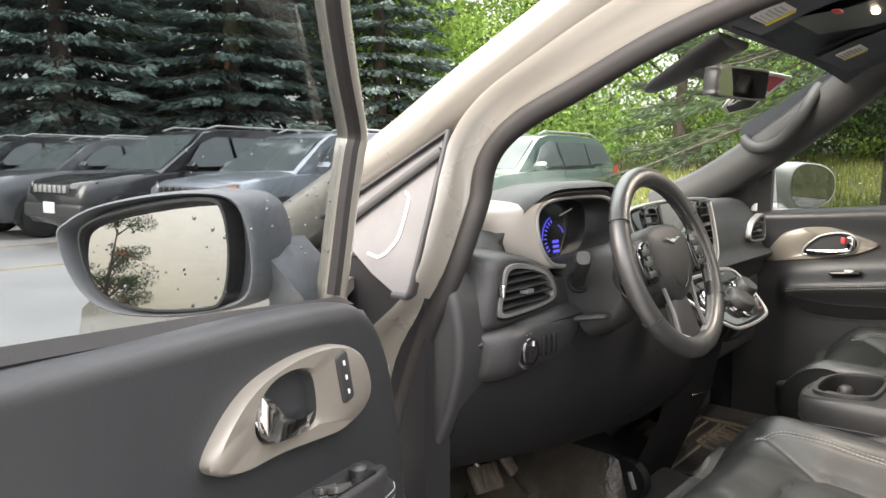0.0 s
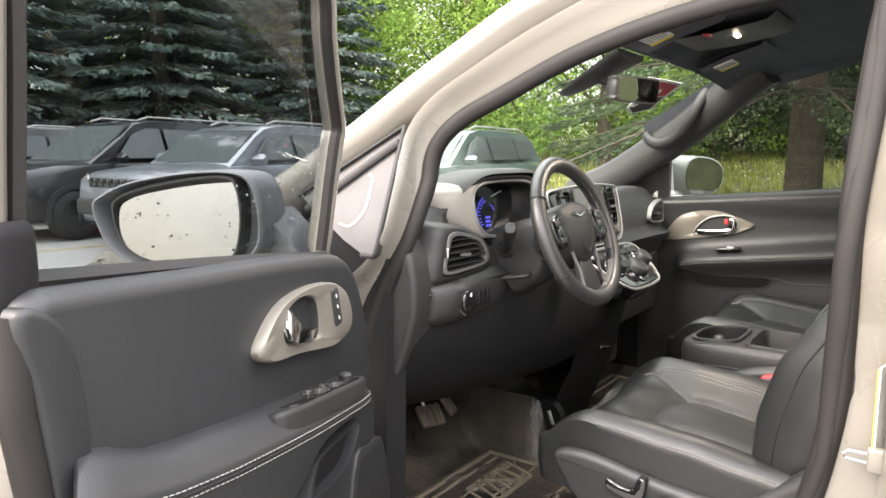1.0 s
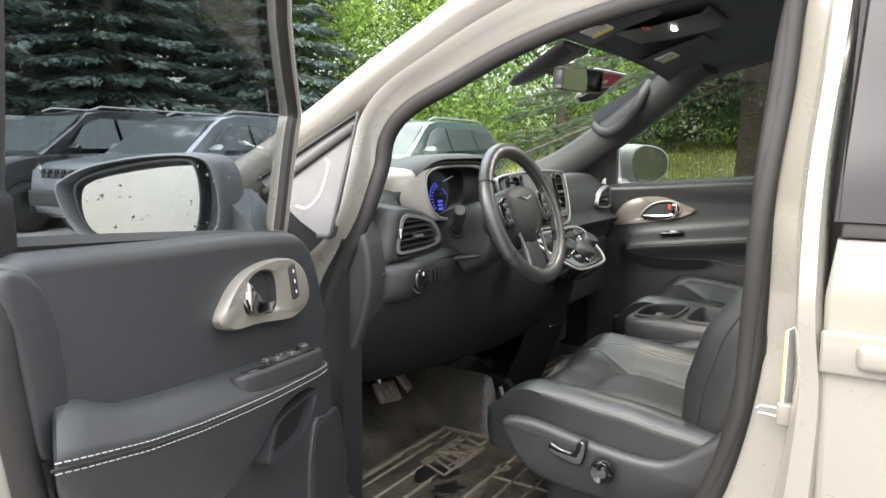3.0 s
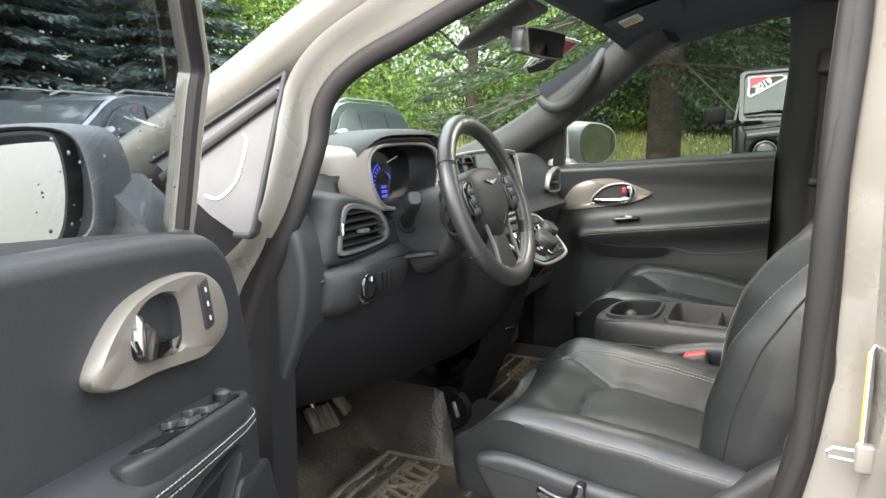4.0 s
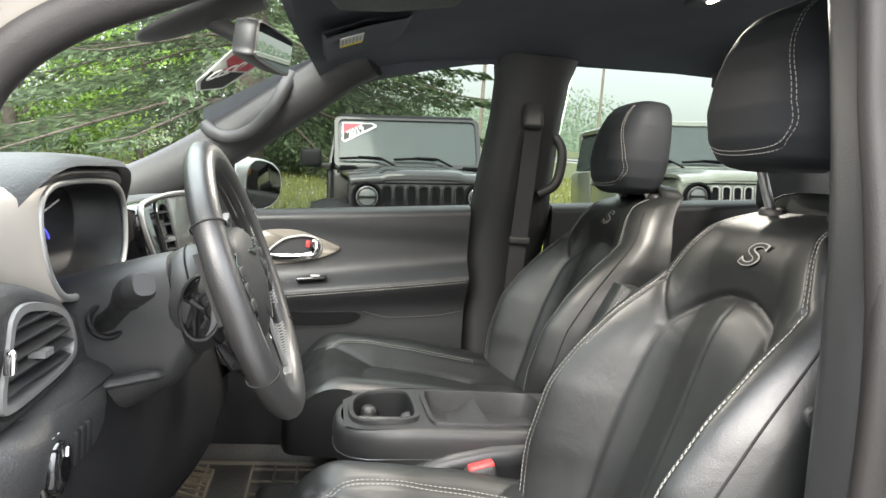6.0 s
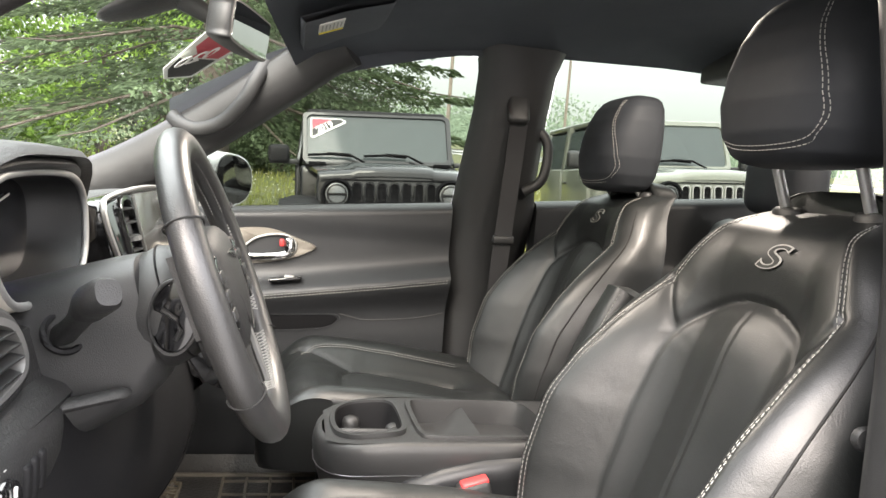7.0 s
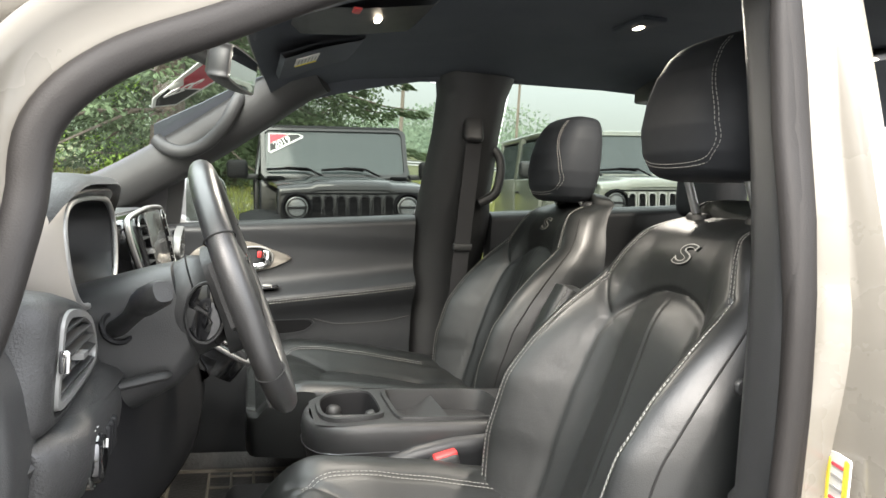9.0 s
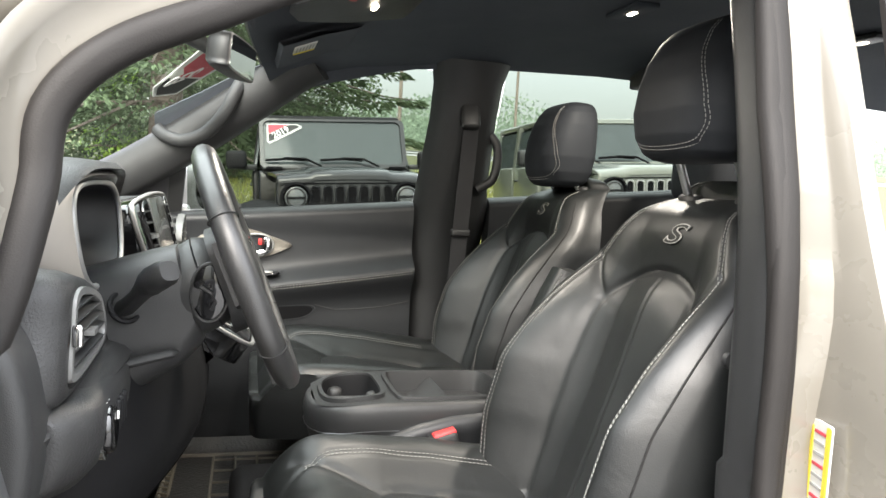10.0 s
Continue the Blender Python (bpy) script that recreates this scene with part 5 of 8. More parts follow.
DOOR_D, DOOR_N = Vector((-0.9426, -0.3338, 0)), Vector((0.3338, -0.9426, 0))


def dp(u, z, w=0.0):
    """A point of the open door: u back from its hinge edge, z up, w in from its lining."""
    return DOOR_ORIGIN + DOOR_D * u + DOOR_N * w + Vector((0, 0, z))


def dplate(outline, w, thick, bevel=0.0, seg=2):
    return plate(outline, lambda a, b, c: dp(a, b, w + c), thick, bevel, seg)


def smooth2(pts, n=4):
    return [(p.x, p.y) for p in spline([(a, b, 0) for a, b in pts], n, True)]


door = part("driver_door", dplate([(-0.02, 0.85), (-0.10, 0.60), (-0.10, 0.42), (0.0, 0.36), (0.3, 0.34), (0.74, 0.36), (0.86, 0.46), (0.90, 0.70), (0.895, 0.95), (0.88, 1.10), (0.84, 1.11), (0.5, 1.10), (0.06, 1.06)], -0.12, 0.035, 0.012), M["paint"], van, "cream driver door shell standing wide open")
# rear jamb of the shell: lining seal, painted channel, outer edge seal
LINE_IN = [(0.775, 0.42), (0.770, 0.60), (0.772, 0.76), (0.777, 0.856), (0.792, 0.935), (0.807, 1.01), (0.817, 1.073), (0.816, 1.113), (0.815, 1.152)]
LINE_OUT = [(0.855, 0.42), (0.868, 0.60), (0.866, 0.78), (0.856, 0.882), (0.847, 0.94), (0.822, 1.001), (0.799, 1.064), (0.788, 1.138), (0.782, 1.206), (0.771, 1.307), (0.760, 1.436), (0.752, 1.56)]


def along(line, z):
    return float(np.interp(z, [b for a, b in line], [a for a, b in line]))


jamb = []
for z in np.linspace(0.40, 1.075, 34):
    a, b = along(LINE_IN, z) + 0.004, along(LINE_OUT, z) + 0.006
    jamb.append([dp(a - 0.05, z, -0.02), dp(a, z, -0.022)] + [dp(a + (b - a) * f, z, -0.022 - 0.080 * g) for f, g in ((0.12, 0.06), (0.3, 0.2), (0.5, 0.42), (0.7, 0.66), (0.88, 0.90), (1.0, 1.0))] + [dp(b + 0.004, z, -0.13), dp(a - 0.06, z, -0.13)])
part("door_jamb", grid(jamb, close_v=True, cap=True), M["paint"], door, "cream door edge")
part("jamb_front", grid([[dp(u, z, w) for u, w in ((-0.09 + k, -0.12), (-0.085 + k, -0.03), (0.05 + k, -0.02), (0.05 + k, -0.12))] for z, k in ((0.38, 0.02), (0.6, 0.0), (0.86, 0.07), (1.06, 0.15), (1.09, 0.18))], close_v=True, cap=True), M["paint"], door)
for f in (0.62, 0.30):
    z = 0.868 if f > 0.5 else 0.860
    a, b = along(LINE_IN, z), along(LINE_OUT, z)
    part("bolt", lathe([(0.008, 0), (0.008, 0.003), (0.005, 0.004), (0.0045, 0.002), (0, 0.002)], dp(a + (b - a) * f, z, -0.022 - 0.080 * f * 0.9 + 0.004), DOOR_D * 0.6 + DOOR_N * 0.8, 14), M["satin"], door, "zinc latch bolt")
part("edge_seal", sweep([dp(along(LINE_OUT, z), z, -0.100) for z in np.linspace(0.40, 1.56, 50)], ellipse(0.020, 0.017, 14), DOOR_N), M["rubber"], door, "black rubber edge seal")
part("corner_cover", sweep(spline([dp(0.797, 1.046, -0.050), dp(0.796, 1.052, -0.050), dp(0.793, 1.10, -0.050), dp(0.789, 1.16, -0.050), dp(0.788, 1.205, -0.052), dp(0.788, 1.214, -0.054)], 3), squircle(0, 0, 0.030, 0.027, 24, 0.7), DOOR_N, scale=lambda k: min(1.0, 0.86 + 2.5 * k, 0.70 + 3.0 * (1 - k))), M["plastic_deep"], door, "black plastic corner cover")
part("outer_flange", shell([[dp(along(LINE_OUT, z) + d, z, w) for d, w in ((0.004, -0.120), (0.020, -0.116), (0.034, -0.117), (0.058, -0.121), (0.064, -0.128))] for z in np.linspace(0.40, 1.56, 40)], tuple(DOOR_N * -0.012)), M["paint"], door, "cream outer door flange")

LINING = [(0.02, 0.86), (0.0, 0.72), (-0.06, 0.60), (-0.095, 0.50), (-0.06, 0.42), (0.3, 0.40), (0.70, 0.42), (0.752, 0.60), (0.760, 0.80), (0.786, 0.95), (0.802, 1.07), (0.809, 1.12), (0.808, 1.150), (0.790, 1.164), (0.749, 1.163), (0.554, 1.149), (0.371, 1.136), (0.205, 1.119), (0.145, 1.105), (0.10, 1.07), (0.06, 1.0)]
lin = smooth2(LINING)
part("door_lining", dplate(lin, 0.0, 0.05, 0.022, 5), M["leather_door"], door, "black leatherette door lining")
part("lining_seal", sweep([dp(along(LINE_IN, z), z, -0.010) for z in np.linspace(0.42, 1.150, 40)], ellipse(0.017, 0.013, 14), DOOR_N), M["rubber"], door, "black rubber seal beside the lining")
# raised rear pad with grained edge
pad = smooth2([(0.826, 1.150), (0.80, 1.152), (0.772, 1.122), (0.757, 1.06), (0.753, 1.0), (0.757, 0.967), (0.792, 0.972), (0.803, 1.02), (0.813, 1.08)])
part("edge_pad", dplate(pad, 0.010, 0.02, 0.008, 3), M["leather_door"], door)


# armrest bolster: a swelling from the stitched seam down to the lower sweep
def arm_seam(u):
    return float(np.interp(u, (0.10, 0.186, 0.40, 0.60, 0.70, 0.82), (0.872, 0.881, 0.908, 0.937, 0.955, 0.983)))


arm = []
for u, zl, wd in ((0.128, 0.860, 0.010), (0.136, 0.846, 0.030), (0.16, 0.842, 0.043), (0.21, 0.845, 0.049), (0.28, 0.850, 0.052), (0.33, 0.846, 0.054), (0.365, 0.832, 0.055), (0.39, 0.806, 0.056), (0.42, 0.785, 0.056), (0.48, 0.770, 0.057), (0.55, 0.772, 0.057), (0.62, 0.785, 0.056), (0.68, 0.803, 0.055), (0.73, 0.826, 0.053), (0.78, 0.853, 0.051), (0.812, 0.885, 0.049), (0.828, 0.91, 0.043), (0.835, 0.925, 0.020)):
    zs = arm_seam(u)
    low = [(0.0, 0.99), (0.2, 0.97), (0.45, 0.86), (0.68, 0.68), (0.85, 0.45), (0.95, 0.22), (1.0, 0.0)]
    back = 0.036 * soft((u - 0.11) / 0.06)
    sec = [dp(u, zs + back, -0.012), dp(u, zs + back, wd * 0.15), dp(u, zs + back * 0.9, wd * 0.40), dp(u, zs + back * 0.62, wd * 0.68), dp(u, zs + back * 0.30, wd * 0.90), dp(u, zs + 0.003, wd)]
    sec += [dp(u, zs - 0.004 + (zl - zs + 0.004) * f, -0.004 + (wd + 0.004) * k) for f, k in low]
    lean = 0.066 * soft((u - 0.66) / 0.16)
    arm.append([p - DOOR_D * lean * (1 - max(0.0, (p - DOOR_ORIGIN).dot(DOOR_N)) / 0.052) for p in sec])
part("armrest", grid(arm, close_v=True, cap=True), M["leather_door"], door, "padded black armrest with white twin stitching")
SEAM_W = ((0.136, 0.030), (0.16, 0.043), (0.21, 0.049), (0.28, 0.052), (0.36, 0.0548), (0.48, 0.057), (0.55, 0.057), (0.62, 0.056), (0.68, 0.055), (0.73, 0.053), (0.78, 0.051), (0.812, 0.049), (0.828, 0.043))


def seam_w(u):
    return float(np.interp(u, [a for a, b in SEAM_W], [b for a, b in SEAM_W]))


for dz in (0.003, -0.007):
    part("stitching", stitches([dp(u, arm_seam(u) + dz, seam_w(u) + 0.0010) for u in np.linspace(0.14, 0.826, 70)], 0.0062, 0.0030, 0.0007), M["thread"], door, "white stitched seam")
part("armrest_seam", tube([dp(u, arm_seam(u) - 0.003, seam_w(u) + 0.0005) for u in np.linspace(0.138, 0.826, 60)], 0.0016, 5), M["thread_black"], door)
# pull pocket
pp = smooth2([(0.165, 0.838), (0.25, 0.842), (0.330, 0.840), (0.352, 0.825), (0.366, 0.795), (0.360, 0.780), (0.30, 0.776), (0.225, 0.780), (0.185, 0.805)], 3)
pin = [(a * 0.86 + 0.27 * 0.14, b * 0.86 + 0.808 * 0.14) for a, b in pp]
part("pull_pocket", ring_plate(pp, pin, lambda a, b, c: dp(a, b, 0.030 + c), 0.034, 0.004), M["leather_door"], door, "black pull pocket")
part("pocket_dark_plate", dplate(pin, 0.012, 0.02), M["plastic_deep"], door)
# window switch block
blk = smooth2([(0.165, 0.010), (0.21, 0.022), (0.33, 0.028), (0.45, 0.022), (0.475, 0.0), (0.46, -0.022), (0.36, -0.026), (0.22, -0.024), (0.170, -0.012)], 3)


def swp(a, b, c=0.0):
    return dp(a, arm_seam(a) + 0.034 + c - 0.25 * b, 0.026 - b)


sw = part("switch_block", plate([(a, b) for a, b in blk], lambda a, b, c: swp(a, b, c), 0.03, 0.008, 3), M["plastic_grey"], door, "window switch block")
part("switch_inlay", plate(round_rect(0.315, 0.0, 0.23, 0.036, 0.014), lambda a, b, c: swp(a, b, c + 0.002), 0.006, 0.002), M["piano"], door)
for k in range(4):
    a0, b0 = 0.285 + 0.050 * (k % 2), -0.009 + 0.018 * (k // 2)
    part("window_switch", plate(round_rect(a0, b0, 0.036, 0.014, 0.004), lambda a, b, c: swp(a, b, c + 0.009 + 0.12 * (a - a0)), 0.008, 0.003), M["screen_grey"], door, "glossy grey window switch")
part("mirror_knob", lathe([(0.011, 0), (0.011, 0.008), (0.007, 0.011), (0, 0.011)], swp(0.225, 0.0, 0.004), (0, 0, 1), 14), M["plastic"], door)
# handle bezel and cup
BEZ = [(0.468, 1.030), (0.448, 1.052), (0.415, 1.073), (0.375, 1.084), (0.312, 1.088), (0.240, 1.081), (0.190, 1.060), (0.166, 1.035), (0.157, 1.005), (0.175, 0.988), (0.220, 0.981), (0.256, 0.983), (0.359, 1.000), (0.425, 1.006), (0.458, 1.016)]
HOLE = [(0.402, 1.045), (0.398, 1.062), (0.385, 1.073), (0.365, 1.079), (0.335, 1.078), (0.308, 1.069), (0.298, 1.058), (0.293, 1.040), (0.292, 1.022), (0.297, 1.012), (0.312, 1.010), (0.33, 1.011), (0.365, 1.017), (0.390, 1.022), (0.400, 1.032)]
bz = part("handle_bezel", ring_plate(smooth2(BEZ), smooth2(HOLE), lambda a, b, c: dp(a, b, 0.016 + c), 0.020, 0.005), M["champagne"], door, "champagne satin handle bezel")
hol = smooth2(HOLE)
part("handle_cup", grid([[dp(0.345 + (a - 0.345) * s, 1.045 + (b - 1.045) * s, w) for a, b in hol] for s, w in ((1.0, 0.012), (0.96, -0.01), (0.85, -0.026), (0.5, -0.032), (0.02, -0.033))], close_v=True), M["plastic"], door, "glossy dark handle cup")
part("door_handle", grid([[dp(u + du, z + dz, w + 0.004) for du, dz in ((-t, -h), (t, -h * 0.8), (t, h), (-t, h * 0.8))] + [dp(u + du, z + dz, w - 0.004) for du, dz in ((-t, h * 0.8), (t, h), (t, -h * 0.8), (-t, -h))] for u, z, w, t, h in ((0.399, 1.058, 0.016, 0.004, 0.014), (0.392, 1.045, 0.020, 0.007, 0.018), (0.380, 1.032, 0.022, 0.008, 0.012), (0.355, 1.024, 0.020, 0.010, 0.008), (0.325, 1.020, 0.014, 0.010, 0.007), (0.302, 1.018, 0.008, 0.006, 0.006))], close_v=True, cap=True), M["chrome"], door, "chrome inside door handle")
lk = part("lock_switch", plate(round_rect(0, 0, 0.026, 0.062, 0.007), lambda a, b, c: dp(0.236 + a + 0.30 * b * 1.0, 1.043 + b - 0.1 * a, 0.019 + c), 0.008, 0.003), M["ink"], door, "black lock switch")
for k in range(3):
    part("switch_mark", plate(round_rect(0, (k - 1) * 0.018, 0.004, 0.006, 0.001, 2), lambda a, b, c: dp(0.236 + a + 0.30 * b, 1.043 + b, 0.0197 + c), 0.001), M["white_plastic"], lk)
# speaker grille with fine ribs
spk = smooth2([(0.125, 0.752), (0.06, 0.748), (0.002, 0.742), (-0.035, 0.66), (-0.048, 0.60), (-0.03, 0.55), (0.05, 0.515), (0.13, 0.54), (0.155, 0.64)], 3)
sg = part("speaker_grille", dplate(spk, 0.006, 0.012, 0.003), M["plastic"], door, "black ribbed speaker grille")
ribs = []
for k in range(44):
    z = 0.545 + k * 0.0045
    u0 = -0.03 - 0.012 * math.sin((z - 0.52) * 12) + max(0, z - 0.66) * 0.4
    u1 = 0.145 - max(0, z - 0.68) * 0.3
    ribs.append(rod(dp(u0 + 0.012, z, 0.0065), dp(u1 - 0.012, z, 0.0065), 0.0014, n=4))
part("grille_ribs", joined(ribs), M["plastic_grey"], sg)
# window frame and glass
sash = spline([dp(0.094, 1.10, -0.075), dp(0.085, 1.16, -0.070), dp(0.074, 1.23, -0.065), dp(0.062, 1.295, -0.060), dp(0.056, 1.317, -0.058), dp(0.066, 1.340, -0.055), dp(0.105, 1.395, -0.045), dp(0.155, 1.468, -0.030), dp(0.20, 1.535, -0.015), dp(0.33, 1.60, 0.0), dp(0.52, 1.635, 0.01), dp(0.72, 1.64, 0.01), dp(0.775, 1.60, -0.01), dp(0.793, 1.52, -0.03), dp(0.800, 1.30, -0.045), dp(0.800, 1.15, -0.055)], 6)
SASH_PROF = [(0.014, -0.014), (0.018, -0.003), (0.014, 0.010), (0.004, 0.018), (-0.018, 0.018), (-0.024, 0.0), (-0.018, -0.018), (0.004, -0.018)]
part("window_frame", sweep(sash, SASH_PROF, DOOR_N), M["paint"], door, "cream window frame")
inner_line = [p + DOOR_N * 0.012 for p in sash]
cen = dp(0.5, 1.32, -0.05)
part("glass_run", sweep([p + (cen - p).normalized() * 0.026 for p in inner_line], ellipse(0.010, 0.008, 6), DOOR_N), M["rubber"], door, "black glass run channel")
outer_line = [p - (cen - p).normalized() * 0.022 - DOOR_N * 0.022 for p in sash[:64]]
part("frame_seal", sweep(outer_line, ellipse(0.009, 0.008, 6), DOOR_N), M["rubber"], door)
gl = [dp(0.094, 1.08, -0.08)] + sash + [dp(0.83, 1.12, -0.085)]
gl = [p - DOOR_N * 0.006 for p in gl]
gpanel = mesh_from(gl + [p - DOOR_N * 0.004 for p in gl], [tuple(range(len(gl))), tuple(reversed(range(len(gl), 2 * len(gl))))])
g = part("door_window", gpanel, M["glass_door"], door, "tinted door glass with rain drops", smooth=False)
g.visible_shadow = False
part("belt_strip", sweep([dp(0.125, 1.100, -0.050), dp(0.37, 1.128, -0.045), dp(0.6, 1.15, -0.045), dp(0.790, 1.167, -0.045)], [(0.015, -0.012), (0.022, 0.004), (0.0, 0.012), (-0.03, 0.006), (-0.03, -0.012)], DOOR_N), M["rubber"], door)

# wing mirror
HOUS = [(-0.484, 1.178), (-0.462, 1.202), (-0.403, 1.226), (-0.300, 1.244), (-0.205, 1.249), (-0.160, 1.234), (-0.142, 1.180), (-0.146, 1.118), (-0.190, 1.092), (-0.290, 1.074), (-0.395, 1.075), (-0.455, 1.112)]
GLS = [(-0.433, 1.178), (-0.418, 1.197), (-0.375, 1.212), (-0.290, 1.229), (-0.215, 1.235), (-0.192, 1.220), (-0.185, 1.165), (-0.197, 1.110), (-0.230, 1.094), (-0.330, 1.086), (-0.395, 1.102), (-0.424, 1.135)]
hs, gs = smooth2(HOUS), smooth2(GLS)
mc = (-0.31, 1.155)
rows = [[dp(u + 0.03 * (a - mc[0]) * 0, mc[1] + (b - mc[1]) * s, mc[0] + (a - mc[0]) * s + sh) for a, b in hs] for u, s, sh in ((0.140, 0.90, 0), (0.168, 0.925, 0), (0.173, 0.955, 0), (0.170, 0.985, 0), (0.158, 1.0, 0), (0.13, 1.005, 0.004), (0.095, 0.99, 0.004), (0.06, 0.93, -0.004), (0.025, 0.80, -0.012), (0.0, 0.60, -0.02), (-0.014, 0.34, -0.03), (-0.018, 0.08, -0.03))]
mh = part("mirror_housing", grid(rows, close_v=True, cap=True), M["mirror_shell"], door, "weathered grey wing mirror housing")
part("mirror_foot", grid([[dp(u, z, w) for u, z in ((0.02, 1.075), (0.13, 1.075), (0.145, 1.11 + k), (0.10, 1.125 + k), (0.04, 1.12 + k))] for w, k in ((-0.15, 0.06), (-0.12, 0.03), (-0.09, 0.0))], close_v=True, cap=True), M["mirror_shell"], door)
part("mirror_bezel", ring_plate([(a * 1.035 - mc[0] * 0.035, b * 1.06 - mc[1] * 0.06) for a, b in gs], gs, lambda a, b, c: dp(0.174 + c, b, a), 0.05, 0.003), M["ink"], door)
mg = part("mirror_glass", plate(gs, lambda a, b, c: dp(0.160 + c - 0.06 * (a - mc[0]) - 0.16 * (b - mc[1]), b, a), 0.004), M["mirror_dim"], door, "mirror glass with rain drops", smooth=False)
# rain drops on glass and mirror
dr = random.Random(5)
drops = []
for k in range(70):
    u, z = 0.11 + 0.30 * dr.random() ** 1.4, 1.11 + 0.20 * dr.random() ** 1.6
    w = -0.083 + (z - 1.10) * 0.16
    r = 0.0010 + 0.0018 * dr.random() ** 2
    drops.append(lathe([(r, 0), (r * 0.8, r * 0.5), (0, r * 0.8)], dp(u, z, w), DOOR_N, 6))
part("rain_drops", joined(drops), M["droplet"], door)["kind"] = "stuff"
drops = []
for k in range(26):
    a, b = -0.42 + 0.23 * dr.random(), 1.095 + 0.12 * dr.random()
    r = 0.0012 + 0.0020 * dr.random() ** 2
    drops.append(lathe([(r, 0), (r * 0.8, r * 0.5), (0, r * 0.8)], dp(0.1605 - 0.06 * (a - mc[0]) - 0.16 * (b - mc[1]), b, a), DOOR_D, 6))
part("rain_drops", joined(drops), M["droplet"], mh)["kind"] = "stuff"
# door check strap hinge
part("hinge", [box(dp(-0.02, 0.95, -0.07), (0.05, 0.03, 0.06), 0.008), box(dp(-0.04, 0.55, -0.07), (0.05, 0.03, 0.06), 0.008)], M["paint"], door)


# ---- seats ----
CURVES = {}


def interp(z, table):
    """A smooth curve through a table's values."""
    key = id(table)
    if key not in CURVES:
        xs = np.linspace(table[0][0], table[-1][0], 401)
        ys = np.interp(xs, [a for a, b in table], [b for a, b in table])
        w = np.exp(-np.linspace(-2, 2, 41) ** 2)
        pad = np.concatenate([2 * ys[0] - ys[20:0:-1], ys, 2 * ys[-1] - ys[-2:-22:-1]])
        CURVES[key] = (xs, np.convolve(pad, w / w.sum(), "valid"), table)
    xs, ys, _ = CURVES[key]
    return float(np.interp(z, xs, ys))


BACK_Y = [(0.68, 0.01), (0.72, 0.0), (0.85, -0.045), (1.0, -0.095), (1.113, -0.130), (1.183, -0.148), (1.22, -0.172), (1.236, -0.19), (1.27, -0.22)]
BACK_B = [(0.68, 0.085), (0.74, 0.10), (0.83, 0.125), (0.93, 0.128), (1.0, 0.105), (1.06, 0.07), (1.12, 0.032), (1.18, 0.008), (1.27, 0.0)]
BACK_W = [(0.68, 0.225), (0.76, 0.250), (0.85, 0.262), (1.0, 0.262), (1.08, 0.250), (1.13, 0.228), (1.18, 0.198), (1.22, 0.165), (1.24, 0.145)]
BACK_S = [(0.68, 0.185), (0.80, 0.205), (0.95, 0.208), (1.05, 0.200), (1.11, 0.183), (1.165, 0.158), (1.21, 0.128), (1.24, 0.105)]
ARCH = [(-0.118, 0.70), (-0.122, 0.85), (-0.124, 0.98), (-0.120, 1.045), (-0.095, 1.082), (-0.05, 1.108), (0.0, 1.116), (0.05, 1.108), (0.095, 1.082), (0.120, 1.045), (0.124, 0.98), (0.122, 0.85), (0.118, 0.70)]
arch_line = [(p.x, p.y) for p in spline([(a * 1.10, b, 0) for a, b in ARCH], 4)]


def seg_dist(x, y, line):
    best = 9.0
    for (ax, ay), (bx, by) in zip(line, line[1:]):
        dx, dy = bx - ax, by - ay
        f = max(0.0, min(1.0, ((x - ax) * dx + (y - ay) * dy) / (dx * dx + dy * dy)))
        d = (x - ax - f * dx) ** 2 + (y - ay - f * dy) ** 2
        best = min(best, d)
    return math.sqrt(best)


def groove(d, depth=0.007, width=0.0065, puff=0.012, reach=0.04):
    return -depth * math.exp(-(d / width) ** 2) + puff * (1 - math.exp(-(d / reach) ** 2)) - puff * 0.5


BACK_SEAMS = [arch_line, [(0.0, 1.116), (0.004, 1.0), (0.0, 0.85), (0.0, 0.70)]] + [[(s * 0.128, 1.050), (s * 0.152, 1.085), (s * 0.178, 1.125)] for s in (-1, 1)]


def back_y(x, z, plain=False):
    yc, B, W, xs_ = (interp(z, t) for t in (BACK_Y, BACK_B, BACK_W, BACK_S))
    a = abs(x)
    if a <= xs_:
        f = max(0.0, (a - 0.085) / max(0.02, xs_ - 0.085))
        y = yc + B * f * f * (3 - 2 * f) * 0.5 + B * 0.5 * f ** 1.2
    else:
        f = (a - xs_) / max(0.01, W - xs_)
        y = yc + B + 0.006 * f - (0.045 + 0.35 * B) * f ** 2.2
    if z > 1.205:
        y -= 0.045 * ((z - 1.205) / 0.035) ** 2
    if not plain:
        y += groove(min(seg_dist(x, z, s) for s in BACK_SEAMS if s is not BACK_SEAMS[1]))
        y += (0.010 * math.exp(-(a / 0.035) ** 1.5) - 0.003 * math.exp(-(a / 0.004) ** 2)) * min(1.0, max(0.0, (1.116 - z) / 0.03))
        y -= 0.004 * math.exp(-((a - xs_) / 0.004) ** 2)
        y += 0.0022 * noise.noise((x * 9, z * 9, 2.0))
    return y


CU_SEAMS = [[(p.x, p.y) for p in spline([(-0.112, 0.03, 0), (-0.118, 0.20, 0), (-0.12, 0.27, 0), (-0.09, 0.315, 0), (0.0, 0.33, 0), (0.09, 0.315, 0), (0.12, 0.27, 0), (0.118, 0.20, 0), (0.112, 0.03, 0)], 4)]] + [[(s * 0.110, 0.295), (s * 0.15, 0.36), (s * 0.192, 0.44)] for s in (-1, 1)]


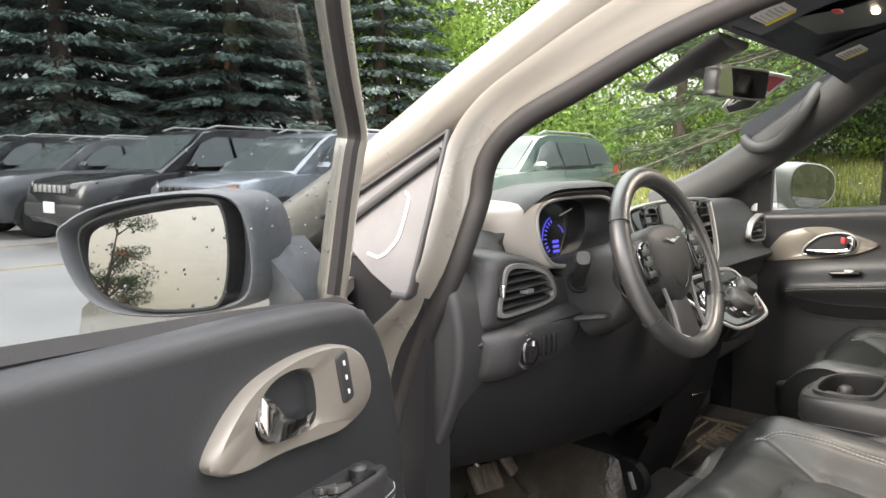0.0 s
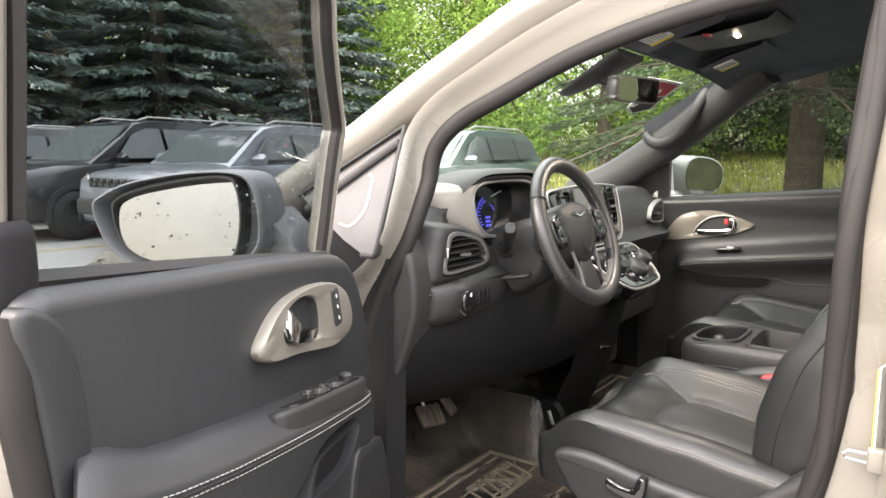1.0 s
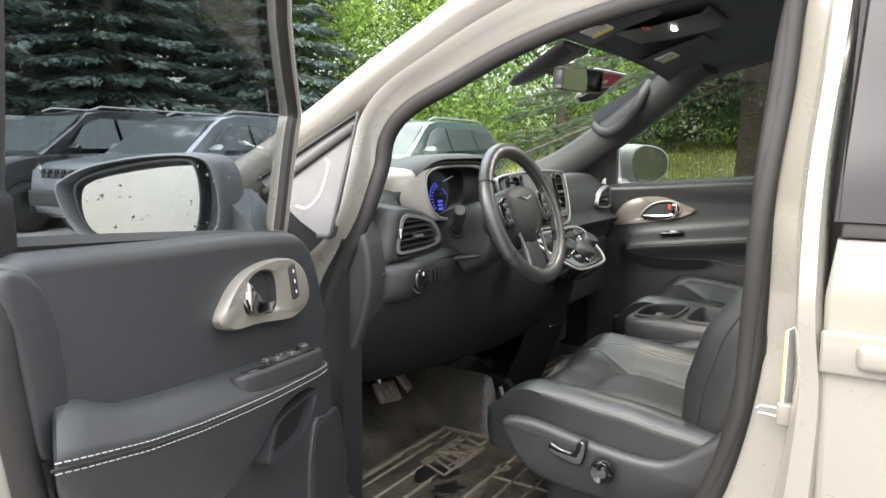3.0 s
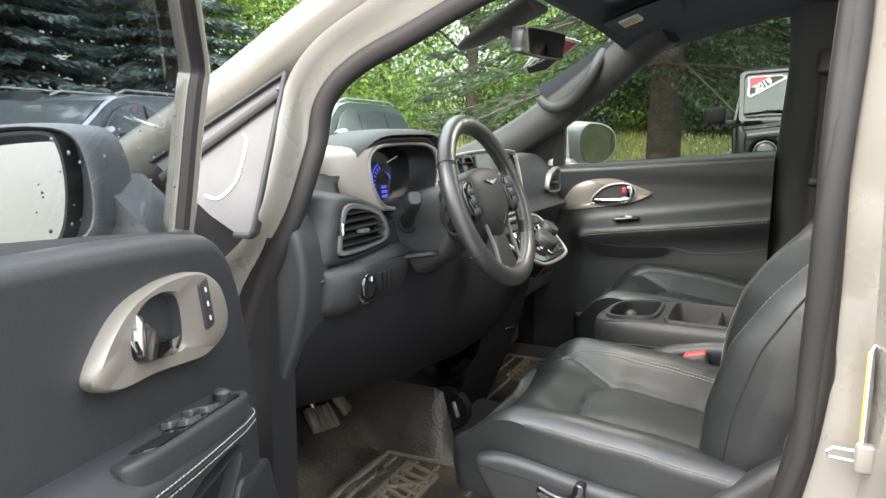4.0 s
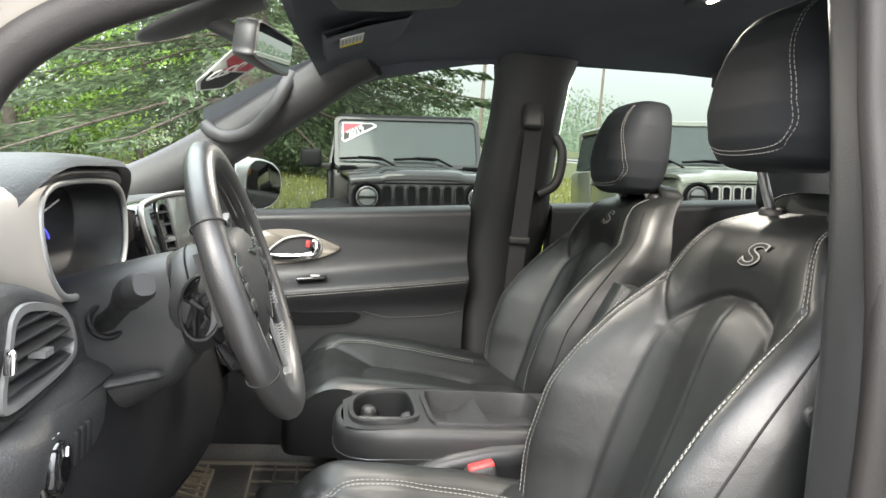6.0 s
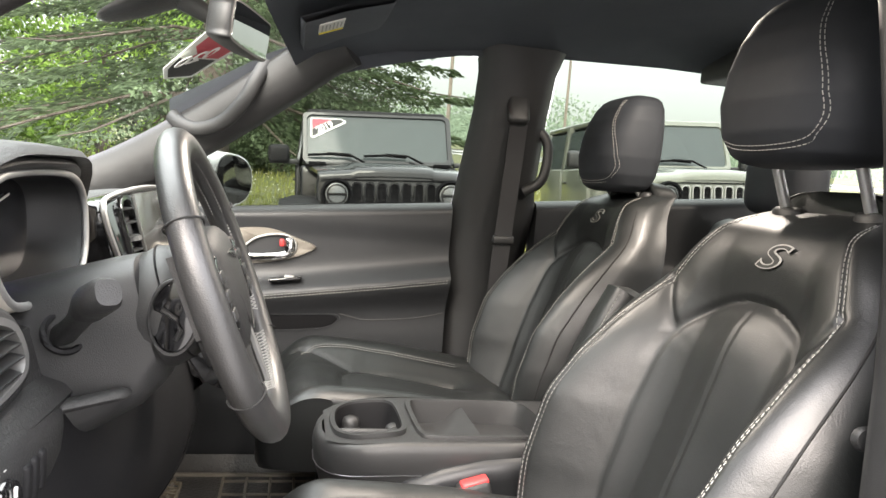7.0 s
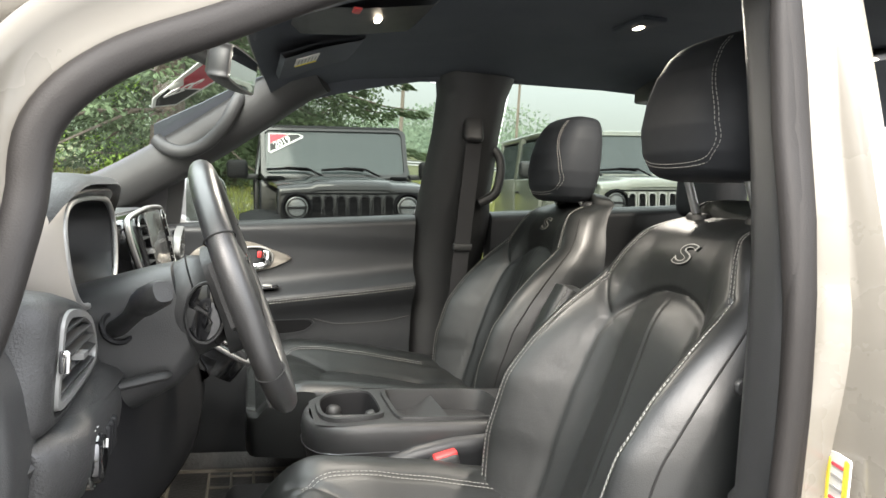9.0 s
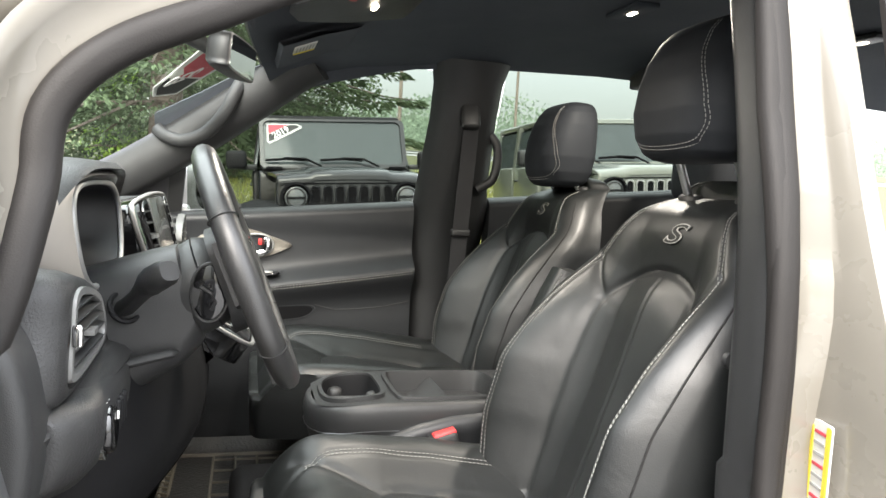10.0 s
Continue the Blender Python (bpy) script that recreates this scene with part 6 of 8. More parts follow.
def STITCH(y):
    """Half-breadth of the cushion's bolster seam."""
    return 0.176 + 0.014 * y / 0.4 + 0.03 * max(0.0, (y - 0.36) / 0.07) ** 2 * -1


def cush_z(x, y):
    a = abs(x)
    z = 0.673 + 0.14 * y
    f = max(0.0, (a - 0.09) / 0.138)
    z += 0.050 * soft(f) * (1 - 0.35 * max(0, y - 0.2) / 0.3)
    if a > 0.228:
        q = (a - 0.228) / 0.040
        z -= 0.022 * q ** 2.2
    if y > 0.38:
        z -= 0.085 * ((y - 0.38) / 0.11) ** 2.2
    z += groove(min(seg_dist(x, y, s) for s in CU_SEAMS), 0.006, 0.0065, 0.012, 0.045)
    z -= 0.004 * math.exp(-((a - STITCH(y)) / 0.004) ** 2)
    z += 0.003 * noise.noise((x * 11, y * 11, 5.0))
    return z


def inside(x, y, loop):
    hit = False
    for (ax, ay), (bx, by) in zip(loop, loop[1:] + loop[:1]):
        if (ay > y) != (by > y) and x < ax + (bx - ax) * (y - ay) / (by - ay):
            hit = not hit
    return hit


def perforate(ob, keep):
    """Gives the sewn-in panel of a seat its perforated leather."""
    ob.data.materials.append(M["leather_perf"])
    for f in ob.data.polygons:
        if keep(f.center):
            f.material_index = 1


def seat(name, at, label, driver):
    s = thing(name, label, "car seat", "front seats", at=at)
    hz, reach, lift = (0.0, 0.0, 0.008) if driver else (-0.056, 0.115, 0.034)
    rows, n, m = [], 130, 140
    for i in range(n + 1):
        z = 0.68 + 0.56 * i / n
        W, yc = interp(z, BACK_W), interp(z, BACK_Y)
        row = [Vector((u * W, back_y(u * W, z), z)) for u in np.linspace(-1, 1, m)]
        ye = row[0].y
        depth = 0.118 - 0.035 * i / n
        for u in (1.0, 0.995, 0.97, 0.85, 0.4, 0.0, -0.4, -0.85, -0.97, -0.995):
            f = {1.0: 0.35, 0.995: 0.7, 0.97: 0.92, 0.85: 1.0}.get(abs(u), 1.0)
            yb = ye + (yc - depth - ye) * f
            row.append(Vector((u * W * 1.0, yb, z)))
        row.append(Vector((-W, ye + (yc - depth - ye) * 0.35, z)))
        rows.append(row)
    top = rows[-1]
    cen = sum(top, Vector()) / len(top)
    for k, h in ((0.95, 0.009), (0.85, 0.018), (0.65, 0.026), (0.35, 0.030)):
        rows.append([Vector((cen.x + (p.x - cen.x) * k, cen.y + (p.y - cen.y) * k, p.z + h)) for p in top])
    b = part("backrest", grid(rows, close_v=True, cap=True), M["leather"], s, "black leather backrest with raised bolsters")
    perforate(b, lambda c: c.y > interp(c.z, BACK_Y) - 0.05 and inside(c.x, c.z, arch_line))
    for sx in (-1, 1):
        for off in (-0.0035, 0.0035):
            line = []
            for z in np.linspace(0.70, 1.232, 160):
                x = sx * (interp(z, BACK_S) + off)
                line.append(Vector((x, max(back_y(x - 0.004, z), back_y(x + 0.004, z)) - 0.0006, z)))
            part("stitching", stitches(line, 0.0046, 0.0032, 0.00055), M["thread"], b, "white twin stitching")
        line = []
        for z in np.linspace(0.72, 1.20, 50):
            x = sx * (interp(z, BACK_S) * 0.25 + interp(z, BACK_W) * 0.75)
            line.append(Vector((x, back_y(x, z) + 0.0006, z)))
        part("outer_seam", tube(line, 0.0018, 5), M["thread_black"], b)
    # cushion
    rows = []
    for i in range(81):
        y = -0.02 - reach + (0.51 + reach) * i / 80
        W = 0.268 - 0.018 * max(0, (y - 0.30) / 0.19) ** 2
        top = [Vector((u * W, y, cush_z(u * W, y))) for u in np.linspace(-1, 1, 84)]
        drop = 0.10 if y < 0.40 else 0.10
        rows.append(top + [Vector((W * 0.995, y, top[-1].z - 0.012)), Vector((W * 1.004, y, top[-1].z - 0.05)), Vector((W * 0.96, y, 0.60)), Vector((-W * 0.96, y, 0.60)), Vector((-W * 1.004, y, top[0].z - 0.05)), Vector((-W * 0.995, y, top[0].z - 0.012))])
    front = rows[-1]
    fc = sum(front, Vector()) / len(front)
    for k, d in ((0.95, 0.012), (0.8, 0.02), (0.5, 0.022)):
        rows.append([Vector((fc.x + (p.x - fc.x) * (1 - (1 - k) * 0.3), p.y + d, fc.z + (p.z - fc.z) * k)) for p in front])
    c = part("cushion", grid([[p + Vector((0, reach, lift)) for p in r] for r in rows], close_v=True, cap=True), M["leather"], s, "black leather cushion with sewn panels")
    perforate(c, lambda q: q.z > 0.64 and inside(q.x, q.y - reach, CU_SEAMS[0]))
    for sx in (-1, 1):
        inner = sx == 1
        for off in (-0.0035, 0.0035):
            line = [Vector((sx * (STITCH(y) + off), y + reach, cush_z(sx * (STITCH(y) + off), y) + lift + 0.0016)) for y in np.linspace(0.02, 0.425, 60)]
            if inner:
                part("stitching", stitches(line, 0.0046, 0.0032, 0.00055), M["thread"], c, "white twin stitching")
        if not inner:
            line = [Vector((sx * (0.2655 - 0.018 * max(0, (y - 0.30) / 0.19) ** 2), y + reach, cush_z(sx * 0.262, y) + lift - 0.002)) for y in np.linspace(0.02, 0.425, 60)]
            part("stitching", stitches(line, 0.0046, 0.0032, 0.0008), M["thread_tan"], c, "faded tan edge stitching")
    # side covers
    for sgn in (-1, 1):
        val = [(p.y, p.z) for p in spline([(0, 0.452, 0.692), (0, 0.438, 0.645), (0, 0.385, 0.585), (0, 0.28, 0.562), (0, 0.16, 0.562), (0, 0.02, 0.578), (0, -0.07, 0.64), (0, -0.10, 0.74), (0, -0.06, 0.80), (0, -0.01, 0.772), (0, 0.045, 0.722), (0, 0.12, 0.676), (0, 0.25, 0.684), (0, 0.38, 0.704)], 4, True)]
        sc = part("side_cover", plate(val, lambda a, b_, c_: Vector((sgn * (0.284 + c_ - 0.25 * max(0, 0.62 - b_)), a, b_)), 0.05, 0.016, 4), M["plastic"], s, "dark grey plastic side cover")
        if sgn < 0 and driver:
            part("seat_switch", plate([(p.x, p.y) for p in spline([(0.335, 0.672, 0), (0.335, 0.652, 0), (0.30, 0.640, 0), (0.272, 0.636, 0), (0.262, 0.650, 0), (0.258, 0.680, 0), (0.266, 0.688, 0), (0.276, 0.684, 0), (0.284, 0.662, 0), (0.31, 0.664, 0)], 3, True)], lambda a, b_, c_: Vector((-0.296 - c_, a, b_)), 0.02, 0.004), M["piano"], sc, "gloss black seat-shaped switch")
            part("lumbar_knob", lathe([(0.025, 0), (0.025, 0.006), (0.021, 0.012), (0.012, 0.008), (0.010, 0.012), (0.0, 0.013)], (-0.292, 0.222, 0.636), (-1, 0, 0), 22), M["piano"], sc, "round gloss lumbar knob")
    # headrest
    rows = []
    HR = [(q[0] * 0.9 + 0.136 + hz, q[1] * (0.97 if driver else 0.86), q[2] - 0.035, q[3] * (1.22 if driver else 1.10)) for q in [(1.290, 0.085, -0.150, 0.028), (1.294, 0.105, -0.150, 0.044), (1.305, 0.122, -0.150, 0.056), (1.335, 0.135, -0.149, 0.067), (1.38, 0.142, -0.150, 0.072), (1.43, 0.140, -0.154, 0.070), (1.475, 0.136, -0.160, 0.064), (1.51, 0.126, -0.167, 0.056), (1.530, 0.112, -0.172, 0.047), (1.540, 0.096, -0.175, 0.036), (1.546, 0.06, -0.176, 0.018)]]
    zs = np.linspace(HR[0][0], HR[-1][0], 60)
    for z in zs:
        hw, cy, dy = (float(np.interp(z, [h[0] for h in HR], [h[k] for h in HR])) for k in (1, 2, 3))
        rows.append([Vector((hw * math.copysign(abs(math.cos(a)) ** 0.66, math.cos(a)), cy + dy * math.copysign(abs(math.sin(a)) ** 0.72, math.sin(a)), z)) for a in (2 * math.pi * j / 64 for j in range(64))])
    h = part("headrest", grid(rows, close_v=True, cap=True), M["leather_matte"], s, "matte black headrest with white stitching")

    def head_front(x, z):
        hw, cy, dy = (float(np.interp(z, [q[0] for q in HR], [q[k] for q in HR])) for k in (1, 2, 3))
        ca = min(0.999, abs(x) / hw) ** (1 / 0.66)
        return cy + dy * math.sqrt(max(0, 1 - ca * ca)) ** 0.72
    for sx in (-1,):
        for off in (0.0, 0.0055):
            ctl = [(0.066, 1.528), (0.070, 1.50), (0.080, 1.46), (0.095, 1.42), (0.104, 1.38), (0.104, 1.35), (0.090, 1.328), (0.060, 1.318), (0.0, 1.315), (-0.055, 1.318), (-0.088, 1.326)]
            line = [Vector((sx * (p.x + off * (1 if p.y > 1.33 + hz else 0.3)), head_front(sx * (p.x + off), p.y - off * (p.y < 1.33 + hz)) + 0.001, p.y - off * (p.y < 1.33 + hz))) for p in spline([(a, b_ * 0.9 + 0.136 + hz, 0) for a, b_ in ctl], 5)]
            part("stitching", stitches(line, 0.0046, 0.0032, 0.0006), M["thread"], h, "white stitched line")
    for px in (-0.08, 0.08):
        part("headrest_post", rod((px, -0.226, 1.225), (px, -0.190, 1.32 + hz), 0.0075, n=14), M["post"], s, "chrome headrest post")
        part("post_collar", grid([[Vector((px + a * math.cos(q), -0.224 + b_ * math.sin(q), z - 0.030)) for q in np.linspace(0, 2 * math.pi, 19)[:-1]] for a, b_, z in ((0.030, 0.016, 1.258), (0.030, 0.016, 1.270), (0.025, 0.012, 1.275), (0.010, 0.008, 1.276))], close_v=True, cap=True), M["plastic"], s, "black plastic post collar")
    if not driver:
        ctr = spline([(-0.315, -0.015, 0.80), (-0.317, -0.045, 0.88), (-0.317, -0.075, 0.95), (-0.316, -0.100, 1.00), (-0.315, -0.118, 1.035)], 8)
        prof = [(0.038 * math.copysign(abs(math.cos(a)) ** 0.6, math.cos(a)), 0.062 * math.copysign(abs(math.sin(a)) ** 0.6, math.sin(a))) for a in (2 * math.pi * j / 28 for j in range(28))]
        ends = lambda k: min(1.0, 0.55 + 4.5 * k, 0.45 + 6.0 * (1 - k))
        arm = part("armrest", sweep(ctr, prof, (1, 0, 0), scale=ends), M["leather"], s, "folded black leather armrest with white stitching")
        for off in (0.022, -0.022):
            part("stitching", stitches([Vector((-0.353, p.y + 0.9 * off + 0.030, p.z + 0.5 * off + 0.012)) for p in ctr[4:-4]], 0.0048, 0.0030, 0.0009), M["thread"], arm, "white stitched edge")
    # embroidered letter
    for inner, mat_, off, lift in ((False, M["thread"], 0.0016, 0.0024), (True, M["leather"], -0.0004, 0.0031)):
        cu = bpy.data.curves.new("letter", "FONT")
        cu.body, cu.size, cu.align_x, cu.align_y, cu.extrude, cu.offset, cu.shear = "S", 0.060, "CENTER", "CENTER", 0.0005, off, 0.42
        tx = new("letter", cu)
        tx.data.materials.append(mat_)
        tx.parent = b
        if not inner:
            tx["label"] = "white outlined embroidered letter"
        zz = 1.178
        tx.matrix_basis = Matrix.Translation((0.0, back_y(0.0, zz) + lift, zz)) @ Matrix.Rotation(math.pi, 4, "Z") @ Matrix.Rotation(radians(90 - 15), 4, "X") @ Matrix.Diagonal((1.60, 0.80, 1, 1))
    part("recline_pivot", lathe([(0.03, 0.0), (0.03, 0.012), (0.02, 0.016), (0.0, 0.016)], (-0.262, -0.05, 0.80), (-1, 0, 0), 18), M["plastic"], s)
    part("seat_base", box((0, 0.16, 0.535), (0.44, 0.44, 0.25), 0.03), M["plastic"], s)
    for sx in (-1, 1):
        part("seat_rail", box((sx * 0.20, 0.17, 0.43), (0.05, 0.62, 0.03), 0.008), M["plastic"], s)
    return s


seat("driver_seat", pose(-0.41, 0.0, 0.0), "black leather driver seat with white double stitching", True)
seat("passenger_seat", pose(0.43, -0.115, 0.012), "black leather passenger seat with white double stitching", False)

# rear seats, mostly hidden: rounded leather backs with headrests
def rear_seat(x, y):
    t = thing("second_row_seat", "black leather second-row seat behind the front seats", "car seat", "rear seats", at=pose(x, y, 0))
    part("backrest", box((0, -0.05, 0.95), (0.42, 0.14, 0.52), 0.06, 4, rot=Matrix.Rotation(radians(14), 4, "X")), M["leather"], t)
    part("cushion", box((0, 0.06, 0.66), (0.42, 0.30, 0.16), 0.05, 4), M["leather"], t)
    part("headrest", box((0, -0.14, 1.315), (0.27, 0.11, 0.18), 0.05, 4), M["leather_matte"], t)
    part("seat_base", box((0, 0.05, 0.50), (0.36, 0.28, 0.19), 0.03), M["plastic"], t)


rear_seat(-0.42, -0.80)
rear_seat(0.52, -0.69)

# ---- centre console between the seats ----
con = thing("centre_console", "black plastic console with cup holders between the seats", "console")


CX, TOP = 0.02, 0.812


def con_half(y):
    return float(np.interp(y, (-0.12, 0.05, 0.20, 0.29, 0.34, 0.372, 0.392, 0.402), (0.132, 0.135, 0.138, 0.138, 0.128, 0.108, 0.080, 0.050)))


def deck_z(y):
    return TOP - 0.016 * max(0.0, (y - 0.27) / 0.13) ** 1.5


plan = [(y, con_half(y)) for y in (-0.12, -0.05, 0.05, 0.15, 0.22, 0.27, 0.30, 0.325, 0.345, 0.362, 0.376, 0.387, 0.396, 0.402)]
plan = [(-w, y) for y, w in plan] + [(-0.02, 0.407), (0.02, 0.407)] + [(w, y) for y, w in reversed(plan)]
rows = []
for h, k, d in ((-0.235, 0.80, -0.050), (-0.18, 0.85, -0.040), (-0.12, 0.91, -0.024), (-0.075, 0.965, -0.010), (-0.050, 0.99, -0.003), (-0.030, 1.0, 0.0), (-0.016, 0.995, -0.001), (-0.006, 0.975, -0.004), (-0.0015, 0.945, -0.009), (0.0, 0.90, -0.015)):
    rows.append([Vector((CX + a * k, y + d * max(0.0, (y - 0.15) / 0.25), deck_z(y) + h)) for a, y in plan])
part("console_body", grid(rows, close_v=True), M["plastic"], con, "black grained console moulding")
part("trim_line", tube([Vector((CX + a * 0.992, y - 0.002 * max(0.0, (y - 0.15) / 0.25), deck_z(y) - 0.052)) for a, y in plan[4:-4]], 0.0010, 5), M["alloy"], con, "thin pale trim line round the nose")
for s in (-1, 1):
    wing_ = []
    for y, zt, bul in ((-0.10, -0.022, 0.012), (0.05, -0.024, 0.014), (0.13, -0.030, 0.017), (0.20, -0.044, 0.018), (0.26, -0.066, 0.017), (0.30, -0.090, 0.013), (0.33, -0.125, 0.006), (0.345, -0.16, 0.001)):
        x0, zz = CX + s * con_half(y) * 0.985, TOP + zt
        wing_.append([Vector((x0 - s * 0.006, y, zz + 0.006)), Vector((x0 + s * bul * 0.6, y, zz + 0.003)), Vector((x0 + s * bul, y, zz - 0.004)), Vector((x0 + s * (bul + 0.004), y, zz - 0.016)), Vector((x0 + s * (bul - 0.002), y, zz - 0.032)), Vector((x0 + s * bul * 0.3, y, zz - 0.046)), Vector((x0 - s * 0.012, y, zz - 0.20))])
    part("side_pad", grid(wing_, close_v=True, cap=True), M["leather_door"], con, "padded black side wing")
part("console_plinth", box((CX, 0.16, 0.52), (0.22, 0.44, 0.24), 0.03), M["plastic"], con)
part("tunnel_bin", [box((CX, 0.47, 0.52), (0.22, 0.16, 0.20), 0.03, 3)], M["plastic_deep"], con, "low black bin ahead of the console")


def tz(a, b, c=0.0):
    return Vector((CX + a, b, deck_z(b) + c))


cup_o = [(p.x, p.y) for p in spline([(-0.098, 0.30, 0), (-0.092, 0.345, 0), (-0.06, 0.372, 0), (0.0, 0.379, 0), (0.06, 0.372, 0), (0.092, 0.345, 0), (0.098, 0.30, 0), (0.088, 0.262, 0), (0.05, 0.250, 0), (-0.05, 0.250, 0), (-0.088, 0.262, 0)], 4, True)]
cc = (0.0, 0.312)
cup_i = [(cc[0] + (a - cc[0]) * 0.90, cc[1] + (b - cc[1]) * 0.86) for a, b in cup_o]
part("cup_ring", ring_plate(cup_o, cup_i, lambda a, b, c: tz(a, b, c + 0.007), 0.014, 0.005), M["plastic"], con, "raised cup holder rim")
part("cup_well", grid([[tz(cc[0] + (a - cc[0]) * k, cc[1] + (b - cc[1]) * k, d) for a, b in cup_i] for k, d in ((1.0, 0.002), (0.97, -0.01), (0.94, -0.085), (0.02, -0.09))], close_v=True), M["plastic_deep"], con, "deep black cup holder well")
for a, b, r in ((-0.070, 0.335, 0.017), (-0.012, 0.262, 0.016), (0.012, 0.262, 0.016), (0.07, 0.335, 0.017)):
    part("cup_grip", lathe([(r, -0.07), (r, -0.012), (r * 0.85, -0.004), (r * 0.5, 0.0), (0.0, 0.001)], tz(a, b, -0.016), (0, 0, 1), 18), M["plastic"], con, "rounded cup grip")
part("cup_divider", box(tz(0.0, 0.312, -0.048), (0.012, 0.10, 0.06), 0.005), M["plastic"], con)
tr_o = [(p.x, p.y) for p in spline([(-0.106, 0.205, 0), (-0.09, 0.232, 0), (0.0, 0.236, 0), (0.09, 0.232, 0), (0.106, 0.205, 0), (0.108, 0.10, 0), (0.104, 0.02, 0), (0.08, -0.012, 0), (0.0, -0.018, 0), (-0.08, -0.012, 0), (-0.104, 0.02, 0), (-0.108, 0.10, 0)], 4, True)]
tc = (0.0, 0.11)
tr_i = [(tc[0] + (a - tc[0]) * 0.90, tc[1] + (b - tc[1]) * 0.92) for a, b in tr_o]
part("tray_rim", ring_plate(tr_o, tr_i, lambda a, b, c: tz(a, b, c + 0.005), 0.012, 0.004), M["plastic"], con, "raised tray rim")
part("tray_floor", grid([[tz(tc[0] + (a - tc[0]) * k, tc[1] + (b - tc[1]) * k, d) for a, b in tr_i] for k, d in ((1.0, 0.001), (0.975, -0.008), (0.94, -0.040), (0.02, -0.042))], close_v=True), M["plastic_grey"], con, "scuffed black tray")
part("tray_ramp", grid([[tz(x, y, z) for y, z in ((0.178, -0.041), (0.150, -0.034), (0.128, -0.012), (0.118, -0.008), (0.114, -0.014), (0.112, -0.041))] for x in (-0.092, -0.03, 0.03, 0.092)], close_v=True, cap=True), M["plastic"], con, "sloped divider in the tray")
# deck round the two openings
deck = bmesh.new()
loops = [[Vector((CX + sgn * 0.905 * con_half(y), y, deck_z(y) - 0.0008)) for y, sgn in [(q, -1) for q in np.linspace(-0.12, 0.30, 8)] + [(0.34, -1), (0.368, -1), (0.388, -1), (0.388, 1), (0.368, 1), (0.34, 1)] + [(q, 1) for q in np.linspace(0.30, -0.12, 8)]],
         [tz(a, b, -0.001) for a, b in cup_i], [tz(a, b, -0.001) for a, b in tr_i]]
edges = []
for lp in loops:
    vs = [deck.verts.new(p) for p in lp]
    edges += [deck.edges.new((a, b)) for a, b in zip(vs, vs[1:] + vs[:1])]
bmesh.ops.triangle_fill(deck, edges=edges, use_beauty=True)
part("console_deck", deck, M["plastic"], con, "black console deck")

# belt buckle on the inner side of the driver seat
bk = thing("belt_buckle", "black seat belt buckle with a red release button", "belt buckle")
part("buckle_case", box((-0.150, 0.148, 0.735), (0.032, 0.055, 0.06), 0.008, 3, rot=Matrix.Rotation(radians(-16), 4, "X")), M["plastic_grey"], bk)
part("release_button", box((-0.150, 0.152, 0.763), (0.024, 0.046, 0.012), 0.004, 2, rot=Matrix.Rotation(radians(-16), 4, "X")), M["red"], bk, "red release button")
part("buckle_stalk", rod((-0.150, 0.14, 0.71), (-0.150, 0.10, 0.50), 0.012), M["plastic"], bk)


# ---- overhead: visors, lamps, mirror, handles, belts ----
for s in (-1, 1):
    vz = thing("sun_visor", "black cloth sun visor folded up with a white warning label", "sun visor", "sun visors")
    part("panel", grid([[Vector((s * x, y, z)) for x in (0.205, 0.22, 0.40, 0.56, 0.58)] for y, z in ((0.475, 1.532), (0.465, 1.522), (0.38, 1.556), (0.30, 1.580), (0.29, 1.590), (0.38, 1.57))], close_u=True), M["fabric"], vz)
    lb = part("label", plate(round_rect(0, 0, 0.095, 0.055, 0.004), lambda a, b, c: Vector((s * 0.31 + a, 0.412 + b * 0.93, 1.541 - b * 0.36 - c)), 0.002), M["label"], vz, "white warning label with print")
    part("label_stripe", plate(round_rect(0.040, 0, 0.014, 0.053, 0.002), lambda a, b, c: Vector((s * 0.31 + a, 0.412 + b * 0.93, 1.5385 - b * 0.36 - c)), 0.001), M["yellow"], lb)
    for k in range(6):
        part("print_bar", plate(round_rect(-0.008, 0.020 - 0.008 * k, 0.066 - 0.012 * (k % 3), 0.003, 0.001), lambda a, b, c: Vector((s * 0.31 + a, 0.412 + b * 0.93, 1.5385 - b * 0.36 - c)), 0.001), M["print"], lb)
oc = thing("overhead_console", "black overhead console with a lit reading lamp and red call button", "overhead console")
part("housing", grid([[Vector((x, y, z)) for x in (-0.12, -0.10, 0.10, 0.12)] for y, z in ((0.46, 1.578), (0.44, 1.562), (0.34, 1.570), (0.22, 1.592), (0.20, 1.61))]), M["plastic"], oc)
part("reading_lamp", plate(round_rect(0, 0, 0.034, 0.011, 0.005), lambda a, b, c: Vector((-0.030 + a, 0.305 + b, 1.5705 - b * 0.15 - c)), 0.004, 0.002), M["lamp_glow"], oc, "lit warm white reading lamp")
part("call_button", plate(round_rect(0, 0, 0.04, 0.016, 0.006), lambda a, b, c: Vector((-0.105 + a, 0.356 + b, 1.5660 - c)), 0.004, 0.002), M["red"], oc, "red call button")
for x, y, z in ((-0.030, 0.305, 1.563), (0.045, -0.285, 1.640), (0.03, -0.9, 1.63)):
    lamp = new("reading_light", bpy.data.lights.new("reading_light", "AREA"))
    lamp.data.energy, lamp.data.size, lamp.data.color = 1.0, 0.05, (1.0, 0.93, 0.82)
    lamp.matrix_world = look((x, y, z - 0.012), (x, y, 0))
dl = thing("roof_lamp", "lit roof lamp behind the front seats", "lamp", "roof lamps")
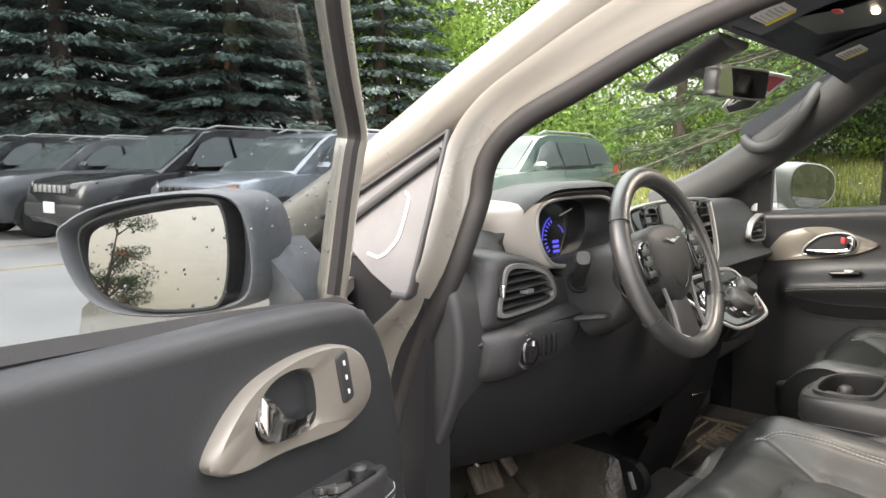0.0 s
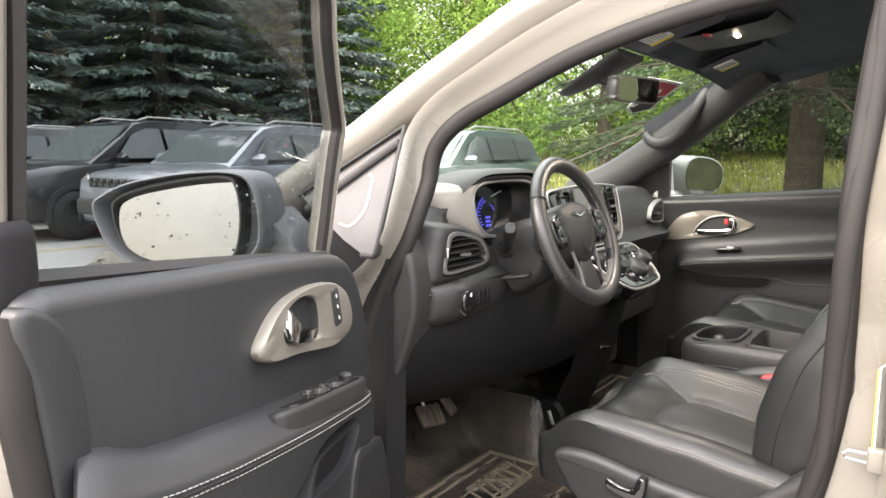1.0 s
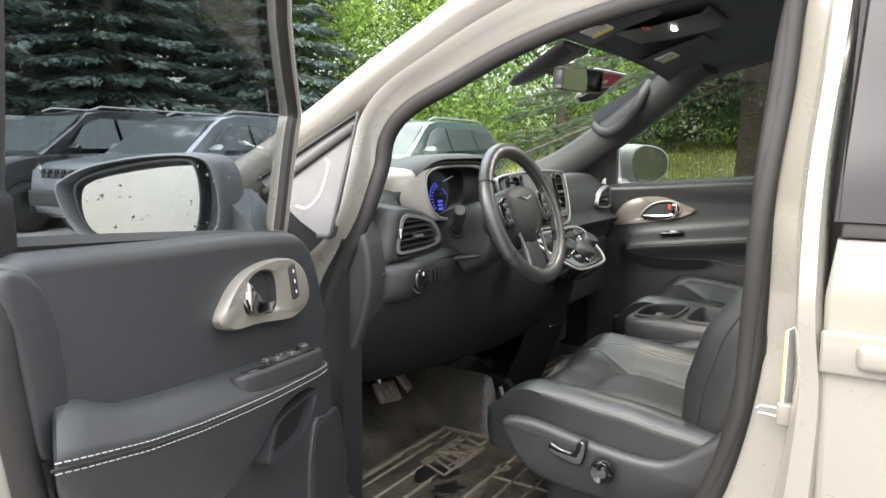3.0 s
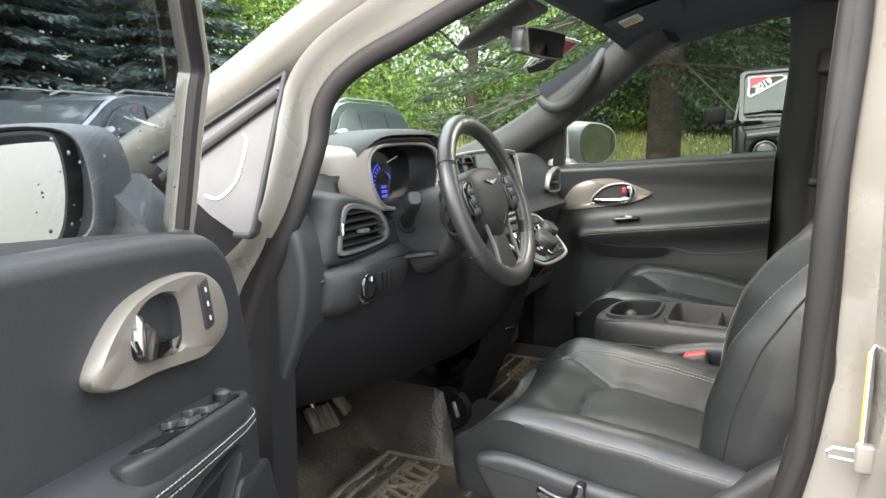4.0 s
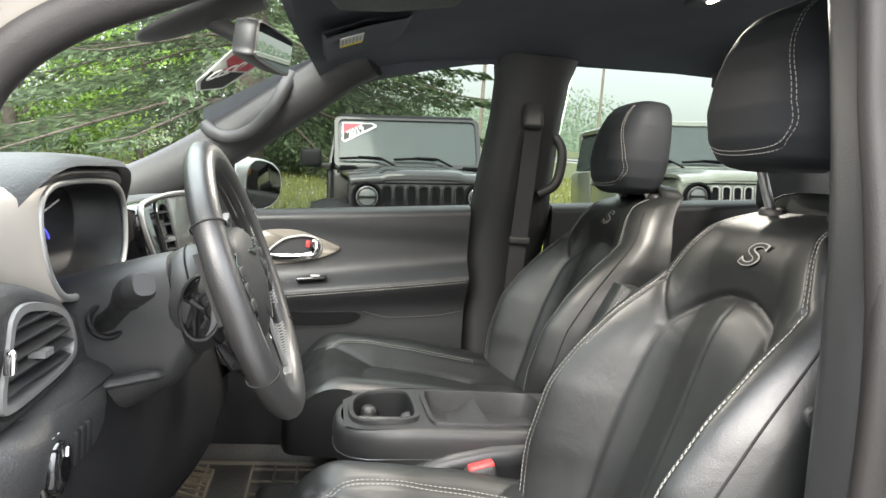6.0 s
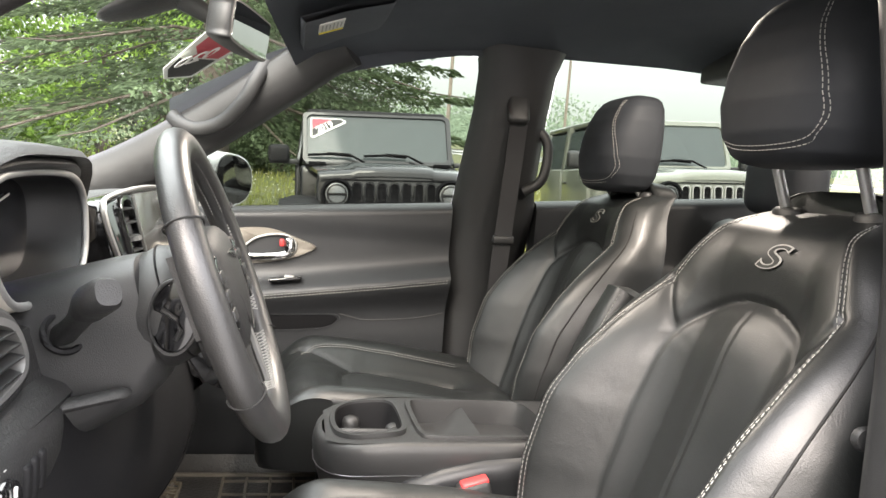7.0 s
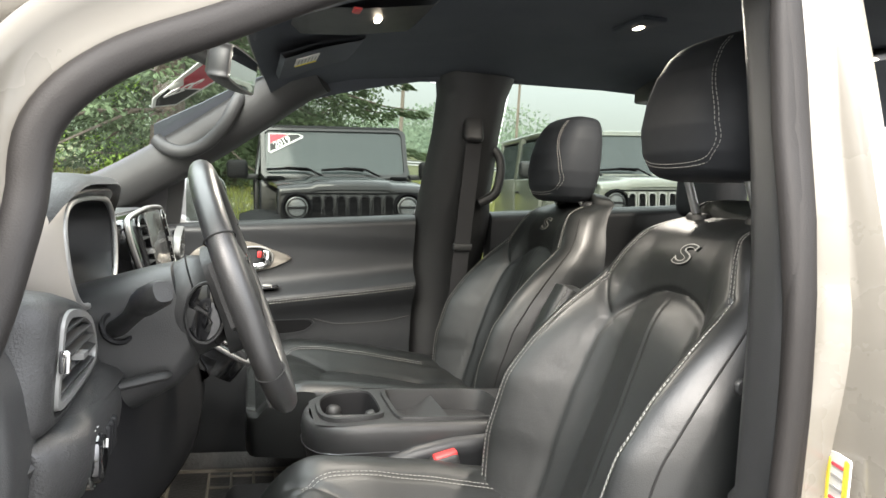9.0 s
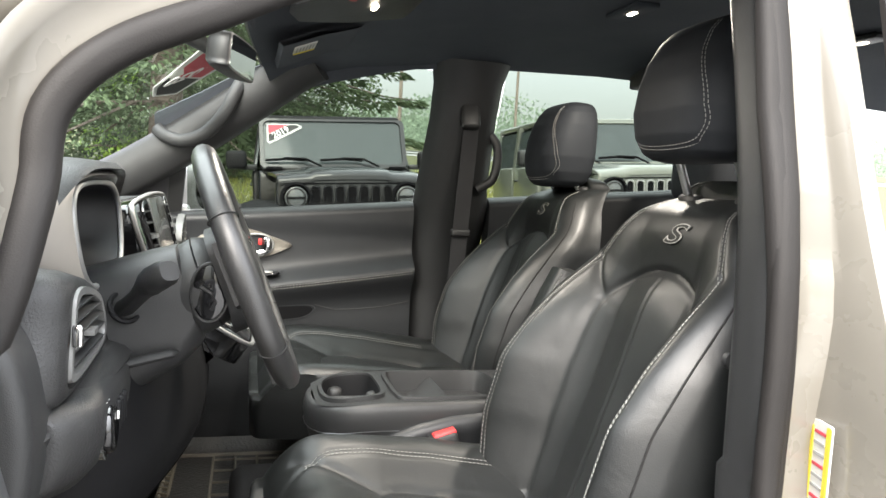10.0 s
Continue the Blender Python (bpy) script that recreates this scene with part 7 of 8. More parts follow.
part("bezel", box((0.045, -0.285, 1.650), (0.14, 0.06, 0.012), 0.005), M["fabric"], dl)
part("lens", box((0.045, -0.285, 1.6435), (0.030, 0.012, 0.004), 0.001), M["lamp_glow"], dl, "lit white lens")
dl2 = thing("roof_lamp", "lit roof lamp over the second row", "lamp", "roof lamps")
part("bezel", box((0.03, -0.9, 1.645), (0.14, 0.06, 0.012), 0.005), M["plastic"], dl2)
part("lens", box((0.03, -0.9, 1.6385), (0.030, 0.012, 0.004), 0.001), M["lamp_glow"], dl2, "lit white lens")
part("airbag_tag", [box((0.50, -0.444 + 0.012 * k, 1.652), (0.004, 0.008, 0.010)) for k in range(3)], M["label"], van, "small white moulded tag letters")
part("roof_console", box((0.50, -0.68, 1.612), (0.24, 0.16, 0.09), 0.008, 2), M["plastic"], van, "black roof vent housing")

rvm = thing("rear_view_mirror", "black framed rear view mirror on the windscreen", "mirror")
RT = Matrix.Translation((-0.030, 0.566, 1.453)) @ Matrix.Rotation(radians(-13), 4, "Z") @ Matrix.Rotation(radians(5), 4, "X")
ro = [(p.x * 0.80, p.y * 0.94) for p in spline([(-0.125, 0.020, 0), (-0.105, 0.034, 0), (0.10, 0.036, 0), (0.122, 0.026, 0), (0.120, -0.022, 0), (0.098, -0.036, 0), (-0.105, -0.034, 0), (-0.125, -0.018, 0)], 6, True)]
part("housing", grid([[RT @ Vector((a * k, c, b * k)) for a, b in ro] for k, c in ((0.96, -0.020), (1.0, -0.016), (1.0, -0.002), (0.92, 0.018), (0.6, 0.032), (0.1, 0.036))], close_v=True, cap=True), M["plastic"], rvm, "black mirror housing")
part("glass", plate([(a * 0.93, b * 0.86) for a, b in ro], lambda a, b, c: RT @ Vector((a, -0.021 - c, b)), 0.002), M["mirror_dim"], rvm, "mirror glass", smooth=False)
part("stem", rod(RT @ Vector((0, 0.03, 0.005)), (-0.03, 0.655, 1.490), 0.012, 0.018), M["plastic"], rvm)
cover = []
for y, w, h in ((0.655, 0.010, 0.004), (0.648, 0.030, 0.010), (0.632, 0.046, 0.016), (0.605, 0.058, 0.022), (0.57, 0.070, 0.026), (0.53, 0.084, 0.028), (0.49, 0.100, 0.028)):
    cover.append([glass_at(-0.03 + w * math.cos(q), y) - Vector((0, 0.25 * h * math.sin(q), 0.003 + h * math.sin(q))) for q in np.linspace(0, math.pi, 15)])
part("sensor_cover", grid(cover, cap=True), M["plastic"], rvm, "smooth black sensor cover on the windscreen")

# windscreen sticker, read from outside
def wsk(a, b, c=0.0):
    """a across to the right, b up the windscreen, c outward."""
    return glass_at(a + 0.03, 0.625 - b * 0.845) + Vector((0, c * 0.53, 0.007 + c * 0.85))


st = thing("windscreen_sticker", "white-edged red and black year sticker on the windscreen", "sticker")
part("backing", plate([(0.26, 0.085), (0.47, 0.085), (0.52, -0.06), (0.46, -0.095), (0.40, -0.07)], lambda a, b, c: wsk(a, b, c), 0.002), M["white_plastic"], st)
part("red_field", plate([(0.30, 0.075), (0.455, 0.075), (0.475, 0.02), (0.37, -0.02)], lambda a, b, c: wsk(a, b, c - 0.003), 0.001), M["sticker_red"], st, "red sticker field")
part("black_field", plate([(0.37, -0.025), (0.478, 0.012), (0.505, -0.055), (0.455, -0.085), (0.41, -0.065)], lambda a, b, c: wsk(a, b, c - 0.003), 0.001), M["ink"], st, "black sticker field")
cu = bpy.data.curves.new("year_text", "FONT")
cu.body, cu.size, cu.align_x, cu.extrude, cu.offset = "2020", 0.075, "CENTER", 0.0006, 0.0016
tx = new("year_text", cu)
tx.data.materials.append(M["white_plastic"])
tx.parent = st
xd, yd = Vector((-0.62, 0.66, -0.42)).normalized(), Vector((-0.74, -0.56, 0.355)).normalized()
yd = (yd - xd * yd.dot(xd)).normalized()
mt = Matrix((xd.to_4d(), yd.to_4d(), xd.cross(yd).to_4d(), Vector((0, 0, 0, 1)))).transposed()
mt.translation = wsk(0.425, -0.005, -0.006)
tx.matrix_basis = mt

# pillar grab handle
part("grab_handle", sweep(spline([(0.685, 0.775, 1.352), (0.655, 0.745, 1.330), (0.635, 0.70, 1.322), (0.62, 0.645, 1.345), (0.61, 0.598, 1.40), (0.615, 0.572, 1.455), (0.635, 0.552, 1.50)], 6), ellipse(0.013, 0.019, 10), (-1, 0, 0)), M["plastic_grey"], van, "dark grey pillar grab handle")
# far seat belt with its guide, and the rear pull handle
belt = thing("seat_belt", "black seat belt hanging from the centre pillar", "seat belt")
part("guide", box((0.616, -0.092, 1.450), (0.030, 0.060, 0.085), 0.012, 3, rot=Matrix.Rotation(radians(20), 4, "Y")), M["plastic"], belt)
part("webbing", sweep([(0.603, -0.094, 1.435), (0.622, -0.099, 1.40), (0.645, -0.101, 1.30), (0.664, -0.098, 1.15), (0.676, -0.094, 1.00), (0.685, -0.09, 0.75)], [(0.0015, -0.024), (0.0015, 0.024), (-0.0015, 0.024), (-0.0015, -0.024)], (-1, 0, 0)), M["webbing"], belt, "woven black webbing")
part("tongue", box((0.664, -0.097, 1.10), (0.02, 0.06, 0.022), 0.005), M["plastic"], belt)
part("rear_grab_handle", sweep(spline([(0.69, -0.135, 1.43), (0.675, -0.165, 1.41), (0.668, -0.196, 1.375), (0.668, -0.203, 1.325), (0.672, -0.190, 1.265), (0.69, -0.15, 1.235)], 5), ellipse(0.011, 0.014, 10), (-1, 0, 0)), M["plastic"], van, "black rear door pull handle")
nb = thing("seat_belt", "black seat belt hanging beside the driver seat", "seat belt")
part("webbing", sweep([(-0.655, -0.13, 1.45), (-0.665, -0.13, 1.25), (-0.67, -0.13, 1.0), (-0.67, -0.12, 0.70)], [(0.0015, -0.024), (0.0015, 0.024), (-0.0015, 0.024), (-0.0015, -0.024)], (1, 0, 0)), M["webbing"], nb, "woven black webbing")
part("latch_knob", lathe([(0.010, 0.0), (0.012, 0.004), (0.010, 0.009), (0.0, 0.011)], (-0.700, -0.052, 1.04), (-1, 0, 0), 14), M["plastic"], nb, "small black belt stop knob")
part("guide", box((-0.655, -0.125, 1.46), (0.03, 0.05, 0.08), 0.012, 3), M["plastic"], nb)

# passenger wing mirror
def far_mirror(q, k, y, sh=0.0):
    a, b = math.copysign(abs(math.cos(q)) ** 0.8, math.cos(q)), math.copysign(abs(math.sin(q)) ** 0.8, math.sin(q))
    return Vector((0.985 + 0.112 * k * a + sh, y - 0.42 * 0.112 * k * a, 1.198 + 0.078 * k * b - 0.010 * a * b))


pm = part("wing_mirror", grid([[far_mirror(q, k, y, sh) for q in (2 * math.pi * j / 40 for j in range(40))] for y, k, sh in ((0.662, 0.86, 0), (0.640, 0.93, 0), (0.642, 0.98, 0), (0.656, 1.0, 0), (0.69, 1.03, -0.010), (0.73, 1.02, -0.026), (0.77, 0.96, -0.042), (0.80, 0.84, -0.054), (0.82, 0.62, -0.064), (0.83, 0.35, -0.07), (0.832, 0.05, -0.07))], close_v=True, cap=True), M["mirror_grey"], van, "pale grey passenger wing mirror")
part("mirror_glass", grid([[far_mirror(q, k, 0.6385) for q in (2 * math.pi * j / 40 for j in range(40))] for k in (0.90, 0.02)], close_v=True, cap=True), M["mirror_dim"], pm, "mirror glass", smooth=False)
part("mirror_foot", box((0.87, 0.74, 1.12), (0.14, 0.09, 0.05), 0.02, 3), M["mirror_grey"], pm)

# driver pillar details: striker loop and tyre label
stk = part("door_striker", tube([(-0.828, -0.112, 0.868), (-0.828, -0.070, 0.868), (-0.828, -0.064, 0.862), (-0.828, -0.066, 0.856), (-0.828, -0.112, 0.854)], 0.0026, 8), M["galvanised"], van, "zinc door striker loop")
part("striker_base", box((-0.828, -0.104, 0.861), (0.018, 0.022, 0.036), 0.004, 2), M["paint"], stk, "cream painted striker base")


def jamb_face(a, b, c=0.0):
    """The forward-facing step of the centre pillar: a outward along it, b up, c forward."""
    return Vector((-0.8040 - a * 0.84, -0.1080 + a * 0.20 + c, 0.930 + b))


tl = part("tyre_label", plate(round_rect(0, 0, 0.052, 0.125, 0.004), lambda a, b, c: jamb_face(a, b, c + 0.004), 0.003), M["label"], van, "white and yellow tyre pressure label")
part("label_stripe", plate(round_rect(0.021, 0, 0.010, 0.121, 0.002), lambda a, b, c: jamb_face(a, b, c + 0.0055), 0.002), M["yellow"], tl)
part("label_stripe", plate(round_rect(-0.019, 0.01, 0.008, 0.09, 0.002), lambda a, b, c: jamb_face(a, b, c + 0.0055), 0.002), M["yellow"], tl)
for k in range(9):
    part("print_bar", plate(round_rect(0.001, 0.050 - 0.0125 * k, 0.026, 0.0035, 0.001), lambda a, b, c: jamb_face(a, b, c + 0.0055), 0.002), M["print"] if k % 3 else M["sticker_red"], tl)


# ---- ground and surroundings ----
def ground_z(x, y):
    side = 0.06 * min(6.0, max(0.0, 0.9 - y)) * min(1.0, max(0.0, (x - 1.5) / 2.5))
    return 0.08 * min(70.0, max(0.0, x - 10.5)) + side


xs = [-400, -60, -10, 1.5, 4, 10.5, 12, 15, 20, 30, 45, 60, 80, 120, 400]
ground = part("ground", shell([[Vector((x, y, ground_z(x, y))) for x in xs] for y in (-400, -60, -20, -5.1, -2, 0.9, 20, 60, 400)], (0, 0, -0.3)), M["asphalt"])
tagged(ground, "damp grey asphalt car park ground", "ground", kind="structure")
rng = random.Random(4)
lawn_rows = []
for y in np.linspace(-80, 60, 29):
    lawn_rows.append([Vector((x, y, ground_z(x, y) + 0.03 + 0.06 * noise.noise((x * 0.3, y * 0.3, 0)))) for x in (9.6, 10.5, 12, 14, 17, 21, 26, 32, 40, 55, 79)])
lawn = part("lawn", shell(lawn_rows, (0, 0, -0.2)), M["grass_ground"])
tagged(lawn, "rough meadow grass rising beyond the parked cars", "grass", kind="structure")
verts, faces = [], []
for k in range(26000):
    x = 9.7 + 18 * rng.random() ** 1.5
    y = -9 + 24 * rng.random()
    h, a = 0.10 + 0.16 * rng.random(), rng.random() * 6.28
    z = ground_z(x, y) + 0.03
    c, s_ = math.cos(a) * 0.02, math.sin(a) * 0.02
    b0 = len(verts)
    lx, ly = (rng.random() - 0.5) * 0.12, (rng.random() - 0.5) * 0.12
    verts += [(x - c, y - s_, z), (x + c, y + s_, z), (x + lx, y + ly, z + h)]
    faces.append((b0, b0 + 1, b0 + 2))
gr = part("meadow_grass", mesh_from(verts, faces), M["grass"], smooth=False)
tagged(gr, "yellow-green uncut meadow grass", "grass", kind="stuff")
verts, faces = [], []
for k in range(900):
    x, y = 9.9 + 14 * rng.random(), -9 + 24 * rng.random()
    z, r, b0 = ground_z(x, y) + 0.16 + 0.06 * rng.random(), 0.018, len(verts)
    verts += [(x - r, y, z), (x, y - r, z), (x + r, y, z), (x, y + r, z), (x, y, z + r), (x, y, z - r)]
    faces += [tuple(b0 + i for i in f) for f in ((0, 1, 4), (1, 2, 4), (2, 3, 4), (3, 0, 4), (1, 0, 5), (2, 1, 5), (3, 2, 5), (0, 3, 5))]
fl = part("clover_flowers", mesh_from(verts, faces), M["flower"], smooth=False)
tagged(fl, "scattered white clover flowers in the grass", "flowers", kind="stuff")
for x0, y0, x1, y1 in ((1.6, 6.9, 6.0, 6.5), (1.2, 9.4, 5.6, 9.1), (0.6, 12.0, 5.0, 11.7), (2.4, 4.2, 7.0, 3.9)):
    t = Vector((x1 - x0, y1 - y0, 0)).normalized()
    nn = Vector((-t.y, t.x, 0)) * 0.05
    a, b = Vector((x0, y0, 0.004)), Vector((x1, y1, 0.004))
    ln = part("parking_line", shell([[a - nn, a + nn], [b - nn, b + nn]], (0, 0, -0.003)), M["line"])
    tagged(ln, "worn yellow parking bay line on asphalt", "road marking", "parking lines", kind="structure")


# ---- trees ----
def leaf_mesh(centres, size, rng, elong=1.0, flat=0.0):
    """Many small pointed leaves at random turns round the centres."""
    verts, faces = [], []
    for c in centres:
        u = Vector((rng.gauss(0, 1), rng.gauss(0, 1), rng.gauss(0, 1) * (1 - flat))).normalized()
        v = u.orthogonal().normalized()
        v = Matrix.Rotation(rng.random() * 6.28, 3, u) @ v
        s = size * (0.6 + 0.8 * rng.random())
        b0 = len(verts)
        verts += [c - u * s * elong, c + v * s * 0.45, c + u * s * elong, c - v * s * 0.45]
        faces.append((b0, b0 + 1, b0 + 2, b0 + 3))
    return verts, faces


def spruce(seed, height, radius, clear, n_whorl=26, mat="spruce", more=1.0, fine=1.0):
    r = random.Random(seed)
    t = thing("spruce_tree", "tall blue-green spruce with drooping branches", "tree", "spruces")
    part("trunk", tube([(0, 0, -0.3), (0.03, 0, height * 0.3), (0, 0.04, height * 0.7), (0, 0, height)], 0.30, 10, scale=lambda k: 1 - 0.93 * k), M["bark"], t, "grey-brown bark trunk")
    verts, faces = [], []
    bverts, bms = [], []
    for w in range(n_whorl):
        k = w / (n_whorl - 1)
        z = clear + (height - clear - 0.3) * k
        L = radius * (1 - k) ** 0.75 + 0.25
        nb = 11 if k < 0.6 else 8
        for b in range(nb):
            a = 2 * math.pi * (b + 0.5 * r.random()) / nb + w * 0.7
            l = L * (0.75 + 0.35 * r.random())
            d = Vector((math.cos(a), math.sin(a), 0))
            side = Vector((-d.y, d.x, 0))
            droop = 0.10 + 0.28 * (1 - k) + 0.1 * r.random()
            pts = [Vector((0, 0, z)) + d * l * s + Vector((0, 0, -droop * l * s * s + 0.10 * l * s ** 4 * 2 - 0.0)) for s in (0.0, 0.3, 0.6, 0.85, 1.0)]
            if w % 2 == 0:
                bms.append(sweep(pts, ellipse(0.03, 0.03, 4), (0, 0, 1), scale=lambda q: 1 - 0.8 * q))
            for j in range(int((22 + 40 * (1 - k)) * more)):
                s = 0.12 + 0.88 * r.random() ** 0.7
                i = min(3, int(s * 4))
                p = Vector((0, 0, z)) + d * l * s + Vector((0, 0, -droop * l * s * s + 0.2 * l * s ** 4))
                sp = (0.10 + 0.32 * l * 0.35) * (1.15 - s)
                q = side * r.uniform(-1, 1) * sp * 1.5
                tip = (d * 0.7 + side * (0.8 if q.dot(side) > 0 else -0.8) * r.random() + Vector((0, 0, -0.55 * r.random()))).normalized()
                ln, wd = fine * (0.22 + 0.22 * r.random()), fine ** 1.3 * (0.055 + 0.045 * r.random())
                c = p + q + Vector((0, 0, -0.10 * r.random()))
                up = Vector((r.uniform(-0.3, 0.3), r.uniform(-0.3, 0.3), 1))
                v = tip.cross(up).normalized() * wd
                b0 = len(verts)
                verts += [c - tip * 0.03, c + tip * ln * 0.4 + v, c + tip * ln, c + tip * ln * 0.4 - v]
                faces.append((b0, b0 + 1, b0 + 2, b0 + 3))
                n2 = tip.cross(v).normalized() * wd * 0.8
                verts += [c - tip * 0.03, c + tip * ln * 0.4 + n2, c + tip * ln, c + tip * ln * 0.4 - n2]
                faces.append((b0 + 4, b0 + 5, b0 + 6, b0 + 7))
    part("limb", joined(bms), M["bark"], t)["kind"] = "stuff"
    cr = part("crown", mesh_from(verts, faces), M[mat], t, "dense needle sprays", smooth=False)
    return t


def broadleaf(seed, height, radius, low, mat, n=24000, size=0.075, label="leafy green broadleaf tree"):
    r = random.Random(seed)
    t = thing("broadleaf_tree", label, "tree", "broadleaf trees")
    part("trunk", tube([(0, 0, -0.3), (0.08, 0.05, height * 0.25), (-0.05, 0.1, height * 0.5), (0.05, 0, height * 0.85)], 0.16 + 0.01 * height, 9, scale=lambda k: 1 - 0.85 * k), M["bark"], t, "grey-brown bark trunk")
    bms, blobs = [], []
    for k in range(26):
        a, z = r.random() * 6.28, low + (height - low) * (0.05 + 0.9 * r.random())
        f = (z - low) / (height - low)
        R = radius * (0.55 + 0.5 * math.sin(math.pi * min(1, 0.18 + f * 0.85))) * (0.6 + 0.5 * r.random())
        e = Vector((math.cos(a) * R, math.sin(a) * R, z))
        s = Vector((0, 0, max(0.4, z - R * 0.7)))
        bms.append(sweep([s, s.lerp(e, 0.5) + Vector((0, 0, 0.25)), e], ellipse(0.06, 0.06, 5), (0.3, 0.2, 1), scale=lambda q: 1 - 0.8 * q))
        blobs.append((e, 0.7 + 0.6 * r.random()))
        blobs.append((s.lerp(e, 0.6) + Vector((0, 0, 0.2)), 0.7 + 0.5 * r.random()))
    part("limb", joined(bms), M["bark"], t)
    cen = []
    for k in range(n):
        c, b = r.choice(blobs)
        d = Vector((r.gauss(0, 1), r.gauss(0, 1), r.gauss(0, 1))).normalized() * b * (0.35 + 0.75 * r.random() ** 0.5)
        d.z *= 0.75
        cen.append(c + d * radius / 3.2)
    v, f = leaf_mesh(cen, size, r, 1.0)
    part("crown", mesh_from(v, f), M[mat], t, "loose crown of small leaves", smooth=False)
    return t


sp1 = spruce(1, 13.5, 3.3, 0.7, more=1.7, fine=0.75)
sp1.matrix_basis = pose(6.2, 18.6, 0.0)
for x, y, rz, sc in ((2.2, 21.0, 70, 1.05), (9.8, 16.8, 140, 0.95), (-2.5, 23.5, 220, 1.1), (13.6, 15.2, 300, 0.85), (-8, 26, 10, 1.0), (3.8, 25.5, 110, 1.2), (8.5, 22.5, 200, 1.15), (12.5, 19.5, 30, 1.1), (-1.5, 28.5, 80, 1.25), (6.5, 27.5, 160, 1.3)):
    c = copy_thing(sp1, Matrix.Identity(4))
    c.scale = (sc, sc, sc)
    c.matrix_basis = pose(x, y, ground_z(x, y), 0, 0, rz) @ Matrix.Diagonal((sc, sc, sc, 1))
pine = spruce(9, 12.0, 4.2, 2.3, 22, "leaf_dark", 4.4, 0.36)
tagged(pine, "dark pine with a thick bare lower trunk", "tree", "pines")
pine.matrix_basis = pose(10.6, 1.75, ground_z(10.6, 1.7))
b1 = broadleaf(3, 8.5, 3.4, 0.5, "leaf", label="fresh green broadleaf tree reaching to the ground")
b1.matrix_basis = pose(18.5, 13.0, ground_z(18.5, 13))
for x, y, rz, sc in ((16.5, 17.5, 60, 1.15), (21.5, 9.5, 130, 1.0), (23.5, 14.0, 200, 1.3), (24.0, 6.6, 260, 0.95), (13.5, 21.5, 310, 1.2), (20, 20, 20, 1.4)):
    copy_thing(b1, pose(x, y, ground_z(x, y), 0, 0, rz)).matrix_basis = pose(x, y, ground_z(x, y), 0, 0, rz) @ Matrix.Diagonal((sc, sc, sc, 1))
b2 = broadleaf(5, 9.0, 3.6, 0.3, "leaf_dark", label="dense dark green broadleaf tree at the meadow edge")
b2.matrix_basis = pose(25.0, 3.2, ground_z(25, 3.2))
for x, y, rz, sc in ((27, -0.3, 60, 1.05), (29.0, 5.5, 150, 1.2), (24.5, 1.0, 220, 0.75), (34, 1.5, 20, 1.4)):
    copy_thing(b2, pose(x, y, ground_z(x, y), 0, 0, rz)).matrix_basis = pose(x, y, ground_z(x, y), 0, 0, rz) @ Matrix.Diagonal((sc, sc, sc, 1))
# lone tree on the open side of the car park
lone = broadleaf(8, 9.5, 2.2, 1.4, "leaf_dark", 12000, label="small broadleaf tree across the car park")
lone.matrix_basis = pose(-43.9, 15.2, 0)

# far woods on the rise
fr = random.Random(12)


def wood_top(y):
    return (4.5 + 3.5 * (noise.noise((y * 0.05, 3.1, 0)) + 1)) * (0.80 + 0.3 * min(1.0, max(0.0, -y / 25)))


verts, faces = [], []
for k in range(60000):
    y = -150 + 175 * fr.random()
    x = 92 + 30 * fr.random()
    h = wood_top(y) * fr.random() ** 0.9
    c = Vector((x, y, 4.2 + h))
    u = Vector((fr.gauss(0, 0.4), fr.gauss(0, 1), fr.gauss(0, 1))).normalized() * (0.10 + 0.22 * fr.random())
    v = Vector((fr.gauss(0, 0.4), fr.gauss(0, 1), fr.gauss(0, 1))).normalized() * (0.10 + 0.22 * fr.random())
    b0 = len(verts)
    verts += [c - u, c - v, c + u, c + v]
    faces.append((b0, b0 + 1, b0 + 2, b0 + 3))
ridge = [(y, 4.0 + wood_top(y) * (0.84 + 0.25 * noise.noise((y * 0.6, 7.7, 0)))) for y in np.linspace(-160, 40, 260)]
for (y0, z0), (y1, z1) in zip(ridge, ridge[1:]):
    b0 = len(verts)
    verts += [Vector((124, y0, 2.0)), Vector((124, y1, 2.0)), Vector((125, y1, z1)), Vector((125, y0, z0))]
    faces.append((b0, b0 + 1, b0 + 2, b0 + 3))
# woods and ridge get their haze from the leaf colour alone
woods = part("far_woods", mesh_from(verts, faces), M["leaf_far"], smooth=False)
tagged(woods, "line of distant green woods with haze mixed into their colour", "woods", kind="stuff")


# ---- poles, wires and guard rail ----
def utility_pole(x, y, h):
    z = ground_z(x, y)
    t = thing("utility_pole", "weathered wooden utility pole by the road", "pole", "poles", at=pose(x, y, z))
    part("post", rod((0, 0, -0.3), (0, 0, h), 0.14, 0.09, 10), M["pole"], t)
    part("cross_arm", box((0, 0, h - 0.7), (0.1, 2.2, 0.1), 0.01), M["pole"], t)
    return t


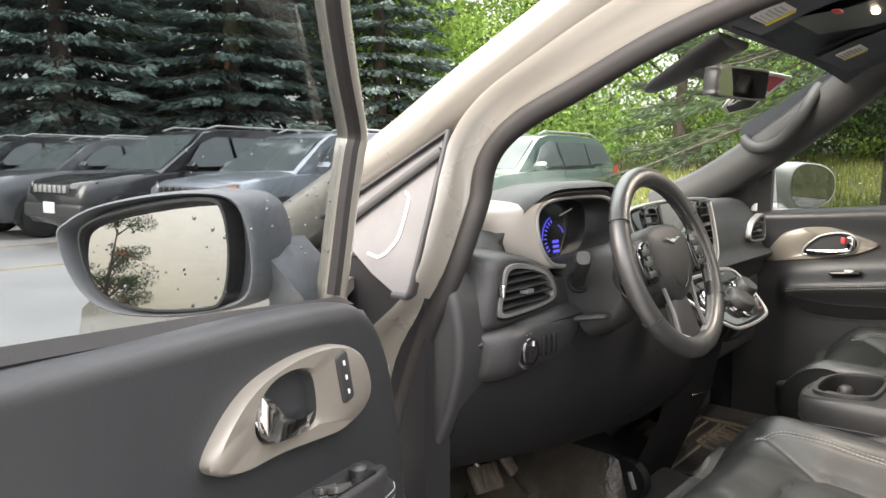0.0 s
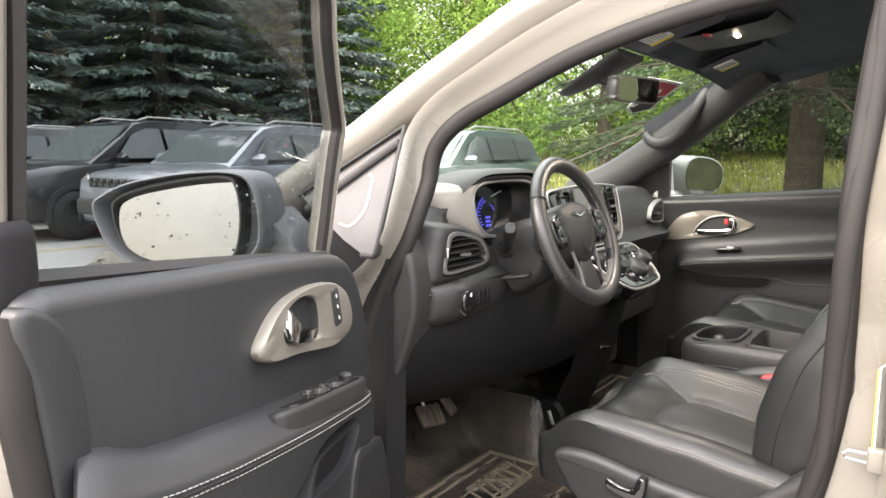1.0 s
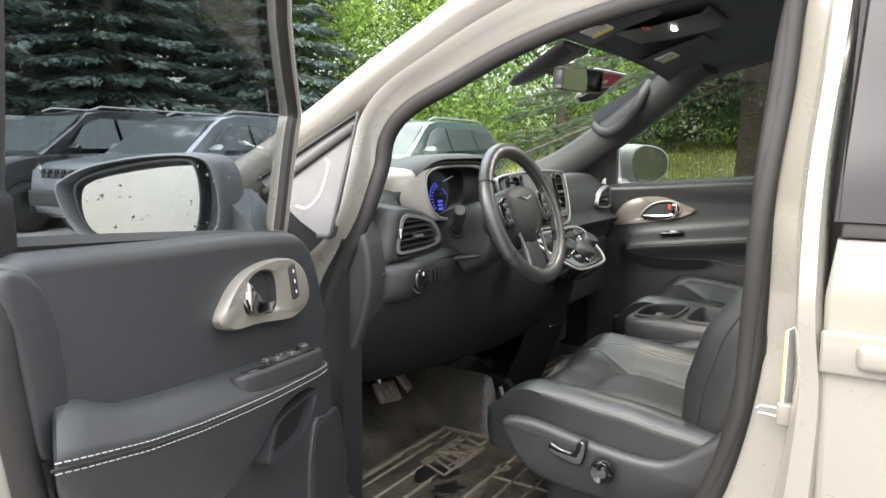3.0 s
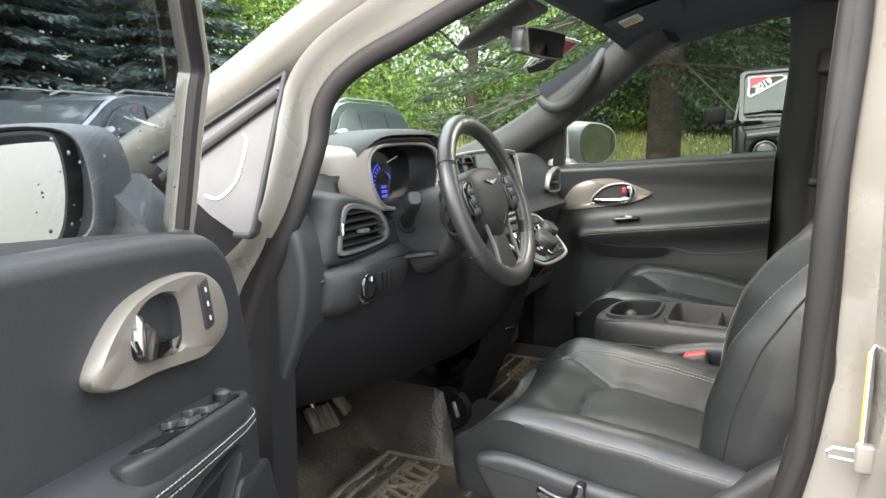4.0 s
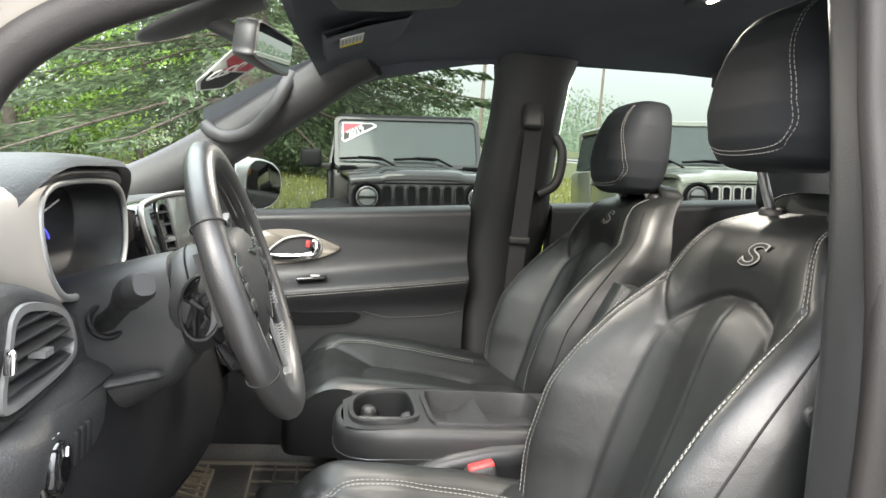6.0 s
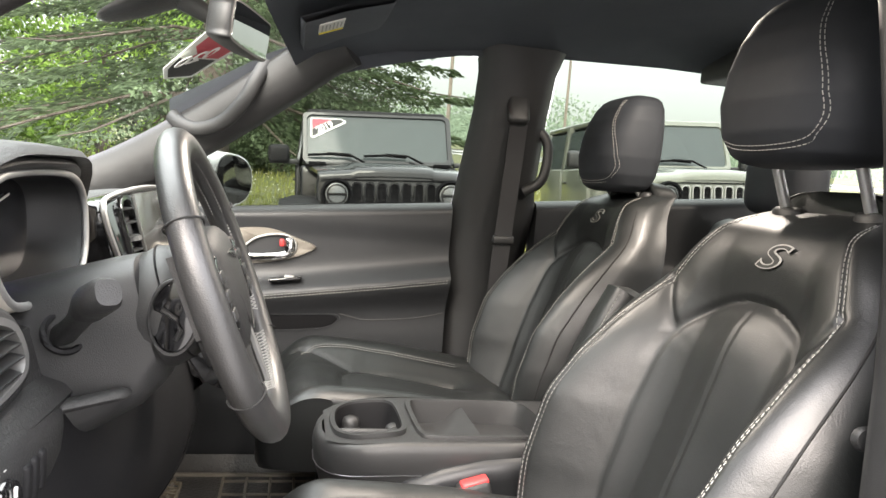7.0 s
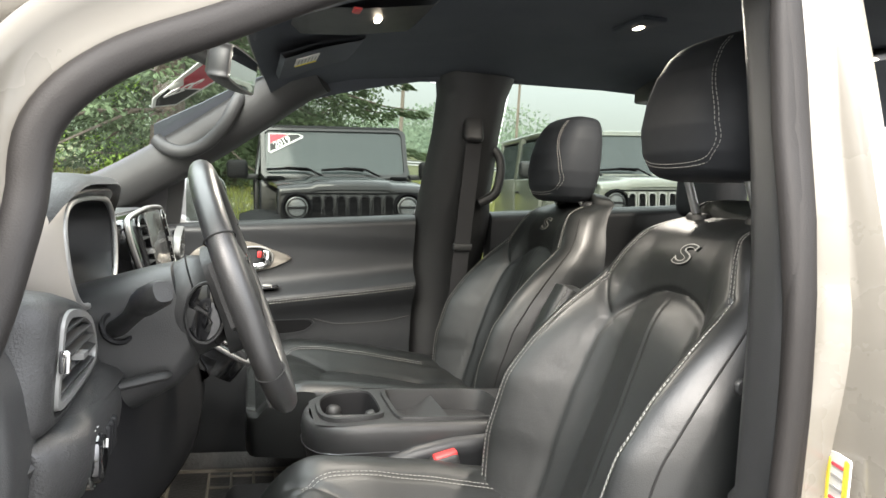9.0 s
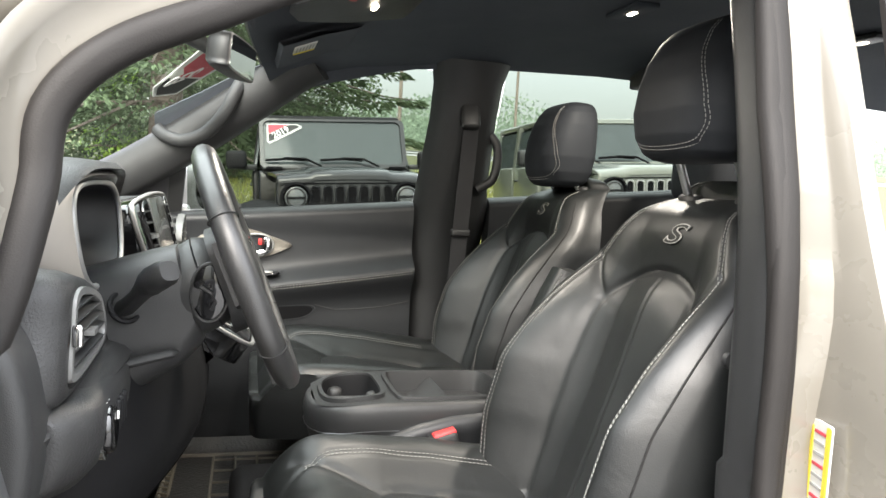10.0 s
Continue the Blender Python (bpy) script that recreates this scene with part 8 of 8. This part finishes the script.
utility_pole(48, -9.3, 14)
utility_pole(60, -22.0, 14)
for z in (12.3, 14.2):
    w = part("power_line", tube([Vector((48 + 12 * k, -9.3 - 12.7 * k + 0.0, z + 3.2 + 1.6 * (k - 0.5) ** 2)) for k in (-3, -2, -1, 0, 0.5, 1, 2, 3, 4)], 0.02, 5), M["ink"])
    tagged(w, "thin black power line strung between poles", "cable", "power lines")
rail = thing("guard_rail", "galvanised guard rail along the far road", "guard rail")
part("beam", sweep([(44, 2, 3.3), (44, -20, 3.3), (44, -60, 3.3)], [(0.04, -0.16), (0.0, -0.08), (0.06, 0.0), (0.0, 0.08), (0.04, 0.16), (-0.03, 0.16), (-0.03, -0.16)], (-1, 0, 0)), M["galvanised"], rail)
for k in range(12):
    part("post", box((44.1, 1 - 5 * k, 2.9), (0.1, 0.12, 1.0), 0.01), M["galvanised"], rail)
bank = part("road", shell([[Vector((46, y, 3.0)), Vector((56, y, 3.7))] for y in (-90, 10)], (0, 0, -0.2)), M["asphalt"])
tagged(bank, "grey road beyond the guard rail", "road", kind="structure")


# ---- parked cars; each is built nose along -x ----
def car_wheel(parent, x, y, r, side, w=0.22):
    wh = part("wheel", lathe([(r * 0.62, -w / 2), (r * 0.9, -w / 2), (r, -w * 0.36), (r, w * 0.36), (r * 0.9, w / 2), (r * 0.66, w / 2), (r * 0.64, w * 0.2)], (x, y, r), (0, side, 0), 26), M["tyre"], parent)
    part("rim", lathe([(r * 0.66, w * 0.42), (r * 0.62, w * 0.46), (r * 0.56, w * 0.2), (r * 0.2, w * 0.24), (0.0, w * 0.26)], (x, y, r), (0, side, 0), 22), M["plastic"], wh)
    for k in range(5):
        a = 2 * math.pi * k / 5
        part("spoke", box((x + math.cos(a) * r * 0.36, y + side * w * 0.33, r + math.sin(a) * r * 0.36), (r * 0.56, 0.03, r * 0.16), 0.01, rot=Matrix.Rotation(-a, 4, "Y")), M["alloy"], wh)
    return wh


def suv(name, at, mat, label, length=4.6, width=1.86, height=1.68, grille="slots", amber=True, roof_rails=True):
    c = thing(name, label, "car", "parked cars", at=at)
    hw = width / 2
    # lower body: stations along x from the nose
    rows = []
    for f, zb, zt, w in ((0.0, 0.45, 0.80, 0.80), (0.015, 0.36, 0.93, 0.90), (0.05, 0.28, 1.00, 0.965), (0.14, 0.25, 1.06, 0.99), (0.26, 0.24, 1.10, 1.0), (0.40, 0.24, 1.12, 1.0), (0.6, 0.24, 1.13, 1.0), (0.8, 0.26, 1.15, 0.99), (0.93, 0.32, 1.14, 0.96), (0.985, 0.40, 1.05, 0.90), (1.0, 0.5, 0.9, 0.84)):
        y = hw * w
        x = f * length
        crown = 0.03
        rows.append([Vector((x, s * y * a, z)) for s, a, z in ((-1, 0.90, zb), (-1, 1.0, zb + 0.12), (-1, 1.0, (zb + zt) / 2), (-1, 0.985, zt - 0.12), (-1, 0.94, zt - 0.03), (-1, 0.80, zt), (-1, 0.4, zt + crown), (1, 0.4, zt + crown), (1, 0.80, zt), (1, 0.94, zt - 0.03), (1, 0.985, zt - 0.12), (1, 1.0, (zb + zt) / 2), (1, 1.0, zb + 0.12), (1, 0.90, zb))])
    part("body", grid(rows, close_v=True, cap=True), mat, c)
    # glasshouse
    rows = []
    for x, z, w in ((0.245, 1.08, 0.90), (0.30, 1.26, 0.86), (0.385, 1.52, 0.76), (0.43, height - 0.06, 0.72), (0.50, height, 0.71), (0.70, height, 0.70), (0.88, height - 0.05, 0.69), (0.93, 1.48, 0.72), (0.975, 1.16, 0.80)):
        y = hw * w
        rows.append([Vector((x * length, s * y * a, zz)) for s, a, zz in ((-1, 1.0 + (z - 1.08) * 0.30, 1.05), (-1, 1.0, z - 0.02), (-1, 0.93, z), (1, 0.93, z), (1, 1.0, z - 0.02), (1, 1.0 + (z - 1.08) * 0.30, 1.05))])
    part("cabin", grid(rows, close_v=True, cap=True), mat, c)

    def side_y(z, s):
        return s * (hw * 0.98 - (z - 1.1) * 0.42 + 0.012)
    for s in (-1, 1):
        for pts in ([(0.335, 1.16), (0.52, 1.17), (0.52, height - 0.14), (0.47, height - 0.13), (0.41, height - 0.24)], [(0.535, 1.17), (0.72, 1.18), (0.72, height - 0.15), (0.535, height - 0.14)], [(0.735, 1.19), (0.90, 1.24), (0.87, height - 0.20), (0.735, height - 0.15)]):
            part("side_window", plate(pts, lambda a, b, w, s=s: Vector((a * length, side_y(b, s) + s * w, b)), 0.02), M["car_glass"], c)
        mr = part("wing_mirror", grid([[Vector((0.335 * length + dx, s * (hw + 0.02 + dy), 1.16 + dz)) for dx, dz in ((0.06 * k, 0), (0.0, 0.09 * k), (-0.07 * k, 0.02), (0.0, -0.07 * k))] for dy, k in ((-0.09, 0.5), (0.0, 0.9), (0.10, 1.0), (0.16, 0.7))], close_v=True, cap=True), mat, c)
        car_wheel(c, 0.185 * length, s * (hw - 0.10), 0.36, s)
        car_wheel(c, 0.80 * length, s * (hw - 0.10), 0.36, s)
        for f in (0.185, 0.80):
            part("wheel_arch", sweep([Vector((f * length + 0.41 * math.cos(a), s * (hw * 0.985), 0.36 + 0.41 * math.sin(a))) for a in np.linspace(-0.25, math.pi + 0.25, 16)], [(0.03, -0.03), (0.03, 0.04), (-0.06, 0.04), (-0.06, -0.03)], (0, s, 0)), M["plastic"], c)
        part("headlamp", plate([(0.0, 0.0), (0.06, 0.05), (0.34, 0.085), (0.40, 0.07), (0.30, 0.01), (0.05, -0.03)], lambda a, b, w, s=s: Vector((0.015 + 0.045 * length * (a / 0.4) ** 1.3 + -0.02 - w * 0.7, s * (hw * 0.56 + a * 0.86), 0.90 + b)), 0.04, 0.004), M["lamp_clear"], c, "clear headlamp")
        if amber:
            part("marker_lamp", plate([(0.26, 0.0), (0.36, 0.03), (0.38, 0.055), (0.28, 0.045)], lambda a, b, w, s=s: Vector((0.0 + 0.045 * length * (a / 0.4) ** 1.3 - 0.02 - w * 0.7, s * (hw * 0.57 + a * 0.87), 0.895 + b)), 0.03), M["lamp_amber"], c)
        if roof_rails:
            part("roof_rail", tube([(0.46 * length, s * hw * 0.62, height - 0.01), (0.50 * length, s * hw * 0.62, height + 0.05), (0.84 * length, s * hw * 0.61, height + 0.03), (0.88 * length, s * hw * 0.60, height - 0.03)], 0.018, 6), M["satin"], c)
        part("tail_lamp", plate([(0.0, 0.0), (0.20, 0.02), (0.22, 0.22), (0.02, 0.16)], lambda a, b, w, s=s: Vector((length * 0.915 + a * 1.3, s * (hw * 0.955 + 0.01 - a * 0.25), 0.98 + b)), 0.03), M["red"], c)
        part("door_seam", tube([(0.53 * length, s * (hw * 1.0 + 0.001), 0.40), (0.53 * length, s * (hw * 0.985), 1.10)], 0.005, 5), M["ink"], c)
        part("sill_cladding", box((0.5 * length, s * (hw - 0.01), 0.32), (0.62 * length, 0.05, 0.14), 0.02), M["plastic"], c)
    ws_ = [(0.262, 1.12, 0.84), (0.375, 1.50, 0.74), (0.412, height - 0.11, 0.70)]
    part("windscreen", shell([[Vector((x * length - 0.015, u * hw * w, z + 0.012)) for u in np.linspace(-0.95, 0.95, 5)] for x, z, w in ws_], (0.01, 0, -0.02)), M["car_glass"], c)
    part("rear_glass", shell([[Vector((x * length + 0.012, u * hw * w, z)) for u in np.linspace(-0.9, 0.9, 5)] for x, z, w in ((0.925, 1.48, 0.70), (0.965, 1.22, 0.76))], (-0.02, 0, 0)), M["car_glass"], c)
    g = part("grille", box((0.028, 0, 0.865), (0.07, width * 0.56, 0.13), 0.02), M["plastic"], c)
    for k in range(7):
        part("grille_slot", box((-0.012, (k - 3) * width * 0.072, 0.865), (0.02, width * 0.05, 0.105), 0.01), M["satin"] if grille == "chrome" else M["piano"], g)
    part("bumper", box((0.035, 0, 0.55), (0.12, width * 0.86, 0.22), 0.05, 3), M["plastic"] if grille != "body" else mat, c)
    part("plate", box((-0.035, 0, 0.60), (0.015, 0.32, 0.16), 0.004), M["label"], c, "white dealer plate")
    return c


suv("suv", pose(3.35, 8.55, 0, 0, 0, 4), M["car_silver"], "silver-blue compact SUV parked nose out", 4.6)
suv("suv", pose(2.75, 11.0, 0, 0, 0, 3), M["car_black"], "black SUV with a chrome slotted grille", 4.8, 1.94, 1.76, "chrome", False)
suv("suv", pose(2.45, 13.55, 0, 0, 0, 3), M["car_grey"], "granite grey compact SUV with amber marker lamps", 4.4, 1.82, 1.65)
suv("suv", pose(2.0, 16.2, 0, 0, 0, 2), M["car_black"], "black SUV at the end of the parked row", 4.7, 1.9, 1.72)
suv("suv", pose(1.6, 18.9, 0, 0, 0, 2), M["car_grey"], "dark grey SUV at the end of the parked row", 4.7, 1.9, 1.70)
suv("suv", pose(6.75, 7.35, 0, 0, 0, 0), M["car_teal"], "dark green-grey SUV with roof rails seen through the windscreen", 4.6, 1.85, 1.70)


def off_roader(at, mat, label, sticker):
    c = thing("off_road_vehicle", label, "off-roader", "off-road vehicles", at=at)
    part("grille_panel", plate([(p.x, p.y) for p in spline([(-0.62, 1.20, 0), (-0.5, 1.235, 0), (0, 1.24, 0), (0.5, 1.235, 0), (0.62, 1.20, 0), (0.63, 1.0, 0), (0.55, 0.80, 0), (0.4, 0.76, 0), (-0.4, 0.76, 0), (-0.55, 0.80, 0), (-0.63, 1.0, 0)], 3, True)], lambda a, b, w: Vector((-w + 0.04 * (b - 1.0), a, b)), 0.12, 0.03, 3), mat, c)
    def grille(a, b, w=0.0):
        return Vector((-w + 0.04 * (b - 1.0), a, b))
    for k in range(7):
        sl = part("grille_slot", plate(round_rect((k - 3) * 0.102, 1.05, 0.070, 0.20, 0.028), lambda a, b, w: grille(a, b, w + 0.006), 0.02), M["mesh_dark"], c, "black slot with a fine mesh")
        part("slot_surround", ring_plate(round_rect((k - 3) * 0.102, 1.05, 0.088, 0.225, 0.034), round_rect((k - 3) * 0.102, 1.05, 0.062, 0.19, 0.026), lambda a, b, w: grille(a, b, w + 0.022), 0.03, 0.006), mat if mat is M["car_black"] else M["satin"], sl)
        for q in range(5):
            part("mesh_bar", box((-0.008, (k - 3) * 0.102, 0.975 + 0.0375 * q), (0.004, 0.062, 0.004)), M["plastic_deep"], sl)
    for s in (-1, 1):
        h = part("headlamp", lathe([(0.130, 0.0), (0.130, 0.035), (0.112, 0.042), (0.098, 0.012)], (0.0, s * 0.47, 1.06), (-1, 0, 0), 28), M["mesh_dark"], c, "round headlamp with a black bezel")
        part("lens", lathe([(0.096, 0.008), (0.09, 0.024), (0.05, 0.036), (0.0, 0.040)], (0.0, s * 0.47, 1.06), (-1, 0, 0), 24), M["lamp_off"], h, "round clear headlamp lens")
        part("inner_ring", lathe([(0.082, 0.028), (0.082, 0.033), (0.072, 0.036), (0.070, 0.030)], (0.0, s * 0.47, 1.06), (-1, 0, 0), 24), M["plastic_deep"], h)
        part("inner_bar", box((-0.038, s * 0.47, 1.06), (0.012, 0.14, 0.02), 0.003), M["plastic_deep"], h)
        # wing
        fl = []
        for x, z in ((-0.12, 0.72), (-0.14, 0.92), (-0.02, 1.0), (0.35, 1.02), (0.75, 1.0), (0.95, 0.90), (1.0, 0.70)):
            fl.append([Vector((x, s * 0.60, z)), Vector((x, s * 0.80, z + 0.02)), Vector((x, s * 0.93, z - 0.02)), Vector((x, s * 0.935, z - 0.08)), Vector((x, s * 0.60, z - 0.08))])
        part("wing", grid(fl, close_v=True, cap=True), M["plastic_deep"], c, "black flared wing")
        part("marker_lamp", box((-0.155, s * 0.78, 0.90), (0.02, 0.16, 0.06), 0.01), M["lamp_amber"], c)
        car_wheel(c, 0.42, s * 0.78, 0.41, s, 0.27)
        car_wheel(c, 2.85, s * 0.78, 0.41, s, 0.27)
        m = part("wing_mirror", box((1.25, s * 0.955, 1.40), (0.12, 0.20, 0.18), 0.04, 3), M["plastic_deep"] if mat is M["car_black"] else M["plastic_grey"], c, "door mirror")
        part("mirror_arm", box((1.28, s * 0.84, 1.33), (0.06, 0.16, 0.05), 0.01), M["plastic"], m)
        dd = part("door", box((1.85, s * 0.775, 1.0), (1.0, 0.06, 0.62), 0.02), mat, c)
        part("handle", box((2.22, s * 0.815, 1.15), (0.14, 0.03, 0.03), 0.01), M["plastic"], dd)
        part("side_window", plate([(1.32, 1.32), (2.3, 1.32), (2.3, 1.74), (1.52, 1.74)], lambda a, b, w: Vector((a, s * (0.79 - (b - 1.3) * 0.16 + w), b)), 0.02), M["car_glass"], c)
        part("side_window", plate([(2.42, 1.32), (3.2, 1.32), (3.2, 1.74), (2.42, 1.74)], lambda a, b, w: Vector((a, s * (0.79 - (b - 1.3) * 0.16 + w), b)), 0.02), M["car_glass"], c)
        part("rear_door", box((2.85, s * 0.775, 1.0), (0.86, 0.06, 0.62), 0.02), mat, c)
    hood_ = []
    for x, z, w in ((-0.01, 1.19, 0.61), (0.0, 1.222, 0.62), (0.04, 1.242, 0.625), (0.12, 1.255, 0.63), (0.5, 1.275, 0.66), (0.9, 1.285, 0.69), (1.12, 1.29, 0.71)):
        hood_.append([Vector((x, u * w, z + 0.03 * (1 - u * u) + (0.018 if abs(u) < 0.55 else 0))) for u in (-1, -0.97, -0.9, -0.75, -0.62, -0.55, -0.5, -0.25, 0, 0.25, 0.5, 0.55, 0.62, 0.75, 0.9, 0.97, 1)])
    part("bonnet", shell(hood_, (0, 0, -0.03)), mat, c)
    part("body", [box((0.6, 0, 0.98), (1.1, 1.2, 0.5), 0.05), box((2.4, 0, 0.95), (2.4, 1.52, 0.7), 0.04)], mat, c)

    def wsp(a, b, w=0.0):
        return Vector((1.18 + (b - 1.34) * 0.42 - w * 0.92, a, b + w * 0.38))
    outer_, inner_ = round_rect(0, 1.570, 1.47, 0.50, 0.05), round_rect(0, 1.575, 1.37, 0.43, 0.05)
    part("windscreen_frame", ring_plate(outer_, inner_, wsp, 0.06, 0.012), mat, c)
    part("windscreen", plate(inner_, lambda a, b, w: wsp(a, b, w - 0.02), 0.01), M["car_glass"], c, "grey windscreen glass")
    part("roof", [box((2.44, 0, 1.812), (2.1, 1.38, 0.07), 0.03, 3), box((3.42, 0, 1.55), (0.08, 1.4, 0.55), 0.03)], M["plastic_deep"] if mat is M["car_black"] else mat, c)
    for s in (-1, 1):
        part("pillar", sweep([(2.36, s * 0.77, 1.28), (2.36, s * 0.70, 1.80)], [(0.03, -0.05), (0.03, 0.05), (-0.03, 0.05), (-0.03, -0.05)], (0, s, 0)), mat, c)
    for y0, y1, ya, yb in ((0.68, 0.27, 0.50, 0.14), (0.15, -0.27, -0.06, -0.43)):
        w = part("wiper", sweep([wsp(y0, 1.388, 0.022), wsp((y0 + y1) / 2, 1.396, 0.034), wsp(y1, 1.386, 0.022)], ellipse(0.012, 0.014, 6), (0, 0, 1)), M["mesh_dark"], c, "black wiper blade")
        part("wiper_arm", tube([wsp(ya, 1.402, 0.04), wsp((ya + yb) / 2 - 0.03, 1.385, 0.06), wsp(yb, 1.318, 0.04)], 0.011, 6), M["mesh_dark"], w)
    for y0 in (0.60, -0.60):
        part("bonnet_hinge", box((1.06, y0, 1.315), (0.10, 0.16, 0.035), 0.01), M["mesh_dark"], c)
    part("bonnet_seam", box((-0.004, 0, 1.178), (0.012, 1.16, 0.010), 0.002), M["mesh_dark"], c)
    part("bumper", box((-0.22, 0, 0.62), (0.22, 1.5, 0.20), 0.05, 3), M["plastic"], c, "black steel bumper")
    part("chassis", box((1.6, 0, 0.52), (3.4, 1.1, 0.2), 0.03), M["plastic"], c)
    part("cowl", box((1.16, 0, 1.315), (0.16, 1.42, 0.03), 0.01), M["plastic"], c)
    if sticker:
        tri = [(0.655, 1.765), (0.36, 1.765), (0.315, 1.745), (0.315, 1.725), (0.63, 1.565), (0.66, 1.585)]
        st = part("price_sticker", plate(tri, lambda a, b, w: wsp(a, b, w - 0.012), 0.003), M["white_plastic"], c, "white-edged red corner sticker")
        part("sticker_face", plate([(0.642, 1.755), (0.45, 1.755), (0.642, 1.66)], lambda a, b, w: wsp(a, b, w - 0.0095), 0.002), M["sticker_red"], st)
        part("sticker_band", plate([(0.642, 1.655), (0.44, 1.755), (0.36, 1.755), (0.335, 1.735), (0.64, 1.582)], lambda a, b, w: wsp(a, b, w - 0.0095), 0.002), M["ink"], st)
        cu = bpy.data.curves.new("year_text", "FONT")
        cu.body, cu.size, cu.align_x, cu.extrude, cu.offset = "2019", 0.088, "CENTER", 0.001, 0.003
        txt = new("year_text", cu)
        txt.data.materials.append(M["white_plastic"])
        txt.parent = st
        p, upward, tilt = wsp(0.510, 1.652, -0.004), Vector((0.387, 0, 0.922)), radians(27)
        xdir = Vector((0, -1, 0)) * math.cos(tilt) + upward * math.sin(tilt)
        ydir = Vector((0, 1, 0)) * math.sin(tilt) + upward * math.cos(tilt)
        txt.matrix_basis = Matrix((xdir, ydir, xdir.cross(ydir))).transposed().to_4x4()
        txt.matrix_basis.translation = p
    return c


off_roader(pose(4.78, -0.40, 0.055, -3.4), M["car_black"], "black off-roader with a seven-slot grille facing the van", True)
off_roader(pose(4.80, -3.34, 0.27, -3.6, 0, -5), M["car_sage"], "sage grey off-roader parked beside the black one", True)
